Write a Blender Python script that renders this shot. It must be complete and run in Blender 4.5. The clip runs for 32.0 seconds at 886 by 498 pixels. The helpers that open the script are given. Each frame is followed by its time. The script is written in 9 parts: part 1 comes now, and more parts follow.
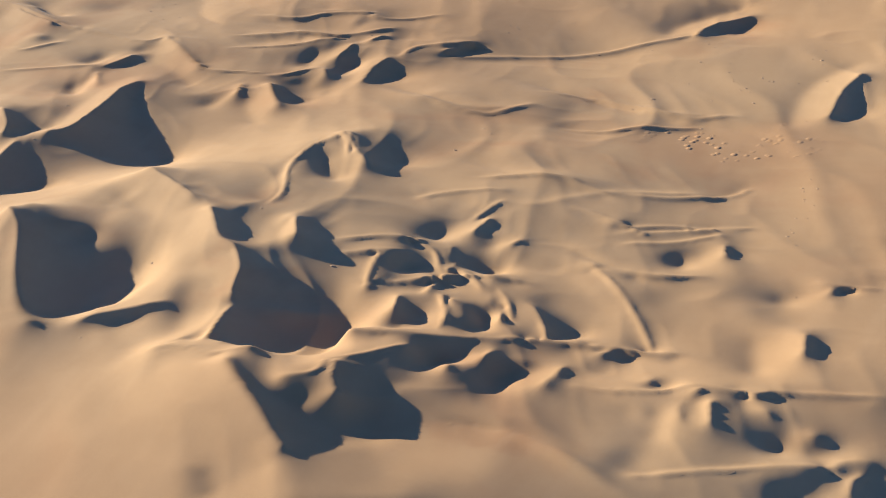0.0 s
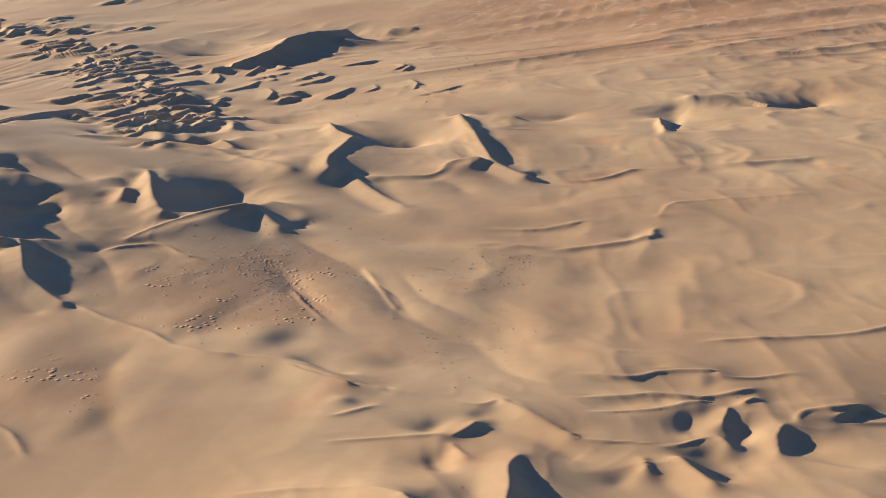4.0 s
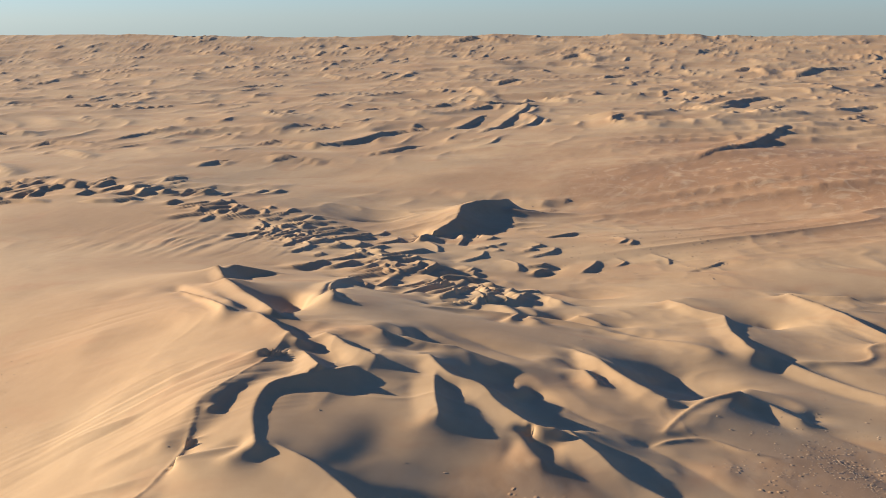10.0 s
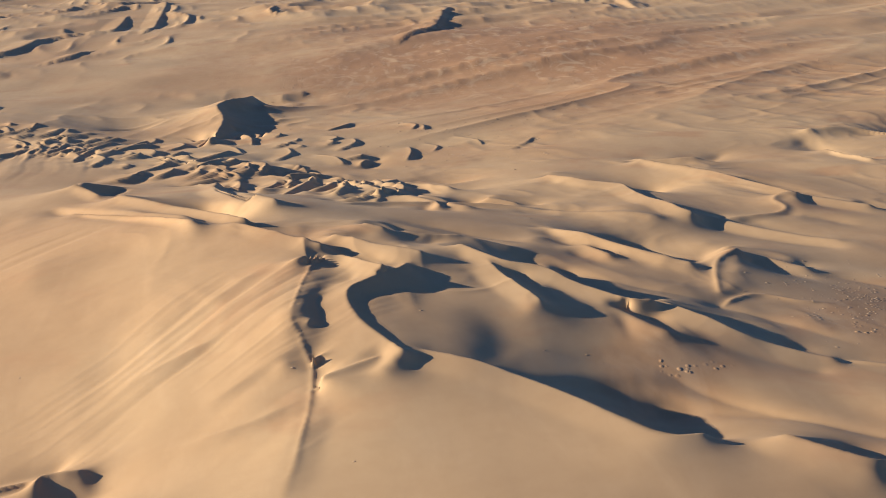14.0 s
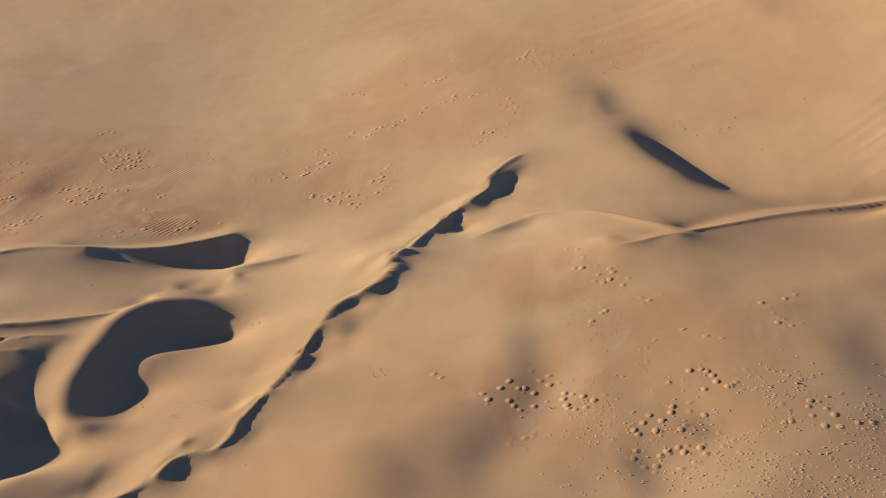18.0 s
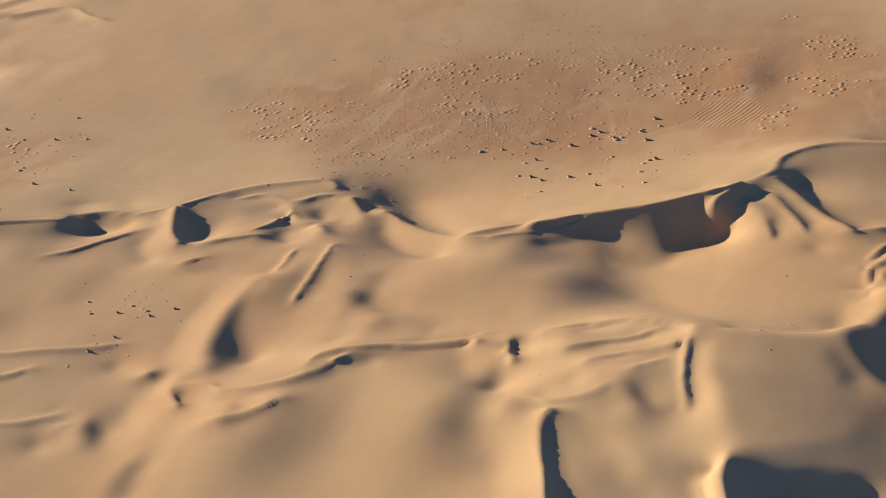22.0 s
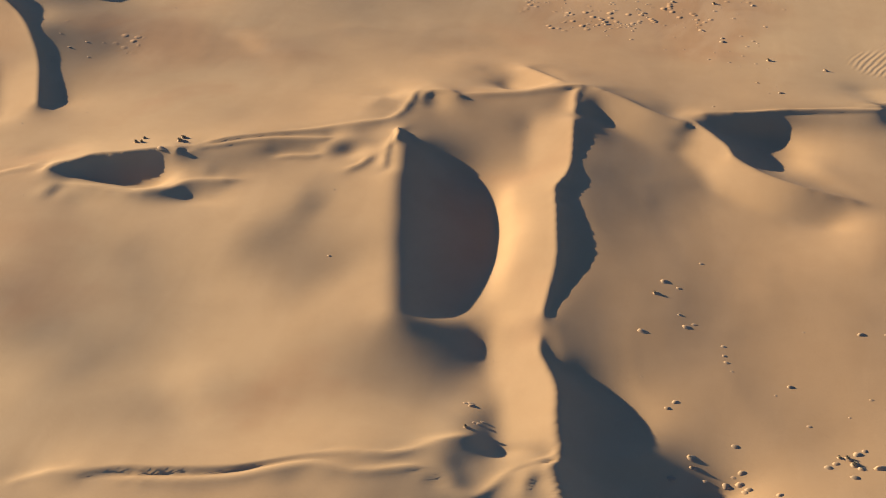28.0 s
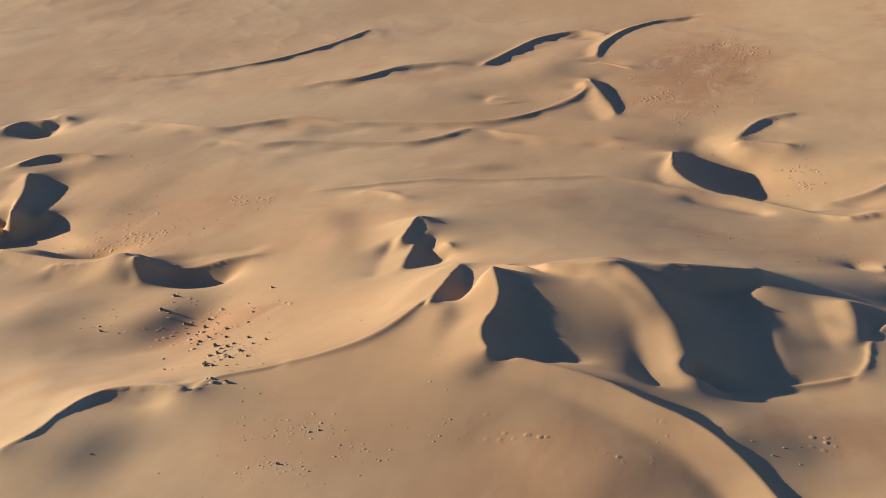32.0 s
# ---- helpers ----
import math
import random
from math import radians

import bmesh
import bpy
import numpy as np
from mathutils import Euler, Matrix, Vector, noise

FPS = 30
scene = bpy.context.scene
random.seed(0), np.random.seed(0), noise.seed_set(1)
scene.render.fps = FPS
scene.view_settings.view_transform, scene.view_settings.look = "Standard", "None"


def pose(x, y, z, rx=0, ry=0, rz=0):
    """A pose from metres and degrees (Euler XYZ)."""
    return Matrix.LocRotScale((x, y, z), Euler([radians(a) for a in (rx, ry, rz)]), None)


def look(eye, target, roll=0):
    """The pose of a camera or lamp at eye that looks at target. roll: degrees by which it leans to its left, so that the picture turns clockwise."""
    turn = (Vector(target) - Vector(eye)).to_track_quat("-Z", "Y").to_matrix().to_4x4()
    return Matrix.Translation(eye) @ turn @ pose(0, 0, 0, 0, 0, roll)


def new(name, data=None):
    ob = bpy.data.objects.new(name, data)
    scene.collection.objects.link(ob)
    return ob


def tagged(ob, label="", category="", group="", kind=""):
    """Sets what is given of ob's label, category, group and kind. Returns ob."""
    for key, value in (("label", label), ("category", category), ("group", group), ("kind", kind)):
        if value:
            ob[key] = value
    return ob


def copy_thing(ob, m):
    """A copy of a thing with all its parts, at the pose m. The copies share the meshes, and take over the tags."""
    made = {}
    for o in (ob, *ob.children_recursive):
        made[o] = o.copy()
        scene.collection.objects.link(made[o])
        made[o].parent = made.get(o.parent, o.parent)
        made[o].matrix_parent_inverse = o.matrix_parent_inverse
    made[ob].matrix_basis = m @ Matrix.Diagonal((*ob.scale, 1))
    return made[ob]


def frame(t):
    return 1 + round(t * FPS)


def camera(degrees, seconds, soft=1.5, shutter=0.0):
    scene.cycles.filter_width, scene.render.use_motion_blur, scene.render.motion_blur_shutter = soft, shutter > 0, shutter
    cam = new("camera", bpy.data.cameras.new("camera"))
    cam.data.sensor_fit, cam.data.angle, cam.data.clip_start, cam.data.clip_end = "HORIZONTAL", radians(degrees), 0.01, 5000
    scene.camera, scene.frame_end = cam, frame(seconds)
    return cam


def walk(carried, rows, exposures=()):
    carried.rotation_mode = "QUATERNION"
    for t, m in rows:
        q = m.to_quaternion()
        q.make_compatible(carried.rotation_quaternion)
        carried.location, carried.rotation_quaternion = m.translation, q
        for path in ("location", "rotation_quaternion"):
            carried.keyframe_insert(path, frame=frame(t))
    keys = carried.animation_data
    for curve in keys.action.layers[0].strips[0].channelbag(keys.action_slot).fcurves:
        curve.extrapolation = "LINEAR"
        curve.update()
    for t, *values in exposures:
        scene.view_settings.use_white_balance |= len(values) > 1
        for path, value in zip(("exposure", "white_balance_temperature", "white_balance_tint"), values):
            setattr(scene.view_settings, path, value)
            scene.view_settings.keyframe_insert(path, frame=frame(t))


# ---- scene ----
EXPOSURES = ((0, 1, 6500, 10), (6, 1, 6500, 10), (9, 0.95, 6500, 10), (10, 0.95, 6500, 10), (11, 0.75, 6200, 10), (12, 0.75, 6150, 10), (13, 0.9, 6300, 10), (15.5, 0.62, 6700, 10), (17, 0.55, 7000, 10), (19, 0.76, 6700, 10), (21, 0.82, 6800, 10), (24, 0.68, 7100, 10), (28, 0.95, 7300, 10), (30, 1, 7200, 10), (32, 0.88, 6900, 10))
cam = camera(35.138, 32.0, soft=0.9)
# seconds, place in metres, turn in degrees
PATH = [
    (0.0, -0.00, -0.00, 146.18, 60.557, 5.059, 23.032),
    (0.5, -18.71, 0.23, 145.78, 60.973, 2.219, 23.941),
    (1.0, -37.58, 0.61, 145.39, 62.796, 0.184, 25.079),
    (1.5, -56.66, 1.16, 144.99, 64.593, -0.708, 25.613),
    (2.0, -75.85, 1.80, 144.59, 65.412, -0.859, 25.775),
    (2.5, -95.08, 2.39, 144.21, 66.952, -0.175, 23.292),
    (4.5, -171.51, 2.71, 142.67, 75.260, 2.601, 16.070),
    (5.0, -190.58, 2.63, 142.28, 76.012, 1.202, 16.347),
    (5.5, -209.68, 2.59, 141.85, 76.086, -0.980, 17.361),
    (6.0, -228.77, 2.64, 141.39, 75.414, -0.988, 18.306),
    (6.5, -247.81, 2.92, 140.90, 74.291, -0.474, 19.017),
    (7.0, -266.84, 3.38, 140.40, 73.391, -0.213, 19.504),
    (7.5, -285.83, 4.00, 139.93, 73.863, 0.217, 19.474),
    (8.0, -304.76, 4.64, 139.49, 74.696, 0.658, 19.480),
    (8.5, -323.56, 5.32, 139.07, 75.516, 0.906, 19.235),
    (9.0, -342.26, 6.07, 138.72, 76.970, 0.659, 17.054),
    (9.5, -360.97, 6.85, 138.41, 78.872, 0.528, 14.793),
    (10.0, -379.74, 7.64, 138.16, 80.589, 0.377, 12.714),
    (10.5, -398.59, 8.48, 137.94, 82.494, 0.199, 10.963),
    (11.0, -417.44, 9.39, 137.71, 84.295, 0.170, 8.976),
    (11.5, -436.27, 10.33, 137.40, 85.110, 0.451, 5.602),
    (12.0, -455.07, 11.19, 137.05, 84.462, 1.474, 2.223),
    (12.5, -473.87, 11.96, 136.68, 83.129, 1.425, -0.625),
    (13.0, -492.71, 12.61, 136.32, 82.045, 1.163, -2.934),
    (13.5, -511.60, 13.07, 135.93, 78.951, 1.598, -4.703),
    (15.5, -586.87, 13.47, 134.24, 70.093, 5.735, -5.566),
    (16.0, -605.56, 13.38, 133.91, 68.019, 5.513, -3.031),
    (16.5, -624.19, 13.20, 133.62, 64.653, 2.620, -0.943),
    (17.0, -642.71, 12.95, 133.38, 63.847, 1.749, 0.320),
    (17.5, -661.09, 12.66, 133.19, 64.509, 2.665, 2.776),
    (18.0, -679.32, 12.36, 133.02, 66.375, 2.546, 5.938),
    (18.5, -697.43, 12.15, 132.91, 65.590, -0.093, 8.970),
    (19.0, -715.44, 12.11, 132.89, 64.384, -1.105, 11.510),
    (19.5, -733.32, 12.18, 132.98, 63.964, -0.583, 14.531),
    (20.0, -751.15, 12.25, 133.14, 62.894, 0.468, 17.094),
    (20.5, -768.93, 12.21, 133.35, 59.795, -0.101, 16.993),
    (21.0, -786.65, 12.08, 133.58, 59.536, -0.077, 15.775),
    (21.5, -804.31, 11.81, 133.80, 61.756, 4.120, 17.033),
    (22.0, -821.98, 11.43, 134.04, 62.417, 5.424, 16.129),
    (22.5, -839.67, 10.94, 134.27, 62.492, 5.797, 14.288),
    (23.0, -857.45, 10.40, 134.46, 61.614, 5.662, 12.154),
    (23.5, -875.36, 9.81, 134.58, 60.697, 4.859, 10.498),
    (24.0, -893.37, 9.19, 134.65, 60.262, 3.692, 9.960),
    (24.5, -911.46, 8.61, 134.68, 61.283, 3.152, 10.360),
    (26.5, -984.71, 6.68, 134.82, 61.570, 2.515, 11.770),
    (27.0, -1003.00, 6.12, 134.91, 57.955, 2.054, 12.285),
    (27.5, -1021.23, 5.49, 135.02, 56.460, 1.512, 12.959),
    (28.0, -1039.45, 4.83, 135.12, 55.531, 1.186, 13.564),
    (28.5, -1057.65, 4.12, 135.19, 56.060, 1.275, 13.783),
    (29.0, -1075.80, 3.39, 135.21, 58.878, 2.394, 11.069),
    (29.5, -1093.88, 2.57, 135.19, 62.824, 4.572, 9.949),
    (30.0, -1111.97, 1.89, 135.23, 64.366, 3.533, 10.230),
    (30.5, -1130.04, 1.38, 135.35, 66.529, 1.608, 11.019),
    (31.0, -1148.09, 0.97, 135.48, 70.497, 2.098, 11.622),
    (31.5, -1166.06, 0.50, 135.57, 71.949, 4.615, 12.026),
    (32.0, -1184.00, -0.00, 135.64, 71.016, 6.373, 12.975),
]
walk(cam, [(t, pose(*p)) for t, *p in PATH], exposures=EXPOSURES)

# ---- world, sun ----
SUN_EL, SUN_FROM = radians(15.8), radians(169.0)   # the sun stands low over -x
sun_dir = Vector((math.cos(SUN_FROM) * math.cos(SUN_EL), math.sin(SUN_FROM) * math.cos(SUN_EL), math.sin(SUN_EL)))
world = bpy.data.worlds.new("sky")
scene.world = world
world.use_nodes = True
sky = world.node_tree.nodes.new("ShaderNodeTexSky")
sky.sky_type, sky.sun_disc, sky.sun_elevation = "NISHITA", False, SUN_EL
sky.sun_rotation = math.atan2(sun_dir.x, sun_dir.y)
sky.altitude, sky.air_density, sky.dust_density, sky.ozone_density = 0, 0.9, 0.15, 3.5
bg = world.node_tree.nodes["Background"]
bg.inputs["Strength"].default_value = 0.057
tint = world.node_tree.nodes.new("ShaderNodeMix")
tint.data_type, tint.blend_type = "RGBA", "MULTIPLY"
tint.inputs[0].default_value = 1.0
tint.inputs[7].default_value = (0.79, 0.98, 1.38, 1)
world.node_tree.links.new(sky.outputs[0], tint.inputs[6])
world.node_tree.links.new(tint.outputs[2], bg.inputs["Color"])
lamp = bpy.data.lights.new("sun", "SUN")
lamp.energy, lamp.angle, lamp.color = 5.0, radians(0.6), (1.0, 0.88, 0.69)
sun = new("sun", lamp)
sun.matrix_world = look(sun_dir * 900, (0, 0, 0))

# ---- materials ----
def node(nt, kind, **inputs):
    n = nt.nodes.new("ShaderNode" + kind)
    for k, v in inputs.items():
        n.inputs[k.replace("_", " ")].default_value = v
    return n


def mix(nt, fac, a, b, blend="MIX"):
    m = nt.nodes.new("ShaderNodeMix")
    m.data_type, m.blend_type = "RGBA", blend
    for i, v in ((0, fac), (6, a), (7, b)):
        if isinstance(v, bpy.types.NodeSocket):
            nt.links.new(v, m.inputs[i])
        else:
            m.inputs[i].default_value = v
    return m.outputs[2]


def ramp(nt, value, lo, hi):
    r = nt.nodes.new("ShaderNodeMapRange")
    r.interpolation_type = "SMOOTHSTEP"
    r.inputs[1].default_value, r.inputs[2].default_value = lo, hi
    nt.links.new(value, r.inputs[0])
    return r.outputs[0]


def noise(nt, where, size, detail=3.0, stretch=(1, 1, 1), turn=0.0, rough=0.55, warp=0.0):
    """Noise with features of about that size in metres."""
    p = nt.nodes.new("ShaderNodeMapping")
    p.inputs["Rotation"].default_value = (0, 0, turn)
    p.inputs["Scale"].default_value = [s / size for s in stretch]
    nt.links.new(where, p.inputs[0])
    n = node(nt, "TexNoise", Scale=1.0, Detail=detail, Roughness=rough, Distortion=warp)
    nt.links.new(p.outputs[0], n.inputs["Vector"])
    return n.outputs[0]


def sand_material():
    """Fine wind-sorted sand: pale on the dunes, redder coarse sand in the hollows' patches, rippled and streaked."""
    m = bpy.data.materials.new("sand")
    m.use_nodes = True
    nt = m.node_tree
    b = nt.nodes["Principled BSDF"]
    b.inputs["Roughness"].default_value = 0.92
    b.inputs["Specular IOR Level"].default_value = 0.25
    at = nt.nodes.new("ShaderNodeNewGeometry").outputs["Position"]
    broad = ramp(nt, noise(nt, at, 150, 2.0), 0.34, 0.66)
    col = mix(nt, broad, (0.505, 0.337, 0.180, 1), (0.445, 0.276, 0.141, 1))
    patch = ramp(nt, noise(nt, at, 46, 4.0, warp=0.6), 0.52, 0.74)
    col = mix(nt, patch, col, (0.45, 0.264, 0.134, 1))
    gravel = nt.nodes.new("ShaderNodeAttribute")
    gravel.attribute_name = "coarse"
    col = mix(nt, gravel.outputs["Fac"], col, (0.385, 0.205, 0.098, 1))
    streak = ramp(nt, noise(nt, at, 9, 4.0, (1.0, 0.22, 1.0), 0.6, warp=0.8), 0.40, 0.75)
    col = mix(nt, streak, col, mix(nt, 1.0, col, (1.05, 1.06, 1.08, 1), "MULTIPLY"))
    speck = ramp(nt, noise(nt, at, 6.0, 6.0, rough=0.6), 0.35, 0.7)
    col = mix(nt, speck, col, mix(nt, 1.0, col, (0.965, 0.955, 0.945, 1), "MULTIPLY"))
    grain = ramp(nt, noise(nt, at, 0.16, 2.0, rough=0.8), 0.3, 0.7)
    col = mix(nt, grain, mix(nt, 1.0, col, (1.05, 1.05, 1.05, 1), "MULTIPLY"), mix(nt, 1.0, col, (0.94, 0.93, 0.92, 1), "MULTIPLY"))
    veil = ramp(nt, noise(nt, at, 22, 5.0, (1.0, 0.45, 1.0), -0.35, 0.6, 1.4), 0.50, 0.66)
    part_veil = nt.nodes.new("ShaderNodeMath")
    part_veil.operation = "MULTIPLY"
    nt.links.new(veil, part_veil.inputs[0])
    nt.links.new(gravel.outputs["Fac"], part_veil.inputs[1])
    col = mix(nt, part_veil.outputs[0], col, (0.50, 0.325, 0.18, 1))
    nt.links.new(col, b.inputs["Base Color"])
    # wind ripples in patches, over a finer unevenness
    wave = node(nt, "TexWave", Scale=1.0, Distortion=5.0, Detail=2.0)
    wave.inputs["Detail Scale"].default_value = 0.35
    p = nt.nodes.new("ShaderNodeMapping")
    p.inputs["Rotation"].default_value = (0, 0, 0.35)
    p.inputs["Scale"].default_value = (0.24, 0.24, 0.24)
    nt.links.new(at, p.inputs[0])
    nt.links.new(p.outputs[0], wave.inputs["Vector"])
    # places of the rippled patches and their reach in metres
    spots = ((-801, 366, 9), (-860, 369, 11), (-1011, 312, 10), (-810, 416, 12), (-859, 373, 14))
    rippled = None
    for x, y, reach in spots:
        far = nt.nodes.new("ShaderNodeVectorMath")
        far.operation = "DISTANCE"
        far.inputs[1].default_value = (x, y, -15)
        nt.links.new(at, far.inputs[0])
        one = ramp(nt, far.outputs["Value"], reach, reach * 0.55)
        if rippled is None:
            rippled = one
        else:
            most = nt.nodes.new("ShaderNodeMath")
            most.operation = "MAXIMUM"
            nt.links.new(rippled, most.inputs[0])
            nt.links.new(one, most.inputs[1])
            rippled = most.outputs[0]
    part_of = nt.nodes.new("ShaderNodeMath")
    part_of.operation = "MULTIPLY"
    nt.links.new(wave.outputs["Fac"], part_of.inputs[0])
    nt.links.new(rippled, part_of.inputs[1])
    b1 = node(nt, "Bump", Strength=0.5, Distance=0.12)
    nt.links.new(part_of.outputs[0], b1.inputs["Height"])
    b2 = node(nt, "Bump", Strength=0.16, Distance=0.35)
    nt.links.new(noise(nt, at, 3.2, 5.0, (1, 0.55, 1), 0.5, 0.6, 0.5), b2.inputs["Height"])
    nt.links.new(b1.outputs[0], b2.inputs["Normal"])
    pitted = nt.nodes.new("ShaderNodeMapRange")
    pitted.inputs[3].default_value, pitted.inputs[4].default_value = 0.03, 0.16
    nt.links.new(gravel.outputs["Fac"], pitted.inputs[0])
    nt.links.new(pitted.outputs[0], b2.inputs["Strength"])
    b4 = node(nt, "Bump", Strength=0.14, Distance=6.0)
    nt.links.new(noise(nt, at, 15, 2.0, (1, 0.5, 1), 0.5, 0.5, 0.4), b4.inputs["Height"])
    nt.links.new(b2.outputs[0], b4.inputs["Normal"])
    swept = nt.nodes.new("ShaderNodeMapRange")
    swept.inputs[3].default_value, swept.inputs[4].default_value = 0.015, 0.08
    nt.links.new(gravel.outputs["Fac"], swept.inputs[0])
    nt.links.new(swept.outputs[0], b4.inputs["Strength"])
    # clusters of small mounds on the coarse plains
    q = nt.nodes.new("ShaderNodeMapping")
    q.inputs["Scale"].default_value = (0.42, 0.36, 0.4)
    nt.links.new(at, q.inputs[0])
    cells = nt.nodes.new("ShaderNodeTexVoronoi")
    cells.inputs["Scale"].default_value = 1.0
    cells.inputs["Randomness"].default_value = 1.0
    nt.links.new(q.outputs[0], cells.inputs["Vector"])
    heap = ramp(nt, cells.outputs["Distance"], 0.42, 0.08)
    some = ramp(nt, noise(nt, at, 26, 4.0, warp=0.7), 0.52, 0.62)
    here = ramp(nt, gravel.outputs["Fac"], 0.15, 0.5)
    for factor in (some, here):
        many = nt.nodes.new("ShaderNodeMath")
        many.operation = "MULTIPLY"
        nt.links.new(heap, many.inputs[0])
        nt.links.new(factor, many.inputs[1])
        heap = many.outputs[0]
    b5 = node(nt, "Bump", Strength=0.8, Distance=0.4)
    nt.links.new(heap, b5.inputs["Height"])
    nt.links.new(b4.outputs[0], b5.inputs["Normal"])
    b3 = node(nt, "Bump", Strength=0.22, Distance=0.03)
    nt.links.new(noise(nt, at, 0.35, 3.0, (1, 0.4, 1), 0.4), b3.inputs["Height"])
    nt.links.new(b5.outputs[0], b3.inputs["Normal"])
    nt.links.new(b3.outputs[0], b.inputs["Normal"])
    return m


def plain_material(name, colour, other, size, rough=0.85, relief=0.02):
    m = bpy.data.materials.new(name)
    m.use_nodes = True
    nt = m.node_tree
    b = nt.nodes["Principled BSDF"]
    b.inputs["Roughness"].default_value = rough
    at = nt.nodes.new("ShaderNodeTexCoord").outputs["Object"]
    n = noise(nt, at, size, 5.0)
    col = mix(nt, ramp(nt, n, 0.35, 0.65), colour + (1,), other + (1,))
    luck = nt.nodes.new("ShaderNodeObjectInfo").outputs["Random"]
    col = mix(nt, luck, col, mix(nt, 1.0, col, (0.7, 0.75, 0.8, 1), "MULTIPLY"))
    nt.links.new(col, b.inputs["Base Color"])
    bump = node(nt, "Bump", Strength=0.6, Distance=relief)
    nt.links.new(n, bump.inputs["Height"])
    nt.links.new(bump.outputs[0], b.inputs["Normal"])
    return m


SAND = sand_material()
MOUND = plain_material("hummock_sand", (0.53, 0.35, 0.19), (0.45, 0.28, 0.15), 0.5)
SHRUB = plain_material("dry_shrub", (0.15, 0.12, 0.07), (0.27, 0.195, 0.105), 0.2)
TWIG = plain_material("dead_twig", (0.16, 0.11, 0.065), (0.25, 0.18, 0.11), 0.1)



# ---- ground ----
def hash_grid(ix, iy, seed):
    h = (ix.astype(np.int64) * 374761393 + iy.astype(np.int64) * 668265263 + seed * 974711) & 0x7FFFFFFF
    h = ((h ^ (h >> 13)) * 1274126177) & 0x7FFFFFFF
    return ((h ^ (h >> 16)) & 0xFFFF) / 32768.0 - 1.0


def wobble(x, y, size, seed=0):
    """Smooth noise between -1 and 1 with features of that size in metres."""
    u, v = x / size, y / size
    iu, iv = np.floor(u), np.floor(v)
    fu, fv = u - iu, v - iv
    su, sv = fu * fu * fu * (fu * (fu * 6 - 15) + 10), fv * fv * fv * (fv * (fv * 6 - 15) + 10)
    a, b = hash_grid(iu, iv, seed), hash_grid(iu + 1, iv, seed)
    c, d = hash_grid(iu, iv + 1, seed), hash_grid(iu + 1, iv + 1, seed)
    return a + (b - a) * su + (c - a) * sv + (a - b - c + d) * su * sv


def smooth(a, b, v):
    w = np.clip((v - a) / (b - a), 0, 1)
    return w * w * (3 - 2 * w)


SWELLS = []


def swells(rows):
    """Broad rises and hollows that the dunes stand on: place and height of each."""
    SWELLS.extend(rows)


swells([(-138, 209, 9), (-173, 290, 3), (-217, 306, 1), (-88, 150, 13), (-115, 188, 9), (-129, 223, 5), (-56, 274, 0), (-50, 239, 2), (-70, 196, 6), (-224, 496, -3), (-203, 216, 10), (-192, 250, 3), (-132, 262, 3), (-359, 485, 1), (-392, 369, 8), (-330, 529, -2), (-221, 402, -4), (-172, 334, 0), (-293, 604, -5), (-251, 608, -4), (-229, 498, -2), (-309, 420, -1), (-125, 300, 0), (-76, 307, -2), (-51, 200, 4), (-300, 270, 2), (-260, 240, 4), (-434, 332, 9)])
swells([(-434, 421, 12), (-389, 364, 8), (-400, 302, 4), (-360, 330, 4), (-300, 325, 2), (-580, 1126, -16), (-569, 1090, -20), (-498, 418, 26), (-469, 425, 23), (-432, 389, 13), (-400, 426, 6), (-408, 648, 2), (-497, 803, -9), (-602, 735, 0), (-776, 964, -4), (-360, 1687, -8), (-350, 700, -2), (-250, 700, -2), (-545, 500, 24), (-640, 375, -11), (-553, 250, 8), (-541, 244, 10), (-562, 441, 30), (-525, 410, 26), (-515, 360, 19), (-630, 589, 18), (-593, 524, 22), (-600, 420, 6)])
swells([(-680, 480, 0), (-480, 320, 12), (-766, 297, -13), (-753, 345, -14), (-590, 337, -2), (-757, 235, -7), (-913, 290, -16), (-877, 355, -22), (-881, 183, -3), (-847, 283, -10), (-820, 297, -12), (-785, 237, -9), (-779, 366, -18), (-800, 190, -12), (-819, 454, -20), (-660, 300, -3), (-644, 253, -1), (-629, 238, -2), (-676, 280, -1), (-700, 225, -2), (-1094, 369, -20), (-1070, 427, -20), (-1044, 338, -19), (-1003, 330, -21), (-1052, 329, -19), (-1020, 241, -11), (-970, 271, -12), (-978, 210, -9)])
swells([(-980, 244, -10), (-1086, 316, -18), (-1150, 249, -11), (-1075, 159, -6), (-1128, 170, -4), (-1037, 205, -9), (-1180, 235, -8), (-1235, 302, -6), (-1156, 403, -22), (-1189, 312, -13), (-1118, 383, -27), (-1182, 498, -28), (-1148, 466, -23), (-1235, 236, -5), (-1354, 405, -16), (-1336, 373, -13), (-1400, 416, -16), (-1262, 645, -24), (-1325, 275, 0), (-1245, 580, -22), (-1377, 734, -18), (-1325, 852, -26), (-930, 230, -6), (-1290, 430, -8), (-1228, 262, 2), (-1251, 270, 3.5), (-1209, 248, -1.5), (-1232, 236, -2)])


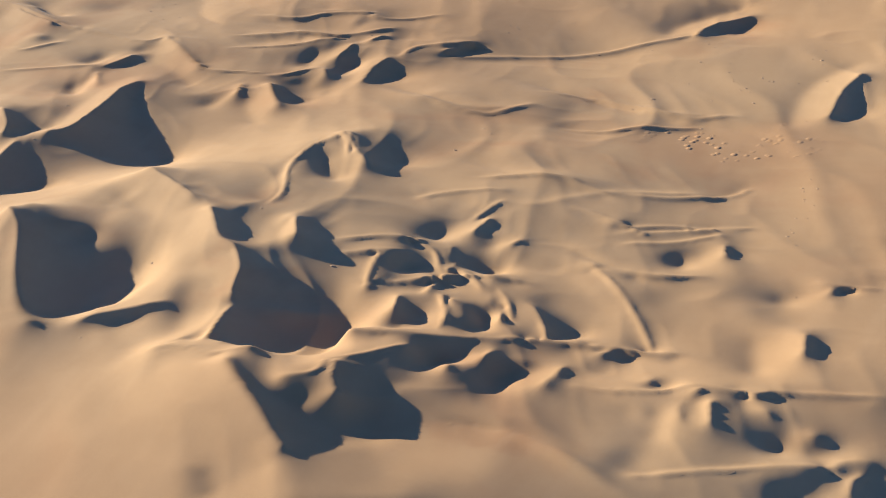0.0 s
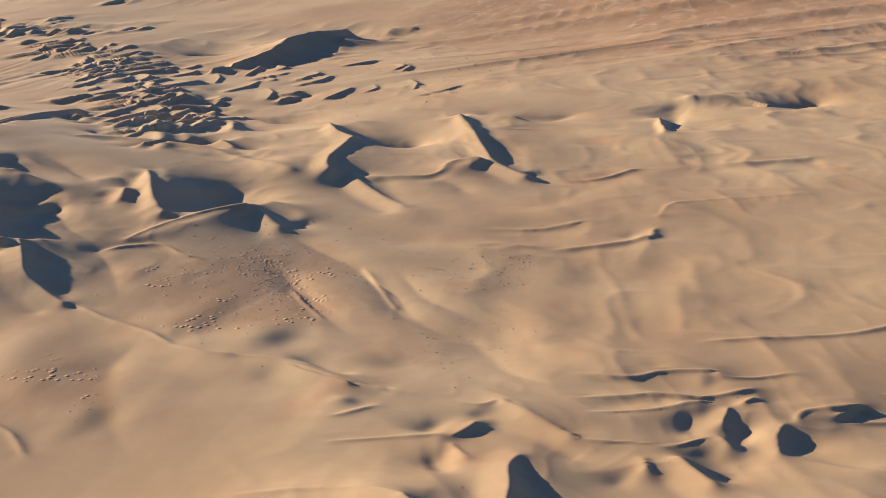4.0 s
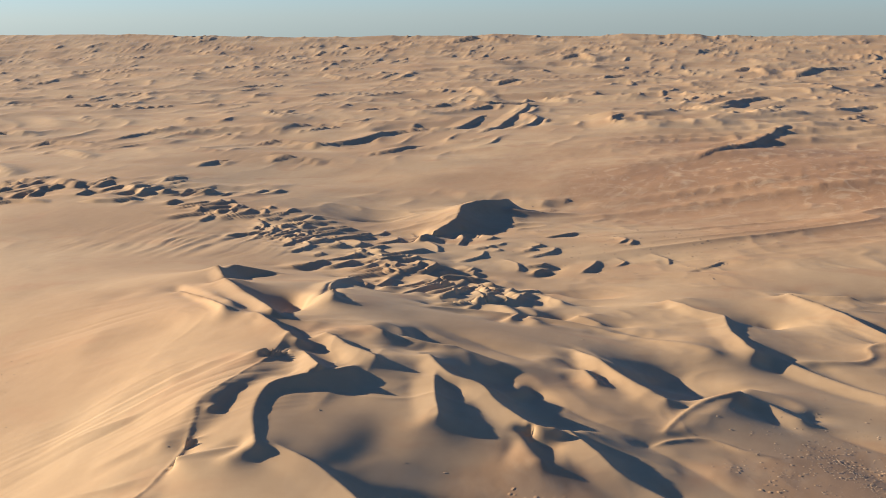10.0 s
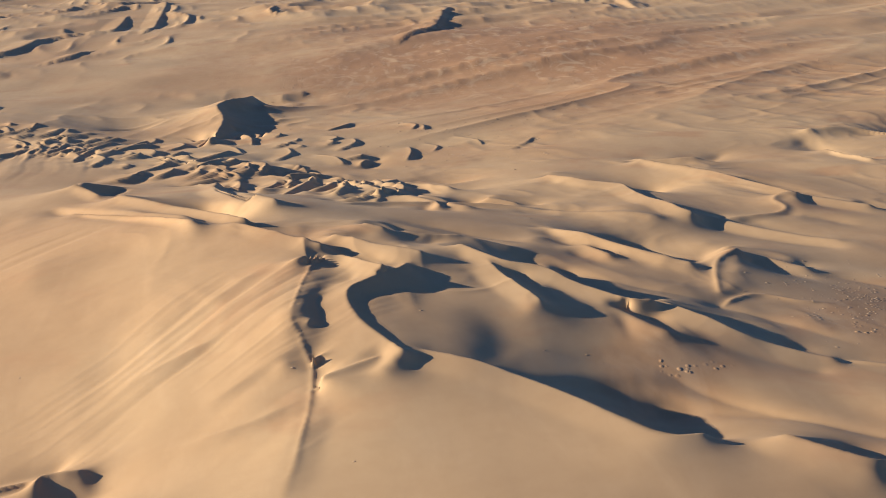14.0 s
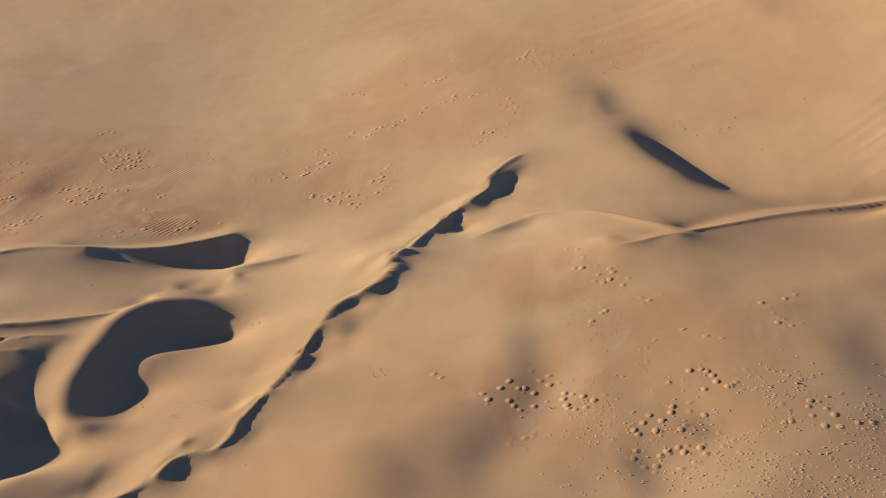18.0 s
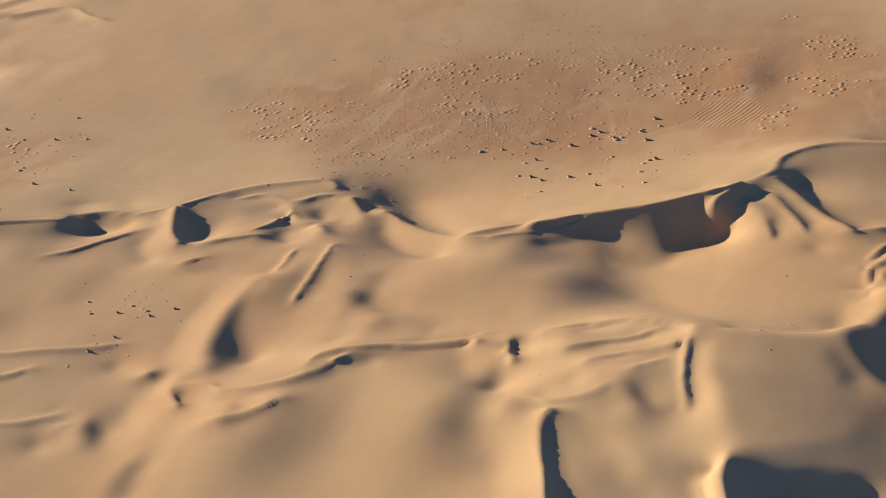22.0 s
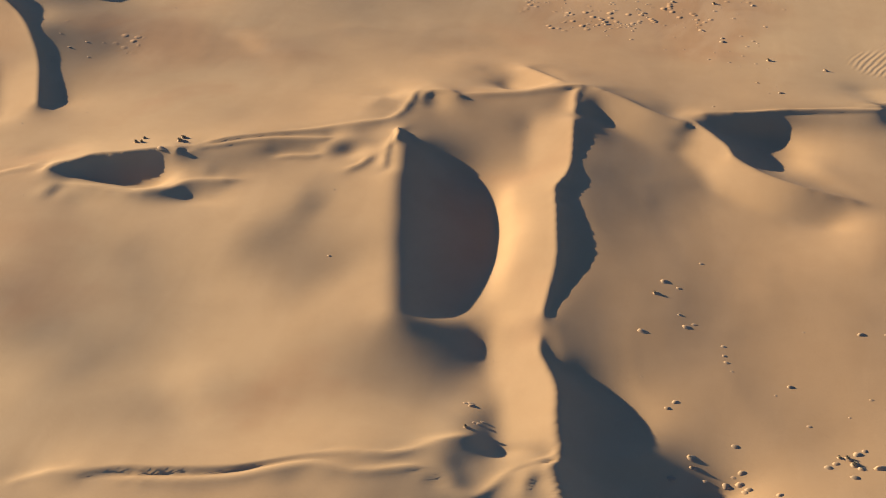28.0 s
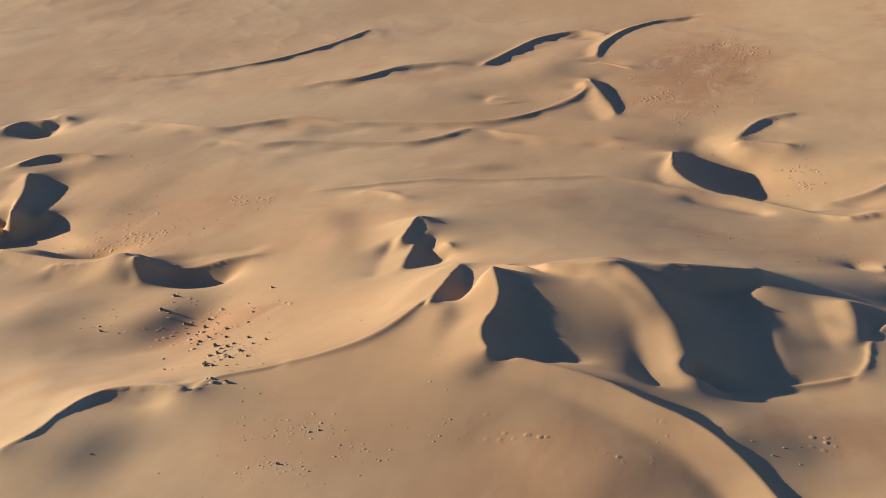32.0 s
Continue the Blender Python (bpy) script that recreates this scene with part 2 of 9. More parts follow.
def floor_of(x, y):
    """The broad lie of the land, without its dunes."""
    num, den = np.full(x.shape, -12 * 3e-11), np.full(x.shape, 3e-11)
    for sx, sy, sz in SWELLS:
        w = 1 / ((x - sx) ** 2 + (y - sy) ** 2 + 400) ** 2
        num += w * sz
        den += w
    far = smooth(620, 1100, y)
    return num / den + far * (5 * wobble(x, y, 420, 3) + 3 * wobble(x, y, 160, 4)) + 0.6 * wobble(x, y, 46, 5) + 1.2 * wobble(x, y, 90, 6)


def curve(points, step):
    """A smooth line through the points, with a vertex every step metres."""
    p = np.array(points, float)
    p = np.vstack([2 * p[0] - p[1], p, 2 * p[-1] - p[-2]])
    out = []
    for i in range(1, len(p) - 2):
        n = max(2, int(np.hypot(*(p[i + 1] - p[i])[:2]) / step))
        t = (np.arange(n) / n)[:, None]
        a, b, c, d = p[i - 1], p[i], p[i + 1], p[i + 2]
        out.append(b + 0.5 * t * (c - a + t * (2 * a - 5 * b + 4 * c - d + t * (3 * (b - c) + d - a))))
    return np.vstack(out + [p[-2:-1]])


STEP = 0.4
OWNER, RIDGES = [], [0]
SHARP = []        # crests that keep their edge
LINES = []        # strings of places that hold the sand at a height: crests, and the toes of their slip faces
X0, X1, Y0, Y1 = -1720.0, 170.0, 90.0, 1240.0


def ridge(points, rh, rs, lh, ls, rnd=0.0):
    """A dune ridge: crest line (x, y, z); on the right of its run a slip face drops by rh at slope rs. rnd: half width of a rounded crest."""
    RIDGES[0] += 1
    line = curve(points, STEP)
    run = np.concatenate([[0], np.cumsum(np.hypot(*np.diff(line[:, :2], axis=0).T))])
    end = min(9.0, run[-1] * 0.25)
    blunt = min(4.0, end)          # a ridge ends more bluntly down the wind
    ends = (end, blunt) if line[-1, 0] > line[0, 0] else (blunt, end)
    full = smooth(0, ends[0], run) * smooth(0, ends[1], run[-1] - run)
    tx, ty = np.gradient(line[:, 0]), np.gradient(line[:, 1])
    n = np.hypot(tx, ty) + 1e-9
    rx, ry = ty / n, -tx / n
    if rnd == 0:
        SHARP.append(line[:, :2])
    drop = rh * full * (1 + 0.18 * np.sin(run / 6.1 + points[0][0]) + 0.12 * np.sin(run / 2.7 + points[0][1]))
    z = line[:, 2] - 0.35 * rh * (1 - full)
    for off, low in ((0.0, 0.0), (1.0, 0.96), (1.7, 1.06)):
        w = off * (drop / rs + rnd)
        tx2, ty2 = line[:, 0] + rx * w, line[:, 1] + ry * w
        keep = 1.0
        if off:      # in a hollow bend the toe must not fold over itself
            gap = np.hypot(tx2[:, None] - line[None, ::3, 0], ty2[:, None] - line[None, ::3, 1]).min(1)
            keep = gap > 0.82 * w
        LINES.append((tx2, ty2, z - drop * low, full * keep if off else 0.25 + 0.75 * full))
        OWNER.append((RIDGES[0], off == 0))
    # the wind packs a bright lip along the top of the sunny side
    LINES.append((line[:, 0] - rx * 1.4, line[:, 1] - ry * 1.4, z - 0.42, (0.45 if rnd == 0 else 0.0) * full))
    OWNER.append((RIDGES[0], False))
    back = 0.22 * lh / ls
    LINES.append((line[:, 0] - rx * back, line[:, 1] - ry * back, z - 0.55 * ls * back, 0.02 * full))
    OWNER.append((RIDGES[0], False))
    if rnd:
        LINES.append((line[:, 0] - rx * rnd, line[:, 1] - ry * rnd, z - 0.06 * rnd, full))
        OWNER.append((RIDGES[0], False))
        LINES.append((line[:, 0] + rx * rnd * 0.6, line[:, 1] + ry * rnd * 0.6, z - 0.10 * rnd, full))
        OWNER.append((RIDGES[0], False))


def lee(lip, rim, soft=0.0, deep=1.0):
    """The shaded lee of a dune: from the lip (x, y, z) the sand falls away, steepest at the top, and runs out flat at the rim. soft: 0 a sharp lip, 1 a rounded one."""
    RIDGES[0] += 1
    a, b = curve(lip, STEP), curve(rim, STEP)
    n = max(len(a), len(b))
    u = np.linspace(0, 1, n)
    a = np.stack([np.interp(u, np.linspace(0, 1, len(a)), a[:, k]) for k in range(3)], -1)
    b = np.stack([np.interp(u, np.linspace(0, 1, len(b)), b[:, k]) for k in range(3)], -1)
    wide = np.hypot(*(b - a)[:, :2].T)
    for s in np.linspace(0, 1, int(np.clip(wide.max() / 1.2, 4, 30))):
        p = a + (b - a) * s
        sag = deep * wide * ((1 - soft) * 0.32 * s * (1 - s) + soft * 0.50 * s * s * (1 - s))
        held = np.clip(wide / 1.5, 0.3, 1)
        LINES.append((p[:, 0], p[:, 1], p[:, 2] - sag, held * (1.0 if s in (0, 1) else 0.5)))
        OWNER.append((RIDGES[0], s == 0))
    tx, ty = b[:, 0] - a[:, 0], b[:, 1] - a[:, 1]
    m = np.hypot(tx, ty) + 1e-6
    # the lit back of the dune comes up to a sharp lip at a gentle slope
    for back, w in ((1.5, 0.12), (5.0, 0.06), (9.0, 0.03)):
        LINES.append((a[:, 0] - back * tx / m, a[:, 1] - back * ty / m, a[:, 2] - 0.23 * back, np.where(wide > 1.5, w * (1 - soft) * min(deep, 1), 0.0)))
        OWNER.append((RIDGES[0], False))
    if soft < 0.5:
        SHARP.append(a[wide > 0.6, :2])



ridge([(-47.6, 161.4, 11.6), (-39.8, 164.6, 10.4), (-32.8, 167.8, 10.1)], 1.2, 0.5, 2.1, 0.3)
ridge([(-23.1, 172.3, 8.9), (-20.7, 175.9, 8.3), (-16.1, 178.2, 8.1)], 1.44, 0.6, 2.5, 0.3)
ridge([(-546.1, 539.3, 28.0), (-569.4, 611.8, 18.6), (-589.4, 708.6, 3.2)], 2.4, 0.6, 5.6, 0.3)

lee([(-193.0, 196.0, 20.8), (-187.2, 191.0, 20.2), (-180.2, 181.2, 18.9), (-174.5, 173.4, 17.3), (-169.7, 168.2, 16.1), (-165.1, 165.5, 15.7)], [(-191.6, 200.9, 19.1), (-184.2, 198.7, 17.8), (-178.2, 199.3, 16.1), (-175.1, 201.3, 14.8), (-169.2, 196.8, 13.4), (-163.8, 195.4, 11.7), (-160.1, 191.8, 10.6), (-157.2, 184.4, 11.1), (-158.8, 177.0, 12.2), (-164.6, 170.0, 14.3)], 0.1)
lee([(-158.3, 169.4, 15.0), (-153.8, 173.1, 15.2), (-148.8, 176.2, 15.6), (-144.0, 178.6, 15.8)], [(-156.1, 167.6, 14.1), (-152.0, 170.0, 13.7), (-147.2, 173.4, 14.0), (-143.8, 178.2, 15.5)], 0.2)
lee([(-228.9, 240.7, 11.4), (-225.9, 228.0, 11.8), (-222.6, 215.1, 12.2)], [(-227.7, 241.8, 10.9), (-219.6, 236.0, 8.9), (-211.3, 227.9, 7.0), (-210.9, 225.9, 7.0)])
lee([(-226.4, 289.5, 6.0), (-226.8, 282.0, 7.1), (-223.4, 266.5, 9.0), (-221.8, 252.1, 10.5), (-224.8, 247.2, 11.2)], [(-223.3, 285.9, 5.5), (-210.8, 269.3, 4.1), (-196.9, 256.9, 1.4), (-195.9, 252.1, 1.8), (-203.5, 244.8, 4.7), (-217.8, 245.9, 8.7)])
lee([(-243.3, 253.6, 12.4), (-237.4, 247.9, 12.3), (-234.2, 242.4, 12.1)], [(-241.7, 261.4, 9.7), (-236.9, 261.7, 8.9), (-227.8, 253.8, 8.4)])
lee([(-245.7, 298.6, 4.3), (-243.8, 304.1, 4.3), (-242.4, 309.3, 4.4)], [(-243.6, 299.6, 3.8), (-239.2, 304.0, 2.9), (-241.3, 309.5, 4.0)])
lee([(-244.5, 294.9, 4.5), (-237.9, 286.2, 6.0)], [(-244.1, 297.0, 3.8), (-237.5, 287.4, 5.3)])
lee([(-239.6, 322.3, 4.6), (-229.4, 315.1, 4.4), (-216.2, 304.5, 4.3)], [(-238.2, 325.2, 3.5), (-226.8, 315.1, 4.0), (-216.9, 307.7, 3.0)])
ridge([(-240.5, 322.8, 4.6), (-245.7, 319.1, 4.7), (-261.7, 321.6, 4.9), (-279.7, 324.8, 5.0)], 0.5, 0.3, 2.4, 0.25)
lee([(-306.9, 335.4, 7.3), (-294.4, 328.4, 6.7), (-280.3, 322.9, 6.1)], [(-307.0, 338.4, 6.8), (-299.6, 340.9, 4.3), (-288.2, 335.2, 3.7)])
lee([(-180.2, 227.1, 15.6), (-170.0, 221.3, 15.9), (-161.3, 216.3, 16.3)], [(-178.3, 228.6, 14.9), (-167.8, 226.7, 13.9), (-158.5, 223.0, 13.7)])
lee([(-155.2, 212.2, 16.7), (-150.4, 206.1, 16.9), (-146.0, 200.5, 17.0), (-141.2, 198.0, 17.1)], [(-152.8, 218.2, 14.5), (-147.7, 218.0, 13.4), (-141.8, 212.2, 13.3), (-135.4, 203.6, 14.9)])
lee([(-140.8, 197.8, 17.0), (-135.6, 191.0, 16.9), (-133.6, 184.9, 16.7), (-132.7, 183.5, 16.6)], [(-135.6, 205.6, 13.8), (-127.1, 202.1, 12.4), (-121.4, 198.9, 11.4), (-116.1, 190.9, 10.0), (-123.0, 185.7, 13.3)])
lee([(-131.6, 181.2, 16.1), (-130.5, 174.9, 16.5), (-128.6, 168.3, 17.1), (-124.6, 167.6, 17.6)], [(-126.3, 183.7, 14.1), (-116.2, 189.8, 10.1), (-111.6, 185.4, 9.1), (-109.7, 177.1, 10.4)])
lee([(-134.2, 166.1, 16.5), (-133.8, 169.1, 16.2)], [(-132.0, 167.7, 15.7), (-131.2, 170.1, 15.2)])
lee([(-102.6, 166.7, 18.1), (-101.1, 162.6, 18.1), (-98.4, 158.5, 18.0)], [(-99.2, 175.2, 15.0), (-94.7, 170.8, 15.1), (-90.5, 168.1, 14.0), (-93.8, 163.4, 15.6)], 0.3)
lee([(-138.4, 217.9, 13.7), (-133.3, 207.7, 15.1)], [(-132.8, 228.9, 9.5), (-127.4, 218.3, 10.8)])
lee([(-151.3, 267.4, 8.9), (-144.6, 258.2, 8.6), (-139.4, 253.7, 8.2)], [(-149.1, 273.8, 6.6), (-139.3, 270.7, 4.8), (-133.3, 263.9, 4.1)], 0.4)
lee([(-191.8, 299.9, 4.1), (-185.8, 291.3, 4.5), (-181.5, 286.5, 4.9)], [(-189.0, 307.6, 1.3), (-182.3, 305.6, 0.3), (-177.9, 299.7, 0.6)])
lee([(-197.3, 291.6, 3.9), (-199.1, 298.1, 3.8)], [(-195.0, 294.0, 2.9), (-198.3, 301.6, 3.1)])
lee([(-183.6, 315.5, 2.5), (-180.9, 311.4, 2.4)], [(-181.3, 327.0, 0.2), (-177.9, 323.3, -0.8)])
lee([(-169.3, 309.1, 2.1), (-170.6, 319.5, 1.9), (-169.6, 327.0, 1.7)], [(-166.6, 312.0, 1.0), (-161.2, 319.5, -1.0), (-166.3, 327.0, 0.6)])
lee([(-184.2, 324.1, 2.0), (-183.6, 334.1, 1.8)], [(-181.7, 326.0, 1.2), (-181.1, 332.8, 1.0)])
lee([(-180.9, 337.9, 1.7), (-177.8, 342.8, 1.7)], [(-177.2, 341.2, 1.1), (-172.8, 344.4, -0.1)])
ridge([(-167.2, 329.4, 1.2), (-165.4, 337.3, 1.1), (-159.1, 342.5, 0.8), (-150.8, 347.1, 0.5)], 0.54, 0.38, 2.4, 0.25)
lee([(-157.3, 337.7, 0.4), (-154.3, 343.3, -0.0)], [(-151.6, 340.4, -1.0), (-147.4, 350.9, -3.5)])
ridge([(-207.9, 304.9, 3.4), (-195.5, 307.2, 3.0), (-186.2, 315.6, 2.6)], 0.51, 0.38, 2.4, 0.25)
lee([(-139.2, 412.7, -0.3), (-135.9, 417.2, -0.3)], [(-131.3, 413.9, -2.3), (-129.8, 423.9, -3.4)])
ridge([(-197.0, 388.6, -0.1), (-179.9, 393.6, -0.1), (-155.5, 403.4, -0.2), (-140.8, 415.0, -0.3), (-115.8, 422.4, -0.3), (-105.9, 416.9, -0.4)], 0.64, 0.38, 2.4, 0.25)
lee([(-92.5, 367.6, -1.9), (-90.0, 378.9, -2.3), (-81.1, 388.8, -2.7)], [(-88.3, 370.5, -3.1), (-81.9, 378.4, -4.6), (-79.1, 384.5, -4.2)])
ridge([(-157.6, 334.3, -0.6), (-143.7, 341.1, -1.6), (-122.4, 349.9, -2.6), (-102.1, 362.1, -2.7), (-92.7, 368.4, -2.2)], 0.54, 0.38, 2.4, 0.25)
ridge([(-149.2, 303.6, 2.4), (-138.7, 299.7, 2.1), (-127.0, 299.4, 1.5), (-119.6, 307.9, 0.9)], 0.47, 0.38, 2.4, 0.25)
ridge([(-122.8, 319.1, -0.8), (-108.2, 319.3, -0.9), (-91.9, 315.8, -0.9), (-80.3, 312.2, -0.8), (-69.3, 315.4, -0.7)], 0.47, 0.38, 2.4, 0.25)
ridge([(-109.2, 296.6, 0.2), (-97.2, 297.8, -0.1), (-89.1, 303.1, -0.5), (-75.7, 308.5, -0.8)], 0.45, 0.38, 2.4, 0.25)
ridge([(-116.0, 257.7, 5.2), (-104.8, 262.3, 5.1), (-96.5, 263.6, 4.9), (-89.9, 261.6, 4.4), (-80.0, 260.4, 3.2), (-61.9, 268.1, 2.0)], 0.39, 0.38, 2.4, 0.25)
ridge([(-123.3, 242.5, 6.9), (-117.8, 248.2, 6.4), (-106.0, 253.7, 6.0)], 0.33, 0.38, 2.4, 0.25)
ridge([(-128.3, 212.7, 11.9), (-120.8, 220.1, 10.4), (-112.8, 223.6, 9.0)], 0.44, 0.38, 2.4, 0.25)
ridge([(-125.1, 207.9, 12.1), (-117.2, 213.8, 10.9), (-113.6, 216.4, 9.8)], 0.44, 0.38, 2.4, 0.25)
ridge([(-114.7, 199.2, 11.8), (-109.0, 204.1, 10.5), (-101.7, 211.3, 8.7), (-93.1, 214.9, 7.3), (-85.9, 216.2, 6.7)], 0.5, 0.38, 2.4, 0.25)
ridge([(-107.7, 179.1, 16.1), (-100.5, 181.1, 15.3), (-93.7, 184.1, 13.4), (-85.5, 189.3, 10.8), (-75.3, 194.6, 8.8), (-64.4, 197.1, 7.5), (-51.3, 199.9, 6.9)], 0.5, 0.38, 2.4, 0.25)
ridge([(-104.9, 167.6, 17.4), (-101.4, 170.9, 16.8), (-97.5, 175.6, 16.1), (-94.7, 178.5, 15.5)], 0.44, 0.38, 2.4, 0.25)
ridge([(-81.0, 239.6, 4.7), (-74.2, 244.2, 3.9), (-59.3, 251.5, 3.1)], 0.44, 0.38, 2.4, 0.25)
ridge([(-82.8, 224.7, 5.7), (-72.7, 226.7, 5.3), (-65.3, 226.3, 4.9), (-55.9, 229.6, 4.5)], 0.44, 0.38, 2.4, 0.25)
lee([(-105.5, 231.5, 6.9), (-104.6, 239.3, 6.9)], [(-102.2, 234.0, 6.0), (-102.3, 241.0, 5.9)])
lee([(-105.8, 220.3, 7.5), (-106.6, 224.3, 7.3)], [(-103.9, 223.0, 6.5), (-104.4, 225.8, 6.4)])
lee([(-96.4, 229.8, 6.2), (-94.9, 232.6, 6.1)], [(-93.8, 230.9, 5.5), (-92.6, 233.4, 5.2)])
lee([(-103.2, 214.3, 8.0), (-103.8, 219.5, 6.8)], [(-98.6, 215.6, 6.0), (-94.9, 220.9, 3.7)])
lee([(-102.2, 201.7, 10.7), (-103.6, 210.7, 7.6)], [(-100.2, 205.6, 8.4), (-98.7, 209.7, 6.4)])
lee([(-106.0, 197.3, 12.2), (-103.9, 191.2, 13.5)], [(-104.3, 200.0, 11.1), (-101.8, 196.2, 11.1)], 0.2)
lee([(-97.5, 202.0, 9.4), (-94.4, 192.3, 12.1)], [(-94.6, 204.6, 8.1), (-90.8, 195.3, 10.9)])
lee([(-87.3, 204.4, 7.3), (-85.4, 197.6, 9.4)], [(-86.0, 206.3, 6.5), (-83.8, 200.2, 8.7)])
lee([(-83.5, 207.0, 7.7), (-80.5, 203.5, 8.0), (-77.3, 198.8, 8.4), (-76.0, 195.5, 8.6)], [(-80.4, 211.4, 5.9), (-75.6, 208.8, 5.5), (-71.6, 202.5, 5.0)], 0.2)
lee([(-86.3, 173.3, 14.4), (-86.9, 176.5, 14.0)], [(-84.3, 173.0, 13.8), (-83.8, 176.6, 13.0)])
lee([(-82.7, 181.3, 12.4), (-82.2, 186.2, 11.2)], [(-79.0, 183.4, 10.7), (-75.6, 189.3, 8.7)])
ridge([(-268.1, 237.7, 8.5), (-261.3, 242.3, 9.4), (-256.3, 249.1, 10.4)], 0.41, 0.3, 2.4, 0.25)
ridge([(-284.3, 256.1, 6.9), (-268.1, 259.0, 8.6), (-252.9, 258.1, 10.8), (-244.2, 254.8, 12.1)], 0.36, 0.3, 2.4, 0.25)
ridge([(-148.5, 223.5, 12.4), (-149.0, 231.2, 11.3), (-155.4, 245.8, 9.9), (-156.3, 258.1, 9.1), (-153.1, 266.5, 8.9)], 0.44, 0.38, 2.4, 0.25)
ridge([(-145.8, 256.3, 8.5), (-149.7, 263.5, 8.7), (-153.7, 267.9, 8.9)], 0.41, 0.38, 2.4, 0.25)
ridge([(-115.9, 222.6, 8.4), (-109.3, 220.5, 8.1), (-104.8, 214.0, 7.8), (-102.1, 212.6, 7.8)], 0.39, 0.38, 2.4, 0.25)
ridge([(-113.3, 198.3, 12.1), (-116.0, 206.6, 11.5), (-117.2, 213.9, 10.9)], 0.39, 0.38, 2.4, 0.25)
ridge([(-89.4, 250.4, 4.8), (-83.2, 248.7, 4.5), (-72.1, 244.7, 4.2)], 0.33, 0.38, 2.4, 0.25)
ridge([(-216.9, 321.5, 3.4), (-202.2, 327.5, 2.8), (-187.9, 338.0, 2.2)], 0.47, 0.38, 2.4, 0.25)
ridge([(-222.3, 331.6, 3.2), (-207.2, 337.5, 2.7), (-190.2, 339.3, 2.3)], 0.48, 0.38, 2.4, 0.25)
ridge([(-208.5, 359.2, 1.3), (-191.9, 359.1, 1.3), (-184.2, 358.0, 1.1), (-169.4, 365.5, 0.8)], 0.5, 0.38, 2.4, 0.25)
ridge([(-57.4, 199.5, 6.4), (-68.6, 217.1, 6.0), (-78.2, 227.6, 5.8)], 0.39, 0.3, 2.4, 0.25)
ridge([(-108.0, 237.3, 6.5), (-105.8, 245.2, 6.2), (-104.4, 248.4, 6.0)], 0.39, 0.38, 2.4, 0.25)
ridge([(-93.3, 208.7, 7.8), (-97.9, 213.1, 7.7), (-102.0, 215.8, 7.5)], 0.44, 0.38, 2.4, 0.25)
ridge([(-93.9, 187.9, 12.1), (-95.6, 196.0, 11.2), (-99.0, 201.6, 10.4)], 0.44, 0.38, 2.4, 0.25)
ridge([(-83.2, 198.9, 8.3), (-87.4, 206.3, 7.9), (-90.6, 210.4, 7.5)], 0.44, 0.38, 2.4, 0.25)
ridge([(-136.8, 163.2, 16.8), (-131.2, 164.5, 17.6), (-124.2, 162.8, 18.5), (-117.8, 165.9, 18.9)], 0.33, 0.38, 2.4, 0.25)
ridge([(-109.3, 159.3, 18.8), (-104.7, 162.5, 18.4), (-104.6, 166.8, 18.0)], 0.44, 0.38, 2.4, 0.25)
ridge([(-256.7, 224.5, 8.7), (-246.3, 224.2, 9.4), (-235.5, 228.9, 10.2), (-231.8, 234.7, 10.6)], 0.32, 0.3, 2.4, 0.25)
ridge([(-274.1, 289.9, 5.3), (-259.0, 295.2, 5.0), (-248.3, 298.5, 4.7)], 0.39, 0.3, 2.4, 0.25)
ridge([(-217.9, 304.4, 4.0), (-204.8, 305.6, 3.7), (-195.1, 306.5, 3.4)], 0.44, 0.3, 2.4, 0.25)
lee([(-506.3, 358.4, 23.4), (-493.7, 349.4, 22.1), (-482.3, 338.6, 20.2), (-471.3, 324.9, 18.8), (-461.9, 310.3, 18.0), (-455.4, 302.1, 17.5), (-447.0, 301.4, 17.2)], [(-504.1, 359.5, 22.4), (-485.4, 354.4, 18.0), (-471.7, 353.6, 14.4), (-458.1, 352.7, 10.5), (-446.3, 349.2, 7.2), (-441.7, 346.0, 4.5), (-439.3, 317.1, 9.3)])
lee([(-429.8, 299.8, 16.1), (-422.3, 291.5, 15.5), (-414.6, 285.5, 14.3), (-408.6, 288.4, 13.0), (-401.6, 289.5, 11.9), (-393.8, 288.6, 11.3)], [(-426.1, 300.2, 14.9), (-418.8, 302.9, 12.3), (-411.9, 304.9, 8.9), (-403.2, 299.6, 8.6), (-393.6, 289.0, 11.2)])
ridge([(-344.2, 267.4, 5.9), (-349.0, 272.5, 6.2), (-356.3, 279.0, 6.6), (-369.3, 284.7, 7.4), (-382.1, 288.6, 8.5), (-395.3, 292.0, 9.3)], 0.7, 0.38, 2.4, 0.25)
lee([(-510.9, 354.2, 24.8), (-518.8, 373.1, 25.8), (-523.4, 390.3, 27.3), (-522.8, 403.3, 28.7), (-514.4, 411.2, 29.2), (-506.8, 421.0, 28.7), (-504.5, 428.2, 27.9)], [(-508.7, 357.4, 23.8), (-513.2, 372.3, 24.1), (-517.8, 387.9, 25.5), (-515.7, 398.5, 26.1), (-506.0, 404.0, 24.7), (-496.8, 406.6, 23.5), (-495.2, 414.7, 24.5)], 0.2)
ridge([(-533.8, 349.0, 20.9), (-526.0, 352.7, 21.9), (-516.0, 357.7, 23.0)], 0.81, 0.3, 2.4, 0.25)
lee([(-535.5, 380.5, 25.7), (-534.2, 383.4, 26.1)], [(-532.2, 380.3, 24.7), (-530.1, 385.1, 24.5)], 0.4)
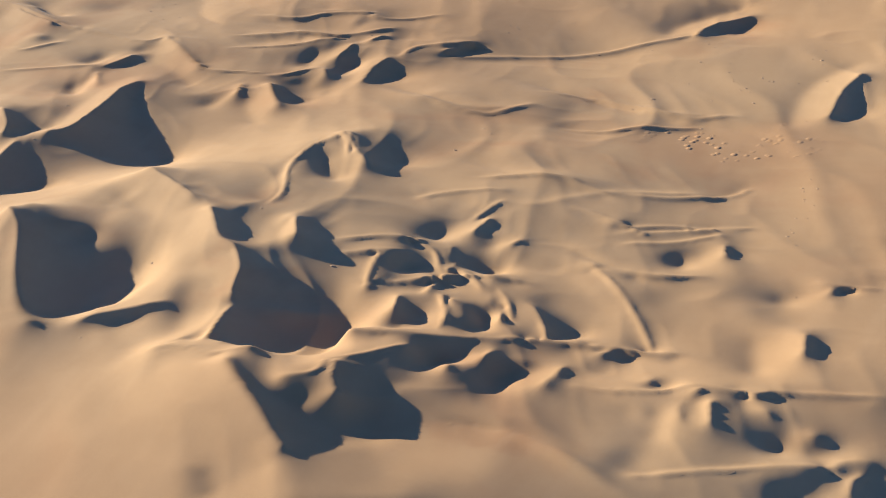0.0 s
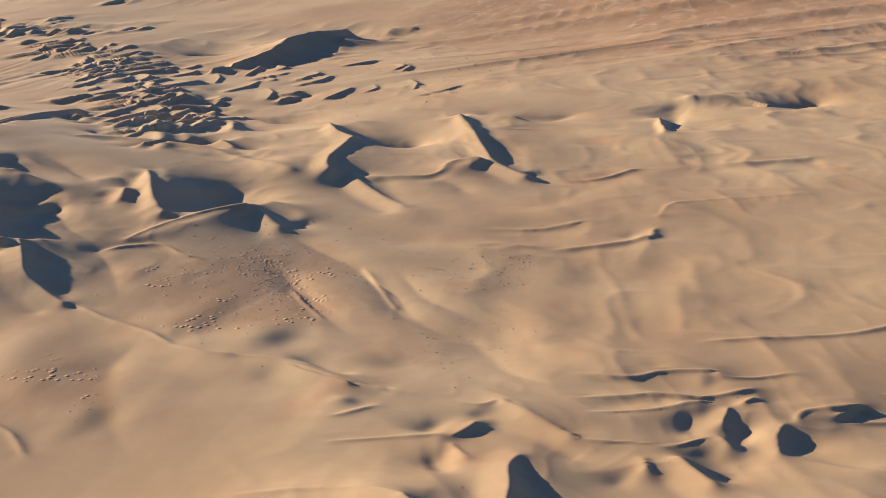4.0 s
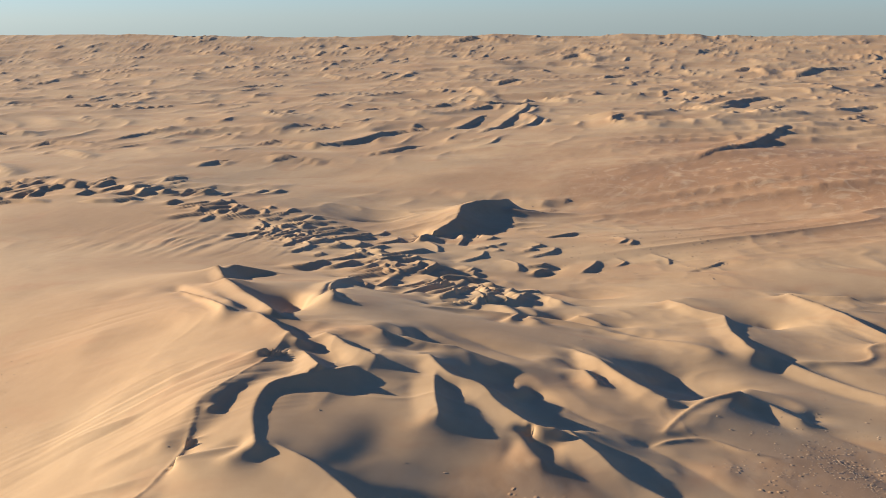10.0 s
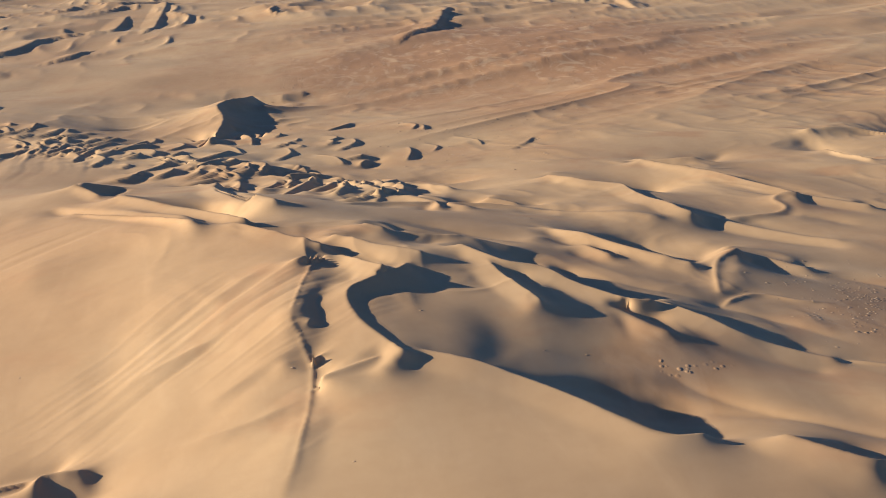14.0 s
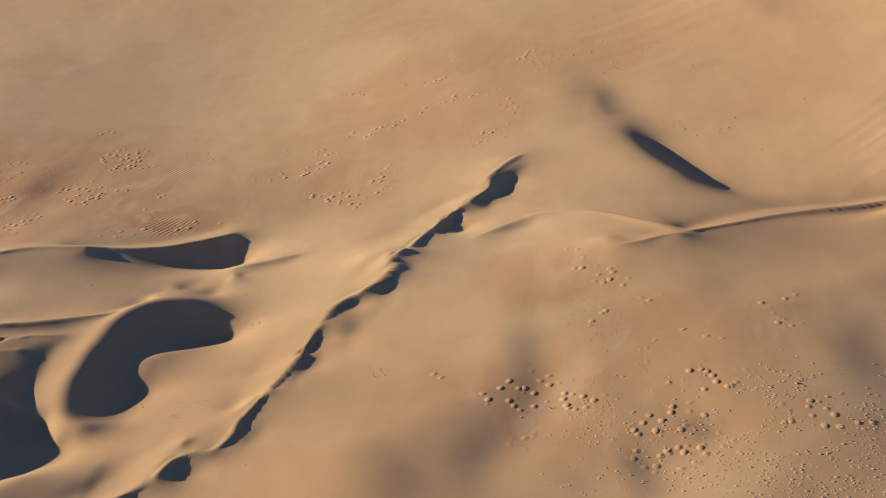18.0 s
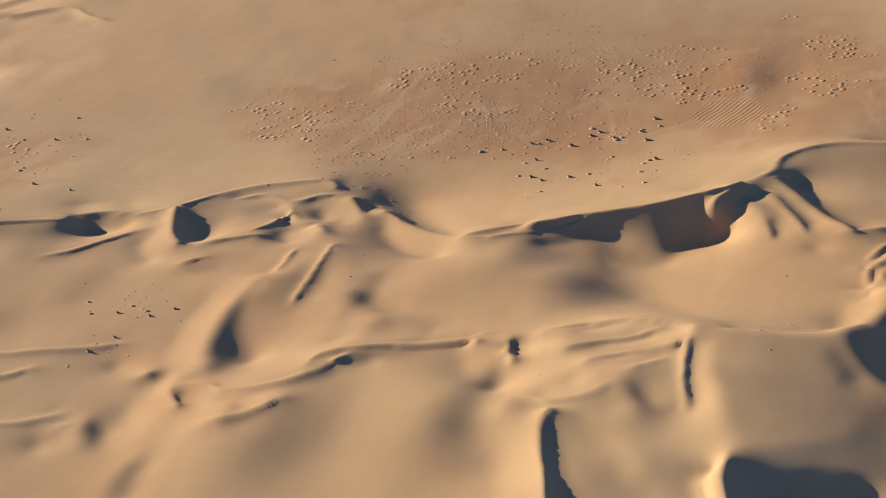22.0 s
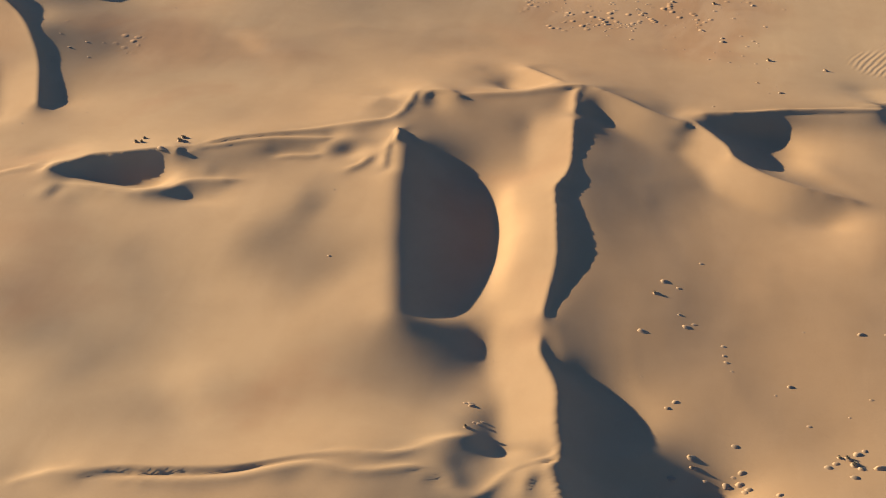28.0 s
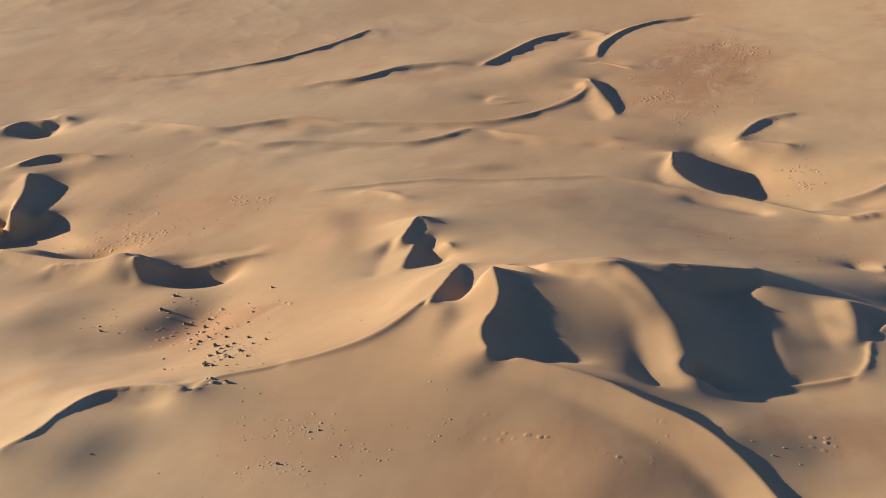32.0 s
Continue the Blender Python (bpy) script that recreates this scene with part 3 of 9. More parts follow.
lee([(-534.4, 361.7, 23.0), (-532.8, 364.0, 23.5)], [(-530.6, 360.6, 21.8), (-530.3, 364.8, 22.6)], 0.4)
lee([(-538.6, 429.8, 31.0), (-534.2, 431.3, 31.0), (-529.3, 436.8, 31.1)], [(-531.8, 425.2, 28.8), (-526.2, 429.3, 28.1), (-525.2, 435.6, 29.6)])
lee([(-524.9, 436.4, 30.7), (-512.3, 415.5, 31.4)], [(-527.8, 454.2, 28.3), (-514.2, 441.1, 26.8), (-510.0, 428.6, 27.3)])
lee([(-559.2, 487.4, 31.8), (-543.0, 464.3, 31.7), (-530.0, 448.1, 31.5)], [(-562.5, 504.2, 29.7), (-541.0, 484.2, 26.8), (-535.3, 476.2, 26.1), (-528.0, 450.6, 30.1)])
lee([(-611.1, 586.1, 23.9), (-580.5, 535.2, 27.9), (-556.3, 495.8, 31.0)], [(-610.5, 594.6, 22.6), (-588.3, 581.8, 18.0), (-570.7, 571.6, 13.5), (-557.8, 521.4, 23.8)])
lee([(-638.2, 645.7, 18.5), (-624.6, 617.9, 18.5)], [(-639.0, 668.2, 15.5), (-621.4, 686.2, 7.5), (-620.3, 646.0, 13.0)])
lee([(-628.6, 578.7, 19.1), (-574.2, 492.1, 32.7)], [(-642.6, 607.0, 15.7), (-578.8, 508.2, 30.8)])
lee([(-525.7, 465.9, 30.4), (-510.9, 447.2, 29.9), (-499.3, 436.1, 29.4)], [(-527.3, 482.1, 28.2), (-510.4, 466.0, 26.1), (-496.0, 445.6, 27.3)])
lee([(-515.0, 484.7, 28.6), (-508.7, 479.4, 27.9)], [(-515.7, 503.4, 26.1), (-506.0, 497.1, 23.5), (-504.3, 482.5, 25.4)])
lee([(-479.3, 433.6, 26.1), (-473.8, 411.3, 24.8), (-468.9, 393.4, 23.5)], [(-476.4, 436.4, 24.7), (-471.0, 430.5, 23.5), (-462.3, 402.3, 21.3)])
lee([(-485.6, 451.2, 27.3), (-474.3, 432.2, 26.2), (-462.9, 426.0, 24.2), (-454.5, 414.1, 21.9), (-442.6, 400.9, 20.3), (-434.2, 399.6, 19.5)], [(-479.2, 479.6, 22.4), (-465.4, 474.2, 19.2), (-458.6, 468.5, 16.3), (-454.4, 453.1, 16.5), (-449.8, 456.7, 13.6), (-442.8, 436.1, 15.2), (-431.3, 417.5, 14.5)], 0.2)
lee([(-501.6, 481.9, 25.7), (-490.6, 478.8, 24.5), (-482.4, 481.4, 23.3)], [(-502.7, 515.5, 21.2), (-480.7, 499.2, 18.1), (-465.4, 485.3, 17.4)])
lee([(-445.7, 396.6, 18.7), (-440.6, 383.9, 18.0), (-435.8, 376.5, 17.3)], [(-445.9, 408.3, 16.9), (-441.9, 408.3, 15.4), (-433.9, 393.2, 15.2), (-431.2, 379.7, 15.4)], 0.5)
lee([(-432.2, 404.2, 18.0), (-421.4, 389.2, 16.6), (-415.0, 380.0, 14.5), (-407.7, 375.1, 12.3), (-398.5, 369.6, 10.7), (-392.0, 366.1, 9.9)], [(-429.1, 411.1, 16.5), (-419.1, 402.8, 14.0), (-409.7, 393.9, 11.9), (-405.8, 380.8, 11.7), (-398.3, 376.4, 9.4), (-390.1, 368.1, 9.2)])
ridge([(-341.9, 341.4, 8.5), (-352.2, 348.8, 8.4), (-361.4, 353.8, 8.4), (-372.7, 358.7, 8.7), (-390.1, 368.1, 9.0)], 1, 0.38, 2.5, 0.25)
ridge([(-320.9, 337.0, 8.2), (-331.3, 337.7, 8.4), (-341.8, 341.2, 8.6)], 0.52, 0.3, 2.4, 0.25)
ridge([(-269.2, 321.8, 5.0), (-278.1, 324.5, 5.4), (-286.2, 327.0, 6.1), (-294.7, 330.6, 6.8), (-303.5, 334.4, 7.3), (-313.7, 336.8, 7.7), (-321.1, 337.7, 8.0)], 0.7, 0.3, 2.4, 0.25)
lee([(-446.2, 522.0, 13.7), (-432.4, 498.9, 14.2), (-420.0, 478.1, 14.7), (-406.7, 459.8, 14.6)], [(-447.0, 535.1, 12.0), (-426.4, 504.9, 10.7), (-410.4, 529.7, 2.1), (-382.8, 522.1, 3.7)], 0.3)
lee([(-437.8, 488.2, 15.1), (-431.4, 473.2, 15.5)], [(-433.5, 495.3, 13.2), (-428.6, 492.3, 11.7)], 0.3)
lee([(-384.3, 489.4, 9.4), (-373.3, 479.0, 8.1), (-362.9, 469.0, 7.0)], [(-381.0, 502.5, 7.3), (-368.9, 496.9, 5.5), (-361.2, 488.7, 4.6), (-358.4, 484.4, 2.5)])
ridge([(-406.1, 429.5, 11.3), (-400.9, 451.1, 11.7), (-394.0, 470.0, 11.6), (-383.1, 484.4, 11.1)], 0.91, 0.3, 2.4, 0.25)
ridge([(-409.1, 415.2, 10.6), (-402.5, 424.6, 10.1), (-392.5, 430.4, 9.1), (-381.1, 424.4, 8.1), (-373.2, 422.8, 7.5)], 0.69, 0.3, 2.4, 0.25)
lee([(-419.2, 665.5, 5.8), (-408.3, 646.2, 6.4), (-393.8, 629.0, 6.7)], [(-412.9, 692.3, 2.1), (-391.8, 667.0, -0.7), (-369.9, 656.3, -6.8)])
lee([(-392.6, 629.5, 6.7), (-389.1, 596.0, 7.3), (-383.3, 569.2, 7.3), (-378.3, 559.4, 6.8)], [(-382.3, 624.6, 3.7), (-383.4, 610.5, 4.8), (-380.3, 585.6, 5.2), (-376.0, 567.9, 5.1)])
lee([(-369.1, 563.3, 3.1), (-357.0, 548.6, 2.3), (-343.3, 533.4, 1.5), (-330.7, 521.2, 1.1)], [(-365.1, 567.4, 1.5), (-352.2, 561.1, 0.3), (-339.0, 541.8, -0.1), (-329.5, 523.3, 0.7)])
ridge([(-366.5, 562.6, 2.5), (-348.6, 566.7, 2.4), (-333.8, 575.4, 2.8), (-333.6, 591.3, 3.6), (-327.6, 599.8, 3.9), (-318.2, 600.4, 3.8)], 1.38, 0.3, 3.45, 0.25)
lee([(-363.3, 712.7, 1.7), (-345.2, 671.4, 2.5), (-325.7, 626.4, 2.6), (-313.4, 600.4, 1.8), (-294.5, 580.1, 0.8)], [(-359.6, 727.9, -0.2), (-345.9, 711.0, -1.6), (-324.2, 661.7, -0.5), (-309.1, 635.4, -1.6), (-293.1, 582.5, 0.4)])
lee([(-362.4, 727.0, -0.6), (-349.7, 718.1, -0.3), (-332.6, 716.1, -0.2)], [(-351.5, 745.8, -4.2), (-335.0, 741.9, -4.7), (-310.2, 748.2, -7.1)])
lee([(-485.1, 687.9, 1.7), (-468.0, 652.8, 5.0)], [(-479.0, 708.4, -1.6), (-455.4, 675.0, -1.1)])
lee([(-455.8, 613.6, 7.9), (-444.5, 603.4, 7.5)], [(-451.4, 626.6, 5.7), (-434.1, 609.7, 2.8)])
lee([(-490.5, 617.1, 10.1), (-468.5, 578.6, 12.5)], [(-484.0, 631.0, 6.6), (-460.9, 591.6, 8.4)], 0.6)
ridge([(-522.9, 584.8, 15.2), (-499.1, 594.9, 12.3), (-454.3, 592.0, 9.6), (-422.9, 574.0, 8.1), (-393.5, 555.0, 7.2)], 0.82, 0.22, 2.4, 0.25)
ridge([(-311.2, 380.9, 3.7), (-322.9, 394.8, 3.6), (-334.1, 410.6, 3.4)], 0.74, 0.3, 2.4, 0.25)
ridge([(-292.4, 397.6, 2.1), (-304.0, 414.7, 2.0), (-319.2, 438.8, 1.9)], 0.78, 0.3, 2.4, 0.25)
ridge([(-284.2, 305.7, 5.3), (-276.7, 304.7, 5.1), (-269.8, 312.6, 5.0)], 0.37, 0.3, 2.4, 0.25)
lee([(-485.1, 353.8, 18.2), (-471.0, 352.4, 14.8), (-457.4, 351.4, 11.0), (-445.2, 347.2, 8.0), (-439.7, 342.2, 6.0)], [(-479.4, 367.7, 18.5), (-460.4, 364.4, 14.2), (-441.6, 356.7, 11.5), (-430.3, 348.0, 9.5), (-414.9, 329.2, 8.5)], 1, 0)
lee([(-558.9, 562.5, 23.0), (-574.9, 626.4, 15.7), (-578.3, 685.9, 7.7)], [(-555.8, 564.6, 21.5), (-563.8, 611.5, 14.8), (-571.3, 674.4, 7.1)], 0.3)
lee([(-540.6, 662.9, 7.7), (-536.4, 678.9, 6.3)], [(-530.8, 659.2, 4.0), (-517.2, 679.3, -0.2)])
lee([(-496.1, 723.2, -3.1), (-489.6, 714.2, -1.7)], [(-477.1, 719.6, -7.6), (-463.1, 716.9, -10.9)])
lee([(-480.5, 581.4, 13.1), (-479.7, 599.5, 10.7)], [(-470.4, 603.8, 7.2), (-462.1, 620.5, 2.1)])
lee([(-504.9, 798.3, -7.5), (-500.7, 807.5, -7.2)], [(-499.8, 790.1, -10.8), (-493.2, 821.3, -10.4)])
ridge([(-521.7, 702.3, 1.2), (-501.9, 695.4, 0.4), (-490.2, 709.6, -0.8)], 1.52, 0.3, 3.8, 0.25)
ridge([(-556.8, 657.9, 9.3), (-544.1, 674.4, 5.4), (-543.2, 736.2, 0.2), (-527.2, 748.6, -2.9)], 1.55, 0.3, 3.875, 0.25)
lee([(-258.3, 729.2, -1.8), (-249.7, 688.7, -1.2)], [(-255.5, 770.7, -6.6), (-248.7, 754.8, -7.0), (-245.9, 699.6, -3.3)])
lee([(-228.6, 511.0, -0.8), (-229.0, 496.3, -1.4)], [(-226.6, 512.3, -1.5), (-223.3, 500.6, -2.9)])
ridge([(-260.7, 476.5, -0.8), (-247.8, 484.7, -0.9), (-236.7, 493.2, -1.0), (-228.5, 502.6, -1.0)], 1.28, 0.38, 3.2, 0.25)
ridge([(-229.5, 526.5, -1.1), (-226.6, 544.8, -1.3), (-212.1, 555.9, -1.5), (-175.9, 571.2, -1.6)], 0.27, 0.22, 2.4, 0.25)
ridge([(-287.6, 479.1, -0.1), (-275.2, 478.8, -0.3), (-264.7, 476.6, -0.5)], 1.1, 0.38, 2.75, 0.25)
ridge([(-292.2, 501.7, -0.2), (-275.5, 504.3, -0.4), (-256.0, 516.8, -0.4)], 0.67, 0.3, 2.4, 0.25)
lee([(-250.6, 782.3, -0.7), (-223.2, 784.5, -0.9), (-204.8, 771.5, -1.0)], [(-222.6, 774.4, -3.7), (-201.6, 764.8, -3.6), (-180.4, 796.7, -11.2)], 0.3)
ridge([(-235.8, 634.3, -2.6), (-215.4, 626.1, -2.4), (-191.4, 632.9, -2.1), (-175.0, 640.8, -1.9)], 1.3, 0.3, 3.25, 0.25)
ridge([(-295.1, 589.8, -1.5), (-270.1, 586.9, -2.1), (-251.2, 612.1, -2.6)], 0.82, 0.3, 2.4, 0.25)
ridge([(-221.7, 330.9, 3.3), (-208.4, 336.2, 2.9), (-201.7, 339.8, 2.4), (-190.8, 339.9, 1.9), (-178.8, 350.9, 1.6)], 0.93, 0.38, 2.4, 0.25)
ridge([(-225.1, 349.5, 2.4), (-212.1, 349.5, 2.1), (-202.5, 356.8, 1.6), (-188.3, 360.9, 1.4)], 0.65, 0.38, 2.4, 0.25)
lee([(-574.4, 1112.1, -6.1), (-585.2, 1081.3, -4.0), (-598.6, 1050.4, -3.0), (-591.5, 987.8, -4.2), (-592.3, 931.5, -4.7), (-594.7, 890.5, -3.3)], [(-568.8, 1082.3, -8.9), (-560.2, 1037.3, -14.7), (-558.7, 989.4, -14.4), (-565.8, 946.4, -12.6), (-572.4, 921.9, -10.7), (-590.2, 891.9, -4.7)])
ridge([(-580.5, 1168.2, -13.4), (-561.2, 1154.2, -13.3), (-534.3, 1171.0, -13.3)], 4.68, 0.3, 11.7, 0.25)
ridge([(-1044.2, 268.4, -8.0), (-1035.2, 272.5, -8.9), (-1021.3, 278.8, -10.4), (-1012.4, 284.3, -11.6)], 0.37, 0.22, 2.4, 0.25)
lee([(-1013.3, 286.4, -12.7), (-1005.8, 289.1, -12.8), (-997.2, 288.4, -12.9)], [(-1010.6, 281.6, -14.6), (-1005.0, 281.0, -15.6), (-1000.0, 282.8, -14.9), (-996.1, 286.6, -14.3)], 0.4)
ridge([(-996.5, 288.3, -12.5), (-988.7, 292.7, -12.7), (-984.8, 298.7, -13.4), (-980.8, 304.8, -14.1), (-973.5, 310.2, -14.2), (-962.8, 313.4, -14.0), (-954.6, 315.2, -13.9)], 0.56, 0.3, 2.4, 0.25)
lee([(-987.1, 292.0, -11.9), (-984.7, 285.7, -11.6), (-980.2, 276.8, -11.1), (-976.3, 272.0, -10.9)], [(-984.7, 297.8, -14.0), (-978.0, 290.3, -14.5), (-974.8, 285.5, -14.9), (-972.9, 278.8, -14.2)])
lee([(-945.4, 305.6, -14.0), (-941.9, 300.1, -14.2), (-938.5, 294.7, -14.3)], [(-942.4, 308.5, -15.4), (-938.4, 304.0, -16.1), (-935.9, 296.3, -15.5)])
lee([(-935.1, 299.6, -14.1), (-932.1, 297.0, -14.2), (-927.0, 292.3, -14.3), (-920.1, 287.4, -14.1), (-913.6, 283.8, -13.5), (-910.2, 282.5, -13.0)], [(-940.2, 317.2, -17.4), (-932.2, 313.5, -18.9), (-926.1, 308.5, -18.4), (-918.8, 301.5, -16.6), (-915.3, 293.5, -15.3), (-909.6, 283.5, -13.3)])
lee([(-953.6, 313.7, -13.9), (-951.1, 311.0, -14.1)], [(-951.1, 319.4, -16.0), (-947.5, 314.6, -15.8)])
lee([(-947.9, 287.6, -13.1), (-943.9, 283.3, -12.5)], [(-943.7, 289.6, -14.5), (-940.3, 286.3, -14.3)])
ridge([(-909.7, 281.6, -12.5), (-902.4, 282.6, -12.4), (-892.7, 287.4, -12.2), (-884.1, 292.6, -11.9)], 0.51, 0.3, 2.4, 0.25)
ridge([(-977.3, 302.0, -14.5), (-969.6, 305.3, -14.4), (-960.7, 302.5, -14.4), (-954.5, 306.3, -14.3), (-949.1, 307.3, -14.2)], 0.75, 0.38, 2.4, 0.25)
ridge([(-963.1, 281.5, -12.4), (-960.2, 286.8, -13.0), (-958.0, 295.8, -13.6)], 0.7, 0.38, 2.4, 0.25)
ridge([(-971.4, 272.5, -11.4), (-965.6, 275.7, -11.6), (-958.6, 279.0, -11.7)], 0.59, 0.38, 2.4, 0.25)
ridge([(-1008.5, 261.9, -11.0), (-1002.3, 266.5, -11.5), (-996.6, 273.5, -12.0), (-990.6, 280.1, -12.2)], 0.52, 0.38, 2.4, 0.25)
ridge([(-970.9, 260.4, -10.3), (-965.7, 264.8, -10.5)], 0.48, 0.38, 2.4, 0.25)
ridge([(-960.0, 298.9, -14.0), (-954.5, 291.5, -13.8), (-947.6, 289.6, -13.7)], 0.62, 0.38, 2.4, 0.25)
lee([(-946.7, 253.6, -8.3), (-947.7, 243.5, -7.7), (-947.6, 235.9, -7.1), (-946.5, 227.9, -6.5), (-944.2, 219.6, -6.0), (-941.1, 214.7, -5.7)], [(-945.5, 253.2, -8.7), (-945.5, 244.8, -8.4), (-944.3, 237.1, -8.3), (-941.5, 230.4, -8.4), (-937.8, 224.5, -8.9), (-935.0, 220.4, -9.2)], 0.7, 0.7)
ridge([(-935.6, 242.3, -8.5), (-936.0, 250.3, -9.3), (-937.4, 264.1, -10.6), (-938.5, 274.5, -11.5)], 0.64, 0.3, 2.4, 0.25)
ridge([(-945.6, 256.7, -9.4), (-946.4, 271.6, -11.5)], 0.56, 0.3, 2.4, 0.25)
ridge([(-1002.3, 214.4, -8.1), (-994.9, 214.5, -8.0), (-988.2, 215.9, -7.9), (-981.1, 218.2, -7.8), (-972.9, 220.4, -8.0), (-964.9, 223.7, -8.2)], 0.48, 0.3, 2.4, 0.25)
ridge([(-990.4, 206.6, -7.8), (-984.2, 207.6, -7.8), (-979.0, 211.6, -7.8)], 0.48, 0.38, 2.4, 0.25)
lee([(-955.8, 211.8, -7.9), (-952.9, 212.6, -7.2)], [(-951.2, 209.4, -8.5), (-947.7, 211.5, -9.0)], 0.2)
lee([(-945.8, 206.6, -6.9), (-943.0, 202.7, -6.6), (-940.8, 200.5, -6.3)], [(-941.9, 209.2, -8.5), (-938.8, 206.6, -8.5), (-938.0, 202.3, -7.2)])
ridge([(-946.2, 208.1, -7.0), (-942.2, 208.9, -6.7), (-937.9, 207.9, -6.4), (-934.5, 205.9, -6.1), (-929.5, 205.7, -5.8), (-924.7, 207.2, -5.5), (-921.1, 209.7, -5.2), (-917.5, 213.7, -5.0), (-916.3, 217.2, -4.9)], 0.56, 0.3, 2.4, 0.25)
lee([(-916.3, 216.7, -4.6), (-914.1, 220.1, -4.6), (-910.2, 222.1, -4.5), (-906.2, 223.3, -4.4)], [(-915.6, 214.5, -5.5), (-912.8, 217.1, -5.5), (-909.0, 219.5, -6.0), (-905.9, 221.6, -5.5)], 0.4)
ridge([(-906.2, 222.8, -4.1), (-902.2, 223.8, -3.7), (-895.2, 225.7, -3.3), (-887.2, 231.0, -3.3)], 0.4, 0.3, 2.4, 0.25)
ridge([(-933.4, 193.7, -5.4), (-927.9, 195.1, -5.1), (-923.5, 198.2, -4.8), (-920.2, 202.3, -4.7)], 0.64, 0.38, 2.4, 0.25)
lee([(-884.7, 226.4, -2.1), (-883.4, 221.5, -1.9), (-882.4, 219.4, -1.7)], [(-881.7, 227.9, -3.3), (-879.5, 224.0, -3.5), (-880.4, 220.9, -2.8)])
lee([(-892.2, 227.4, -2.7), (-891.0, 225.4, -2.6)], [(-890.4, 227.5, -3.2), (-888.7, 226.7, -3.8)])
ridge([(-991.0, 186.1, -7.6), (-987.2, 189.6, -7.7), (-979.7, 191.4, -7.7), (-973.0, 193.0, -7.8), (-967.8, 195.8, -8.0), (-964.4, 198.3, -8.1)], 0.56, 0.38, 2.4, 0.25)
ridge([(-963.5, 193.4, -8.1), (-959.7, 195.8, -8.1)], 0.48, 0.38, 2.4, 0.25)
lee([(-959.0, 196.5, -7.7), (-957.4, 193.1, -7.7), (-954.7, 190.1, -7.6)], [(-956.9, 196.5, -8.4), (-953.7, 193.7, -9.1), (-952.5, 190.9, -8.7)], 0.7)
ridge([(-994.8, 169.2, -7.4), (-989.3, 172.1, -7.5), (-985.6, 173.9, -7.5), (-980.6, 172.0, -7.5), (-977.1, 170.3, -7.5)], 0.8, 0.38, 2.4, 0.25)
lee([(-871.1, 201.9, 3.1), (-871.8, 197.6, 3.0), (-870.6, 190.2, 2.5), (-868.9, 184.7, 1.7), (-866.7, 176.4, 1.0), (-864.8, 169.5, 0.3), (-864.4, 163.6, 0.0)], [(-869.1, 200.3, 2.4), (-867.5, 194.5, 1.5), (-864.7, 186.2, 0.5), (-861.3, 178.8, -0.7), (-857.5, 172.0, -1.8), (-854.3, 167.0, -3.0), (-859.0, 163.4, -1.7)])
ridge([(-865.0, 164.0, -0.7), (-861.4, 162.7, -0.9), (-858.2, 161.9, -1.1), (-853.8, 162.8, -1.4), (-847.1, 162.4, -1.5), (-843.2, 164.1, -1.3), (-841.6, 166.9, -0.8), (-840.8, 172.0, -0.3), (-842.7, 180.3, 0.0), (-844.6, 186.2, 0.0), (-843.2, 190.3, -0.1)], 0.64, 0.38, 2.4, 0.25)
lee([(-840.8, 192.6, 2.0), (-841.3, 186.8, 2.0), (-839.8, 180.5, 1.6), (-837.8, 173.9, 1.2), (-835.3, 166.4, 0.8), (-842.4, 162.2, -0.9), (-841.1, 155.1, -1.3)], [(-840.1, 193.0, 1.7), (-831.4, 190.7, -0.8), (-823.7, 190.9, -3.9), (-817.5, 189.8, -6.0), (-813.5, 185.0, -6.5), (-811.8, 178.8, -7.0), (-812.4, 170.4, -6.6)], 0.4)
lee([(-861.6, 212.6, 2.0), (-859.8, 207.8, 2.0), (-856.5, 203.0, 2.0)], [(-859.3, 211.1, 1.4), (-855.3, 206.4, 0.7), (-852.5, 203.6, 0.5)], 0.5)
ridge([(-879.2, 228.3, -2.0), (-872.9, 230.3, -1.3), (-866.5, 232.5, -0.2), (-860.0, 234.1, 0.8)], 0.2, 0.22, 2.4, 0.25)
ridge([(-873.6, 221.4, -0.5), (-867.8, 224.2, 0.2), (-861.7, 226.6, 1.2), (-856.1, 230.1, 1.8)], 0.2, 0.22, 2.4, 0.25)
ridge([(-868.8, 216.1, 1.1), (-863.3, 219.4, 1.7), (-857.4, 221.7, 2.7), (-852.4, 223.3, 3.6)], 0.2, 0.22, 2.4, 0.25)
ridge([(-860.7, 213.1, 2.2), (-857.3, 215.8, 2.4), (-854.1, 218.9, 2.7)], 0.2, 0.22, 2.4, 0.25)
ridge([(-821.6, 254.2, -4.6), (-819.2, 264.3, -6.1), (-815.0, 273.7, -7.8), (-808.7, 279.4, -8.8)], 0.2, 0.22, 2.4, 0.25)
ridge([(-822.1, 269.5, -7.6), (-817.3, 278.7, -8.4), (-811.2, 286.1, -9.4), (-802.8, 288.9, -9.9)], 0.21, 0.22, 2.4, 0.25)
ridge([(-875.8, 206.7, 1.2), (-872.1, 204.9, 1.8), (-865.5, 206.3, 2.2), (-861.6, 210.0, 2.2)], 0.48, 0.38, 2.4, 0.25)
ridge([(-851.8, 203.1, 0.9), (-849.2, 204.6, 1.2), (-850.5, 210.8, 2.0), (-851.1, 218.4, 2.9), (-850.9, 228.6, 3.4)], 0.56, 0.38, 2.4, 0.25)
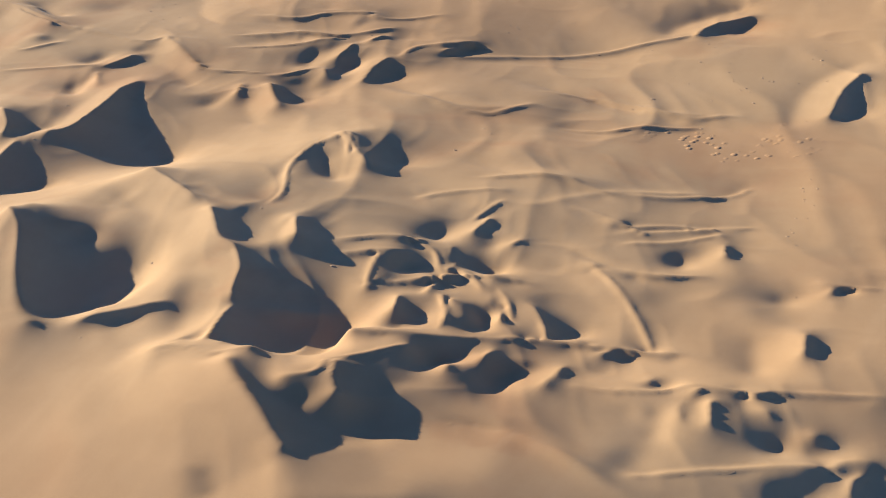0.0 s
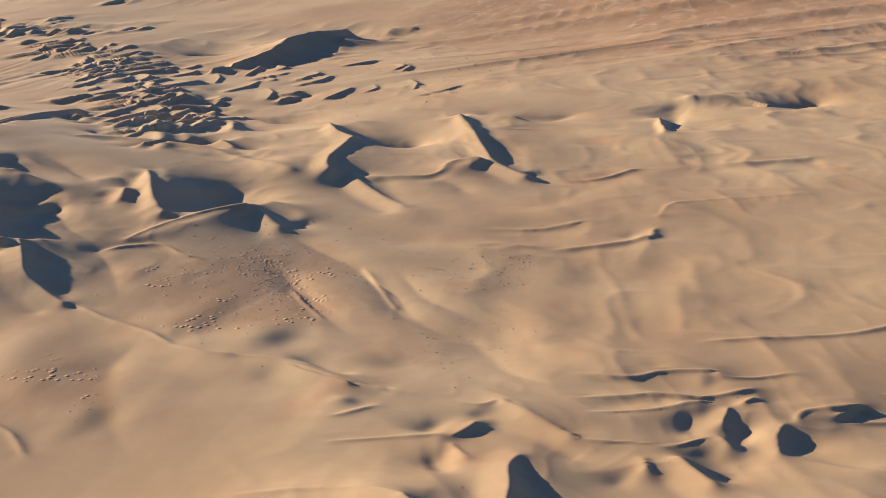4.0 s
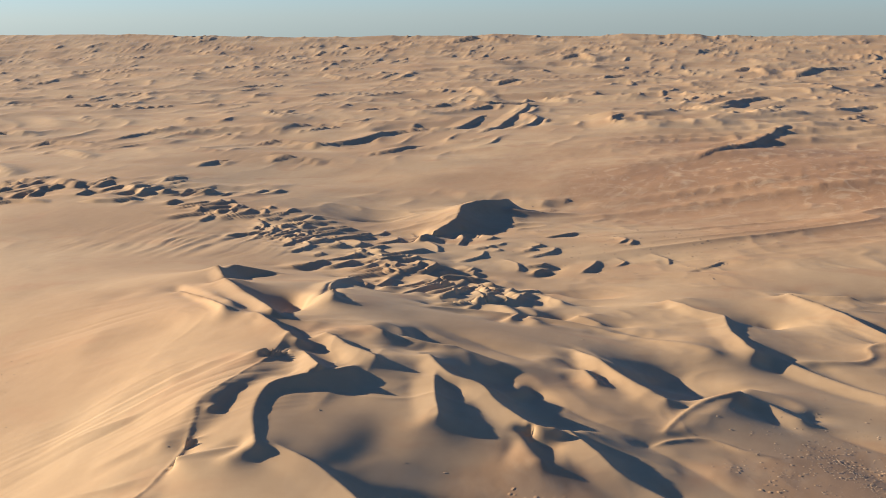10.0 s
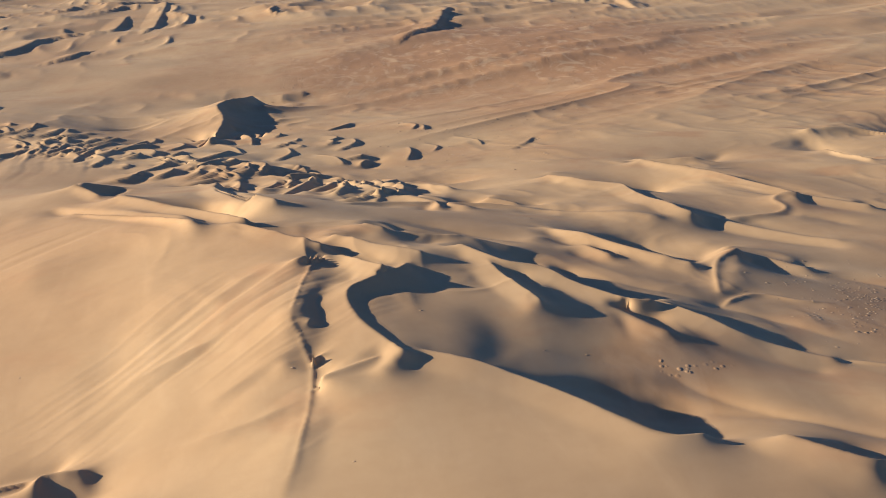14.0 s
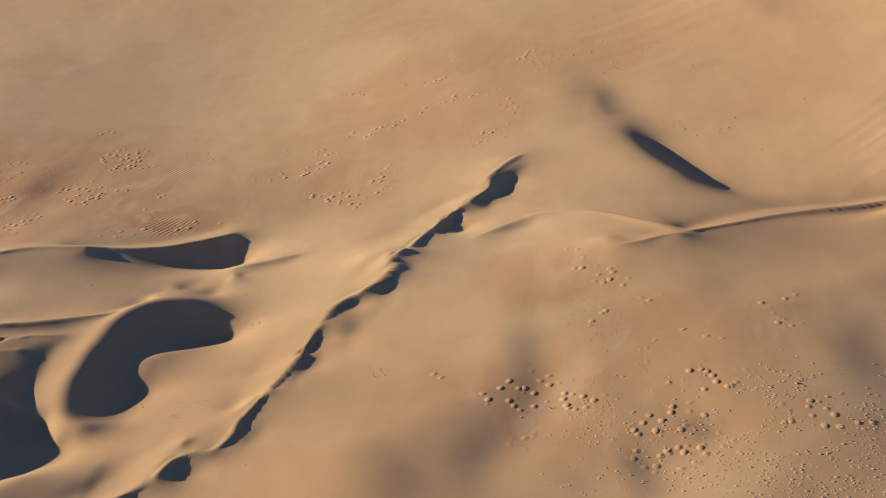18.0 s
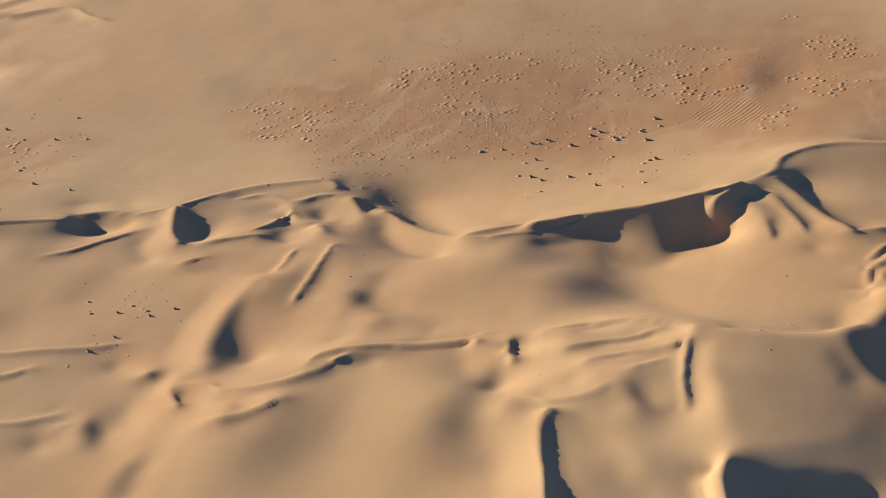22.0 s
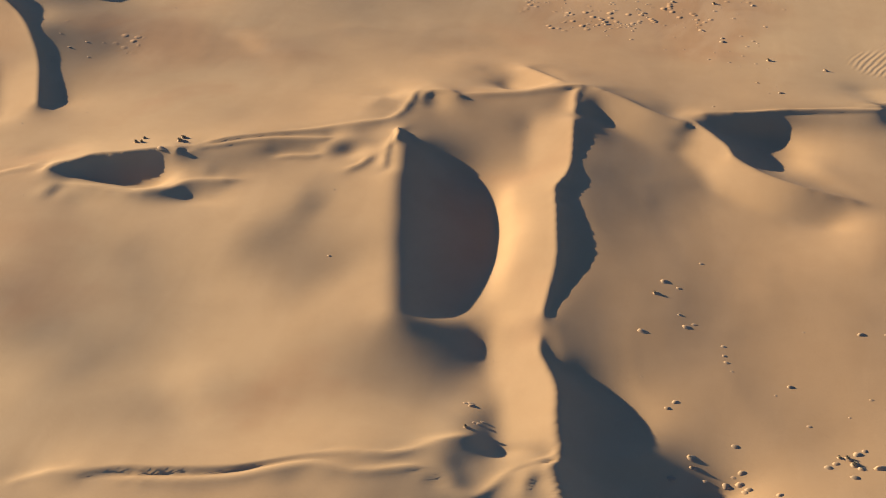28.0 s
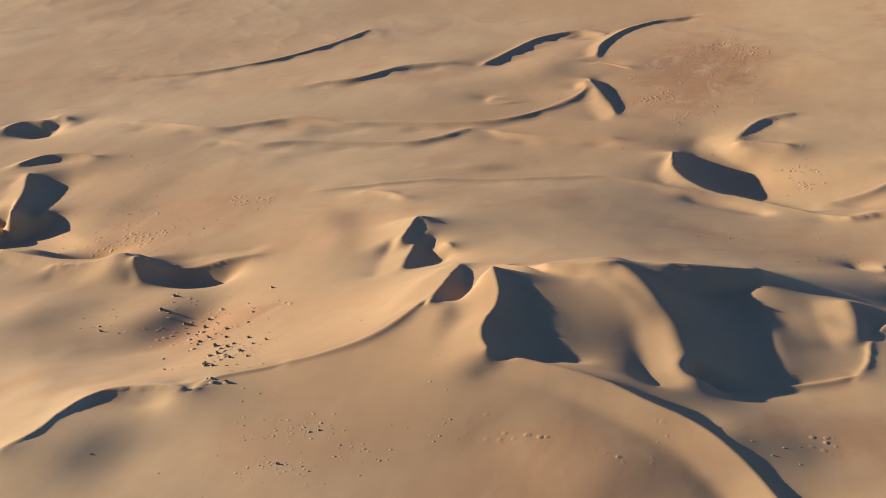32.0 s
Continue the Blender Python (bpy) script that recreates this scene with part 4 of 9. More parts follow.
ridge([(-921.3, 214.0, -4.9), (-919.4, 219.1, -4.8), (-913.3, 221.9, -4.4), (-902.2, 224.7, -3.7), (-891.1, 227.4, -3.1)], 0.56, 0.38, 2.4, 0.25)
lee([(-884.5, 222.7, -2.2), (-882.1, 220.4, -1.8)], [(-885.7, 231.2, -5.1), (-880.7, 225.2, -3.6)])
ridge([(-879.5, 228.9, -2.0), (-871.4, 232.5, -0.9), (-862.1, 233.4, 0.9), (-851.9, 231.3, 2.1), (-844.5, 229.6, 2.3), (-835.6, 229.6, 1.9)], 0.48, 0.38, 2.4, 0.25)
ridge([(-844.7, 230.1, 2.0), (-835.9, 230.7, 1.3), (-827.9, 233.8, 0.2), (-821.4, 238.6, -0.6)], 0.8, 0.3, 2.4, 0.25)
lee([(-816.7, 257.1, -3.0), (-817.3, 247.6, -2.0), (-821.0, 239.5, -1.1), (-824.9, 230.8, 2.0), (-819.6, 219.0, 0.4), (-811.6, 211.8, -0.2), (-805.2, 206.0, -1.6), (-800.4, 199.6, -3.2)], [(-815.3, 257.3, -3.5), (-807.8, 255.1, -5.7), (-799.3, 253.1, -8.3), (-792.8, 252.4, -10.3), (-787.5, 249.7, -11.8), (-785.2, 243.5, -12.0), (-785.4, 235.6, -12.0), (-789.3, 224.0, -7.4), (-792.7, 213.8, -6.6), (-797.5, 200.0, -5.8)], 0.8)
lee([(-778.1, 306.3, -9.0), (-783.7, 306.1, -9.0), (-789.5, 301.5, -9.1), (-793.2, 291.1, -9.2), (-793.5, 277.3, -9.1), (-792.7, 263.3, -8.9), (-788.3, 250.6, -8.8), (-782.9, 246.8, -8.8)], [(-776.0, 305.8, -10.0), (-770.5, 303.6, -13.0), (-765.6, 300.0, -15.5), (-766.1, 296.4, -16.3), (-780.5, 285.4, -13.1), (-780.8, 276.9, -13.0), (-776.4, 269.3, -14.2), (-773.8, 254.1, -11.5)], 0.6)
lee([(-814.2, 341.6, -11.3), (-807.1, 342.4, -12.1), (-796.0, 346.0, -13.1), (-786.6, 352.2, -13.8), (-779.6, 357.1, -14.0)], [(-809.3, 338.7, -13.0), (-800.5, 338.2, -14.6), (-792.1, 340.0, -16.6), (-782.3, 341.8, -18.1), (-774.8, 345.1, -18.8), (-774.8, 349.4, -17.6)])
lee([(-895.9, 288.7, -11.0), (-885.7, 292.2, -9.9), (-867.8, 297.9, -8.5), (-855.5, 303.8, -7.7), (-849.8, 308.4, -7.4)], [(-890.3, 281.8, -13.6), (-875.5, 287.5, -14.1), (-869.3, 281.7, -14.1), (-863.6, 281.4, -14.5), (-861.9, 288.4, -15.5), (-852.1, 292.4, -15.2), (-850.4, 296.9, -12.6)], 0.2, 1.5)
lee([(-855.2, 297.9, -8.7), (-854.6, 300.6, -8.3), (-850.3, 307.7, -7.9)], [(-851.1, 296.1, -10.2), (-849.9, 295.3, -10.7), (-848.6, 304.2, -9.1)])
lee([(-842.7, 316.3, -9.2), (-836.5, 305.7, -8.9), (-830.1, 295.8, -8.5), (-824.4, 288.2, -8.3)], [(-842.2, 320.1, -10.5), (-834.3, 314.1, -11.6), (-826.5, 303.8, -10.2), (-819.1, 294.1, -10.1)])
ridge([(-909.4, 282.7, -12.4), (-903.7, 286.3, -12.2), (-896.8, 290.6, -12.0)], 0.47, 0.3, 2.4, 0.25)
ridge([(-850.0, 309.0, -8.2), (-843.7, 317.2, -8.6), (-841.8, 326.9, -9.0), (-836.0, 333.3, -9.3), (-828.1, 337.4, -9.8), (-813.9, 339.5, -10.4)], 0.49, 0.3, 2.4, 0.25)
ridge([(-840.7, 285.4, -10.1), (-844.6, 295.9, -9.9), (-848.9, 305.2, -9.6)], 0.71, 0.38, 2.4, 0.25)
ridge([(-833.3, 287.5, -9.3), (-839.7, 299.3, -9.3), (-844.3, 309.1, -9.2)], 0.72, 0.38, 2.4, 0.25)
ridge([(-824.5, 288.9, -8.9), (-818.6, 291.4, -9.4), (-812.4, 293.1, -9.9), (-800.3, 297.3, -10.1), (-793.1, 300.1, -10.1)], 0.52, 0.3, 2.4, 0.25)
lee([(-786.3, 321.8, -12.8), (-784.0, 318.6, -12.5)], [(-784.0, 326.2, -13.7), (-781.6, 323.0, -14.2)])
lee([(-789.4, 314.0, -12.2), (-786.5, 309.7, -10.3)], [(-787.9, 318.6, -13.0), (-785.3, 310.3, -10.6)])
lee([(-772.3, 328.1, -12.7), (-770.8, 324.9, -12.2)], [(-770.4, 333.7, -14.7), (-768.3, 331.0, -14.4)])
ridge([(-820.7, 260.5, -6.1), (-820.2, 271.8, -7.2), (-814.4, 276.8, -8.1)], 0.4, 0.38, 2.4, 0.25)
ridge([(-821.4, 274.9, -8.2), (-818.0, 282.4, -8.7), (-813.8, 286.6, -9.2)], 0.41, 0.38, 2.4, 0.25)
ridge([(-773.8, 330.7, -12.9), (-764.8, 335.0, -12.4), (-756.0, 338.8, -11.8)], 0.5, 0.3, 2.4, 0.25)
ridge([(-787.6, 199.1, -9.9), (-782.0, 210.0, -9.3), (-776.6, 213.0, -8.6), (-771.1, 215.8, -7.8), (-764.5, 223.0, -7.2), (-760.0, 231.8, -6.9), (-753.0, 234.5, -6.9), (-750.6, 239.4, -6.9), (-750.0, 248.9, -7.3), (-747.9, 261.4, -8.1), (-745.2, 275.5, -9.0), (-742.9, 291.5, -9.1), (-740.3, 301.1, -8.1), (-733.4, 309.1, -6.7), (-729.6, 318.7, -5.8), (-729.5, 326.5, -5.9), (-723.6, 341.7, -6.8), (-718.5, 355.7, -7.3), (-715.1, 362.7, -7.1), (-710.3, 371.4, -6.4), (-710.2, 378.9, -5.8), (-701.5, 393.5, -5.6)], 0.92, 0.45, 2.4, 0.25)
lee([(-784.4, 198.5, -8.9), (-781.7, 209.3, -8.8), (-776.6, 212.9, -8.5), (-772.0, 215.4, -8.1)], [(-781.9, 200.0, -9.5), (-779.2, 204.2, -10.0), (-775.9, 210.6, -9.7), (-771.7, 214.8, -8.6)])
lee([(-771.6, 213.8, -7.6), (-767.7, 218.9, -7.3), (-763.4, 223.9, -7.0)], [(-769.8, 211.0, -8.8), (-766.0, 212.1, -9.4), (-763.7, 215.5, -9.3), (-762.9, 223.1, -7.4)])
lee([(-761.1, 226.8, -6.4), (-759.5, 231.8, -6.4), (-756.1, 233.6, -6.5), (-752.9, 234.2, -6.7)], [(-759.0, 224.7, -7.5), (-755.6, 226.3, -8.1), (-754.1, 229.3, -8.2), (-752.5, 233.4, -7.4)])
lee([(-759.3, 236.1, -6.8), (-758.8, 239.1, -6.9)], [(-757.7, 236.3, -7.3), (-757.3, 239.9, -7.5)])
ridge([(-752.9, 234.2, -6.9), (-750.6, 239.4, -6.9), (-749.9, 248.6, -7.1), (-747.7, 260.0, -7.4)], 0.72, 0.45, 2.4, 0.25)
lee([(-747.8, 260.9, -7.8), (-746.4, 267.1, -8.3), (-745.2, 275.4, -8.9)], [(-745.8, 263.1, -8.5), (-744.8, 268.6, -8.9), (-744.7, 273.9, -9.0)])
lee([(-746.2, 278.6, -9.6), (-744.0, 285.7, -9.5), (-742.8, 292.7, -9.4)], [(-743.9, 280.2, -10.1), (-742.0, 284.8, -10.2), (-742.1, 292.1, -9.7)])
ridge([(-742.7, 292.1, -9.0), (-740.3, 301.4, -8.3), (-734.6, 308.9, -7.5)], 0.79, 0.45, 2.4, 0.25)
lee([(-734.4, 306.4, -6.3), (-730.9, 310.9, -5.8), (-729.5, 317.5, -5.2)], [(-731.4, 302.9, -7.9), (-728.5, 306.5, -7.8), (-728.6, 315.0, -5.9)])
lee([(-729.6, 317.8, -4.8), (-729.4, 323.8, -4.8), (-726.9, 326.0, -4.7)], [(-727.5, 316.8, -5.6), (-724.9, 319.7, -6.2), (-724.0, 325.3, -5.6)])
ridge([(-726.9, 327.7, -5.4), (-724.7, 337.2, -6.2), (-722.9, 342.9, -6.9)], 0.79, 0.45, 2.4, 0.25)
lee([(-722.9, 344.3, -7.5), (-721.2, 352.8, -7.7), (-717.8, 357.9, -7.8)], [(-720.7, 343.7, -8.3), (-715.0, 347.2, -9.7), (-716.6, 354.5, -8.7)])
lee([(-717.2, 360.4, -7.6), (-713.7, 363.9, -7.0)], [(-712.7, 360.9, -8.6), (-708.9, 362.0, -9.0)])
lee([(-715.1, 362.0, -6.8), (-710.2, 370.2, -6.3), (-710.2, 378.5, -5.8)], [(-711.4, 363.6, -7.4), (-704.8, 368.7, -8.1), (-703.4, 374.4, -8.1), (-705.7, 384.5, -8.3)])
ridge([(-710.2, 377.9, -5.6), (-706.1, 386.7, -5.5), (-701.5, 393.2, -5.4)], 0.58, 0.3, 2.4, 0.25)
lee([(-659.9, 322.7, 0.6), (-646.4, 332.8, -1.0), (-632.0, 342.4, -2.6), (-617.4, 346.6, -2.7), (-602.5, 350.6, -1.9)], [(-657.2, 322.7, -0.1), (-646.4, 331.2, -1.3), (-632.1, 339.9, -3.1), (-617.6, 344.2, -4.2), (-603.1, 347.0, -4.2)])
lee([(-604.2, 340.6, -0.3), (-603.1, 345.5, -0.0), (-598.0, 346.2, 0.5), (-593.0, 346.3, 0.9)], [(-603.9, 332.6, -3.1), (-599.1, 330.6, -4.1), (-593.0, 332.7, -3.9), (-589.5, 337.7, -2.3), (-589.7, 344.9, -1.4)], 0, 1.4)
ridge([(-710.7, 336.7, -6.2), (-700.6, 346.3, -5.9), (-693.5, 349.0, -4.8), (-681.2, 345.4, -2.9), (-668.8, 333.8, -0.7), (-659.9, 323.4, 0.7)], 0.4, 0.22, 2.4, 0.25)
ridge([(-678.4, 322.5, -0.1), (-673.1, 316.7, 0.3), (-665.2, 320.1, 1.0), (-659.8, 320.9, 1.4)], 0.37, 0.3, 2.4, 0.25)
lee([(-850.7, 227.9, 3.4), (-843.7, 227.1, 3.3), (-834.9, 227.6, 2.7), (-825.8, 229.9, 2.0)], [(-840.7, 194.5, 2.2), (-831.4, 196.7, 1.5), (-823.2, 202.4, 0.6), (-819.8, 215.8, 0.5)], 1, 0)
lee([(-840.3, 193.5, 2.2), (-831.3, 196.3, 1.5), (-823.1, 202.0, 0.6), (-819.6, 214.9, 0.5)], [(-831.5, 190.9, 0.2), (-823.0, 188.8, -1.4), (-816.6, 186.3, -2.5), (-803.2, 197.1, -2.7)], 1, 0)
lee([(-797.4, 199.6, -5.8), (-792.6, 213.0, -6.6), (-789.1, 223.1, -7.4), (-785.6, 227.0, -8.4)], [(-790.8, 192.4, -7.4), (-786.1, 203.4, -8.0), (-779.8, 213.6, -8.5), (-776.1, 224.0, -8.8)], 1, 0)
lee([(-1108.1, 239.3, -1.6), (-1103.9, 222.2, -1.9), (-1099.4, 203.7, -2.0), (-1096.1, 190.2, -2.0), (-1092.9, 179.6, -1.8)], [(-1106.5, 238.0, -2.1), (-1102.3, 237.1, -3.3), (-1096.1, 234.9, -5.2), (-1090.9, 231.9, -6.7), (-1086.7, 226.5, -7.6), (-1083.5, 220.5, -8.3), (-1081.3, 211.4, -8.3), (-1080.7, 201.9, -7.9), (-1080.7, 193.7, -7.2), (-1081.9, 189.2, -6.5), (-1085.1, 184.1, -4.9), (-1091.1, 179.5, -2.4)], 1)
lee([(-1075.2, 253.6, -4.2), (-1072.9, 238.6, -3.9), (-1072.6, 231.4, -3.5), (-1073.6, 224.5, -3.2), (-1071.7, 211.5, -3.3), (-1070.0, 201.9, -3.9), (-1069.7, 191.1, -4.6), (-1069.5, 186.8, -4.9)], [(-1074.2, 253.1, -4.5), (-1071.3, 247.6, -5.1), (-1070.7, 236.7, -4.5), (-1069.1, 230.9, -4.6), (-1069.3, 224.5, -4.5), (-1066.2, 213.5, -5.1), (-1064.7, 206.2, -5.5), (-1065.6, 198.1, -5.4), (-1067.6, 189.7, -5.3)])
lee([(-1069.1, 183.1, -5.6), (-1068.4, 178.8, -5.6), (-1066.4, 174.6, -5.4), (-1064.0, 169.0, -5.0), (-1062.7, 162.1, -4.6), (-1061.1, 155.2, -4.3), (-1061.3, 153.0, -4.1), (-1061.8, 150.8, -3.7), (-1060.5, 148.0, -3.6), (-1059.0, 143.8, -3.6)], [(-1067.8, 182.9, -6.0), (-1064.2, 178.4, -6.9), (-1059.5, 177.6, -8.4), (-1054.6, 175.3, -9.7), (-1051.0, 171.8, -10.1), (-1049.4, 167.8, -9.8), (-1049.7, 163.6, -9.1), (-1051.9, 160.2, -7.9), (-1047.5, 159.3, -9.3), (-1036.4, 158.9, -12.9)])
lee([(-1170.2, 210.0, -2.7), (-1170.2, 211.3, -2.6), (-1166.2, 213.4, -2.3), (-1162.8, 216.4, -2.0), (-1157.4, 217.8, -1.7), (-1149.1, 220.5, -1.5), (-1147.0, 220.0, -1.3)], [(-1168.5, 207.5, -3.8), (-1165.8, 208.2, -4.4), (-1160.4, 210.1, -5.3), (-1152.8, 211.1, -6.3), (-1149.8, 212.2, -6.3), (-1146.9, 213.3, -5.6), (-1147.7, 215.3, -4.4), (-1147.8, 216.8, -3.4), (-1146.0, 218.3, -2.6)])
lee([(-1120.1, 228.6, -2.7), (-1119.5, 232.3, -2.6), (-1115.9, 233.9, -2.5), (-1113.9, 233.0, -2.4)], [(-1118.4, 226.6, -3.6), (-1116.6, 226.2, -4.3), (-1114.9, 228.3, -4.3), (-1113.3, 230.5, -4.1), (-1113.2, 232.6, -3.0)], 0.5)
lee([(-1107.0, 251.6, -3.3), (-1106.6, 256.4, -3.2), (-1102.7, 257.7, -3.0), (-1099.4, 256.8, -3.0)], [(-1105.9, 251.3, -3.7), (-1103.5, 253.6, -4.3), (-1101.0, 255.8, -3.9), (-1099.0, 256.7, -3.2)])
lee([(-1073.2, 268.5, -4.9), (-1066.9, 265.9, -5.3), (-1060.5, 262.0, -5.8), (-1055.6, 260.3, -6.4), (-1052.2, 259.1, -6.7)], [(-1072.3, 270.7, -5.7), (-1067.5, 271.5, -6.8), (-1061.2, 268.7, -7.3), (-1054.9, 266.7, -8.3), (-1052.2, 264.3, -8.2)])
lee([(-1051.3, 261.9, -7.1), (-1048.5, 258.4, -7.2), (-1043.5, 252.0, -7.2), (-1042.2, 248.7, -7.2), (-1036.4, 243.9, -7.3), (-1028.8, 240.6, -7.8), (-1018.2, 239.3, -9.3)], [(-1050.1, 268.0, -9.2), (-1044.3, 266.7, -10.0), (-1037.1, 267.8, -12.2), (-1031.1, 262.3, -12.7), (-1025.6, 252.7, -10.4), (-1017.6, 240.7, -9.8)])
lee([(-1090.2, 280.7, -7.3), (-1084.1, 275.3, -6.2), (-1078.8, 269.1, -5.1)], [(-1089.3, 283.3, -8.2), (-1084.3, 280.0, -7.8), (-1078.2, 271.0, -5.5)])
ridge([(-1179.3, 208.2, -3.8), (-1173.9, 211.8, -3.3), (-1170.9, 211.8, -3.0)], 0.56, 0.3, 2.4, 0.25)
ridge([(-1147.2, 221.0, -1.6), (-1139.9, 226.9, -1.9), (-1133.0, 230.7, -2.3), (-1124.1, 235.8, -2.5), (-1116.1, 240.4, -2.5), (-1110.2, 244.9, -2.7), (-1108.6, 257.1, -3.1)], 0.48, 0.22, 2.4, 0.25)
ridge([(-1146.4, 219.1, -2.0), (-1143.0, 222.7, -2.0), (-1134.4, 228.0, -2.2), (-1122.9, 232.1, -2.6), (-1118.9, 234.0, -2.8)], 0.4, 0.3, 2.4, 0.25)
ridge([(-1166.5, 206.6, -3.4), (-1158.4, 206.7, -3.4), (-1150.1, 206.0, -3.4), (-1144.5, 208.8, -3.4), (-1141.4, 212.5, -3.4), (-1132.2, 215.2, -3.4)], 0.96, 0.3, 2.4, 0.25)
ridge([(-1100.2, 257.5, -3.5), (-1095.8, 259.3, -3.8), (-1087.9, 262.1, -4.2), (-1081.3, 265.6, -4.4), (-1075.6, 268.3, -4.5)], 0.4, 0.22, 2.4, 0.25)
ridge([(-1075.6, 268.0, -4.6), (-1076.2, 264.0, -4.6), (-1075.5, 255.4, -4.6)], 0.56, 0.3, 2.4, 0.25)
ridge([(-1137.8, 130.8, -4.2), (-1134.5, 133.0, -3.9), (-1130.7, 134.5, -3.3), (-1122.7, 136.5, -2.7), (-1106.8, 139.9, -2.0), (-1091.6, 145.6, -1.6), (-1083.7, 147.4, -1.9), (-1077.6, 152.7, -2.6), (-1074.5, 154.2, -3.0)], 0.8, 0.22, 2.4, 0.25)
ridge([(-1126.2, 134.3, -3.3), (-1117.9, 135.3, -2.9), (-1106.1, 138.0, -2.3), (-1100.1, 140.3, -1.8), (-1094.8, 142.2, -1.5), (-1090.6, 142.2, -1.5), (-1086.6, 142.8, -1.7), (-1080.6, 144.9, -2.0), (-1077.9, 143.8, -2.2)], 0.64, 0.3, 2.4, 0.25)
ridge([(-1077.8, 143.7, -2.6), (-1074.4, 142.8, -2.9), (-1071.1, 142.5, -3.3), (-1067.5, 148.4, -3.7), (-1064.0, 151.9, -4.1), (-1061.2, 154.6, -4.4)], 0.64, 0.38, 2.4, 0.25)
lee([(-1077.9, 149.1, -2.1), (-1076.9, 146.4, -2.2), (-1074.8, 144.6, -2.3)], [(-1076.0, 149.7, -2.8), (-1073.2, 148.2, -3.6), (-1071.1, 144.6, -3.7)], 0.6)
lee([(-1064.6, 148.6, -3.3), (-1064.7, 146.8, -3.4), (-1064.7, 144.6, -3.4)], [(-1063.5, 148.9, -3.7), (-1062.8, 147.3, -4.0), (-1063.6, 145.2, -3.7)], 0.3)
ridge([(-1012.2, 281.5, -11.0), (-1031.9, 273.7, -9.5), (-1045.7, 268.2, -8.0), (-1050.2, 265.7, -7.4)], 0.41, 0.3, 2.4, 0.25)
ridge([(-1107.0, 241.7, -2.6), (-1108.0, 236.6, -2.4), (-1108.0, 230.5, -2.4), (-1106.4, 222.8, -2.5)], 0.56, 0.38, 2.4, 0.25)
ridge([(-1129.5, 223.7, -3.3), (-1123.4, 226.0, -3.3), (-1119.2, 227.5, -3.3)], 0.32, 0.3, 2.4, 0.25)
ridge([(-1110.4, 228.6, -2.6), (-1111.6, 225.2, -2.7), (-1114.1, 222.1, -2.8)], 0.4, 0.38, 2.4, 0.25)
lee([(-1404.1, 410.1, -12.3), (-1392.9, 412.8, -12.4), (-1384.3, 416.3, -12.6), (-1374.9, 418.5, -12.6), (-1362.9, 419.6, -12.6)], [(-1399.3, 400.6, -15.9), (-1388.0, 402.5, -16.4), (-1376.8, 404.5, -17.1), (-1371.8, 410.8, -17.6), (-1367.5, 415.5, -15.0), (-1363.0, 419.0, -13.0)])
lee([(-1343.6, 487.7, -12.2), (-1333.8, 480.9, -11.1), (-1323.3, 470.3, -9.9)], [(-1340.9, 484.4, -12.3), (-1329.8, 472.8, -11.5), (-1322.1, 469.1, -10.6)])
lee([(-1310.0, 415.9, -6.3), (-1309.4, 425.5, -5.4), (-1308.6, 432.1, -4.5), (-1306.5, 432.1, -4.0)], [(-1307.4, 416.5, -7.0), (-1303.7, 420.0, -7.6), (-1304.9, 428.5, -6.3), (-1304.9, 431.9, -4.7)])
lee([(-1304.7, 394.0, -9.2), (-1305.3, 406.3, -8.8), (-1305.3, 414.2, -8.3)], [(-1299.8, 396.8, -10.6), (-1294.8, 404.0, -12.0), (-1292.3, 410.8, -12.4)])
lee([(-1294.9, 413.6, -8.0), (-1292.2, 411.2, -8.1)], [(-1291.1, 409.7, -8.9), (-1289.3, 410.7, -9.2)])
lee([(-1277.9, 325.2, 6.6), (-1278.7, 349.7, 3.2), (-1280.4, 374.0, -1.3)], [(-1274.2, 327.7, 5.0), (-1270.7, 335.6, 2.6), (-1270.6, 344.6, 1.2), (-1276.3, 364.6, -1.3)], 0.2)
lee([(-1264.1, 344.0, 8.9), (-1260.0, 330.1, 8.7), (-1258.8, 318.4, 8.1), (-1259.9, 308.7, 7.6), (-1258.7, 300.6, 7.2), (-1255.6, 293.8, 6.9)], [(-1262.9, 343.4, 8.5), (-1258.5, 343.5, 7.0), (-1251.8, 334.7, 5.7), (-1247.2, 321.5, 4.6), (-1242.3, 309.9, 2.6), (-1234.7, 298.8, -0.2)])
lee([(-1249.2, 292.6, 5.1), (-1236.7, 287.8, 4.3), (-1227.6, 283.7, 3.0), (-1218.3, 277.7, 1.4), (-1206.2, 268.8, -0.5), (-1198.5, 260.0, -2.2), (-1193.7, 253.1, -3.5), (-1189.4, 244.3, -4.2), (-1186.0, 236.4, -4.4)], [(-1240.0, 298.8, 1.6), (-1233.4, 295.1, 1.5), (-1224.1, 290.9, 0.4), (-1214.9, 285.6, -1.4), (-1205.4, 277.1, -3.1), (-1199.7, 266.7, -2.4), (-1192.0, 257.0, -4.2), (-1184.7, 246.9, -5.9), (-1181.1, 240.7, -6.5)])
lee([(-1266.7, 369.5, -0.1), (-1253.2, 358.3, 3.5), (-1238.8, 353.4, 6.1), (-1231.7, 353.7, 6.5)], [(-1258.1, 363.1, -0.1), (-1246.5, 351.2, 2.7), (-1237.7, 348.4, 4.4), (-1231.7, 350.2, 5.3)], 0.4)
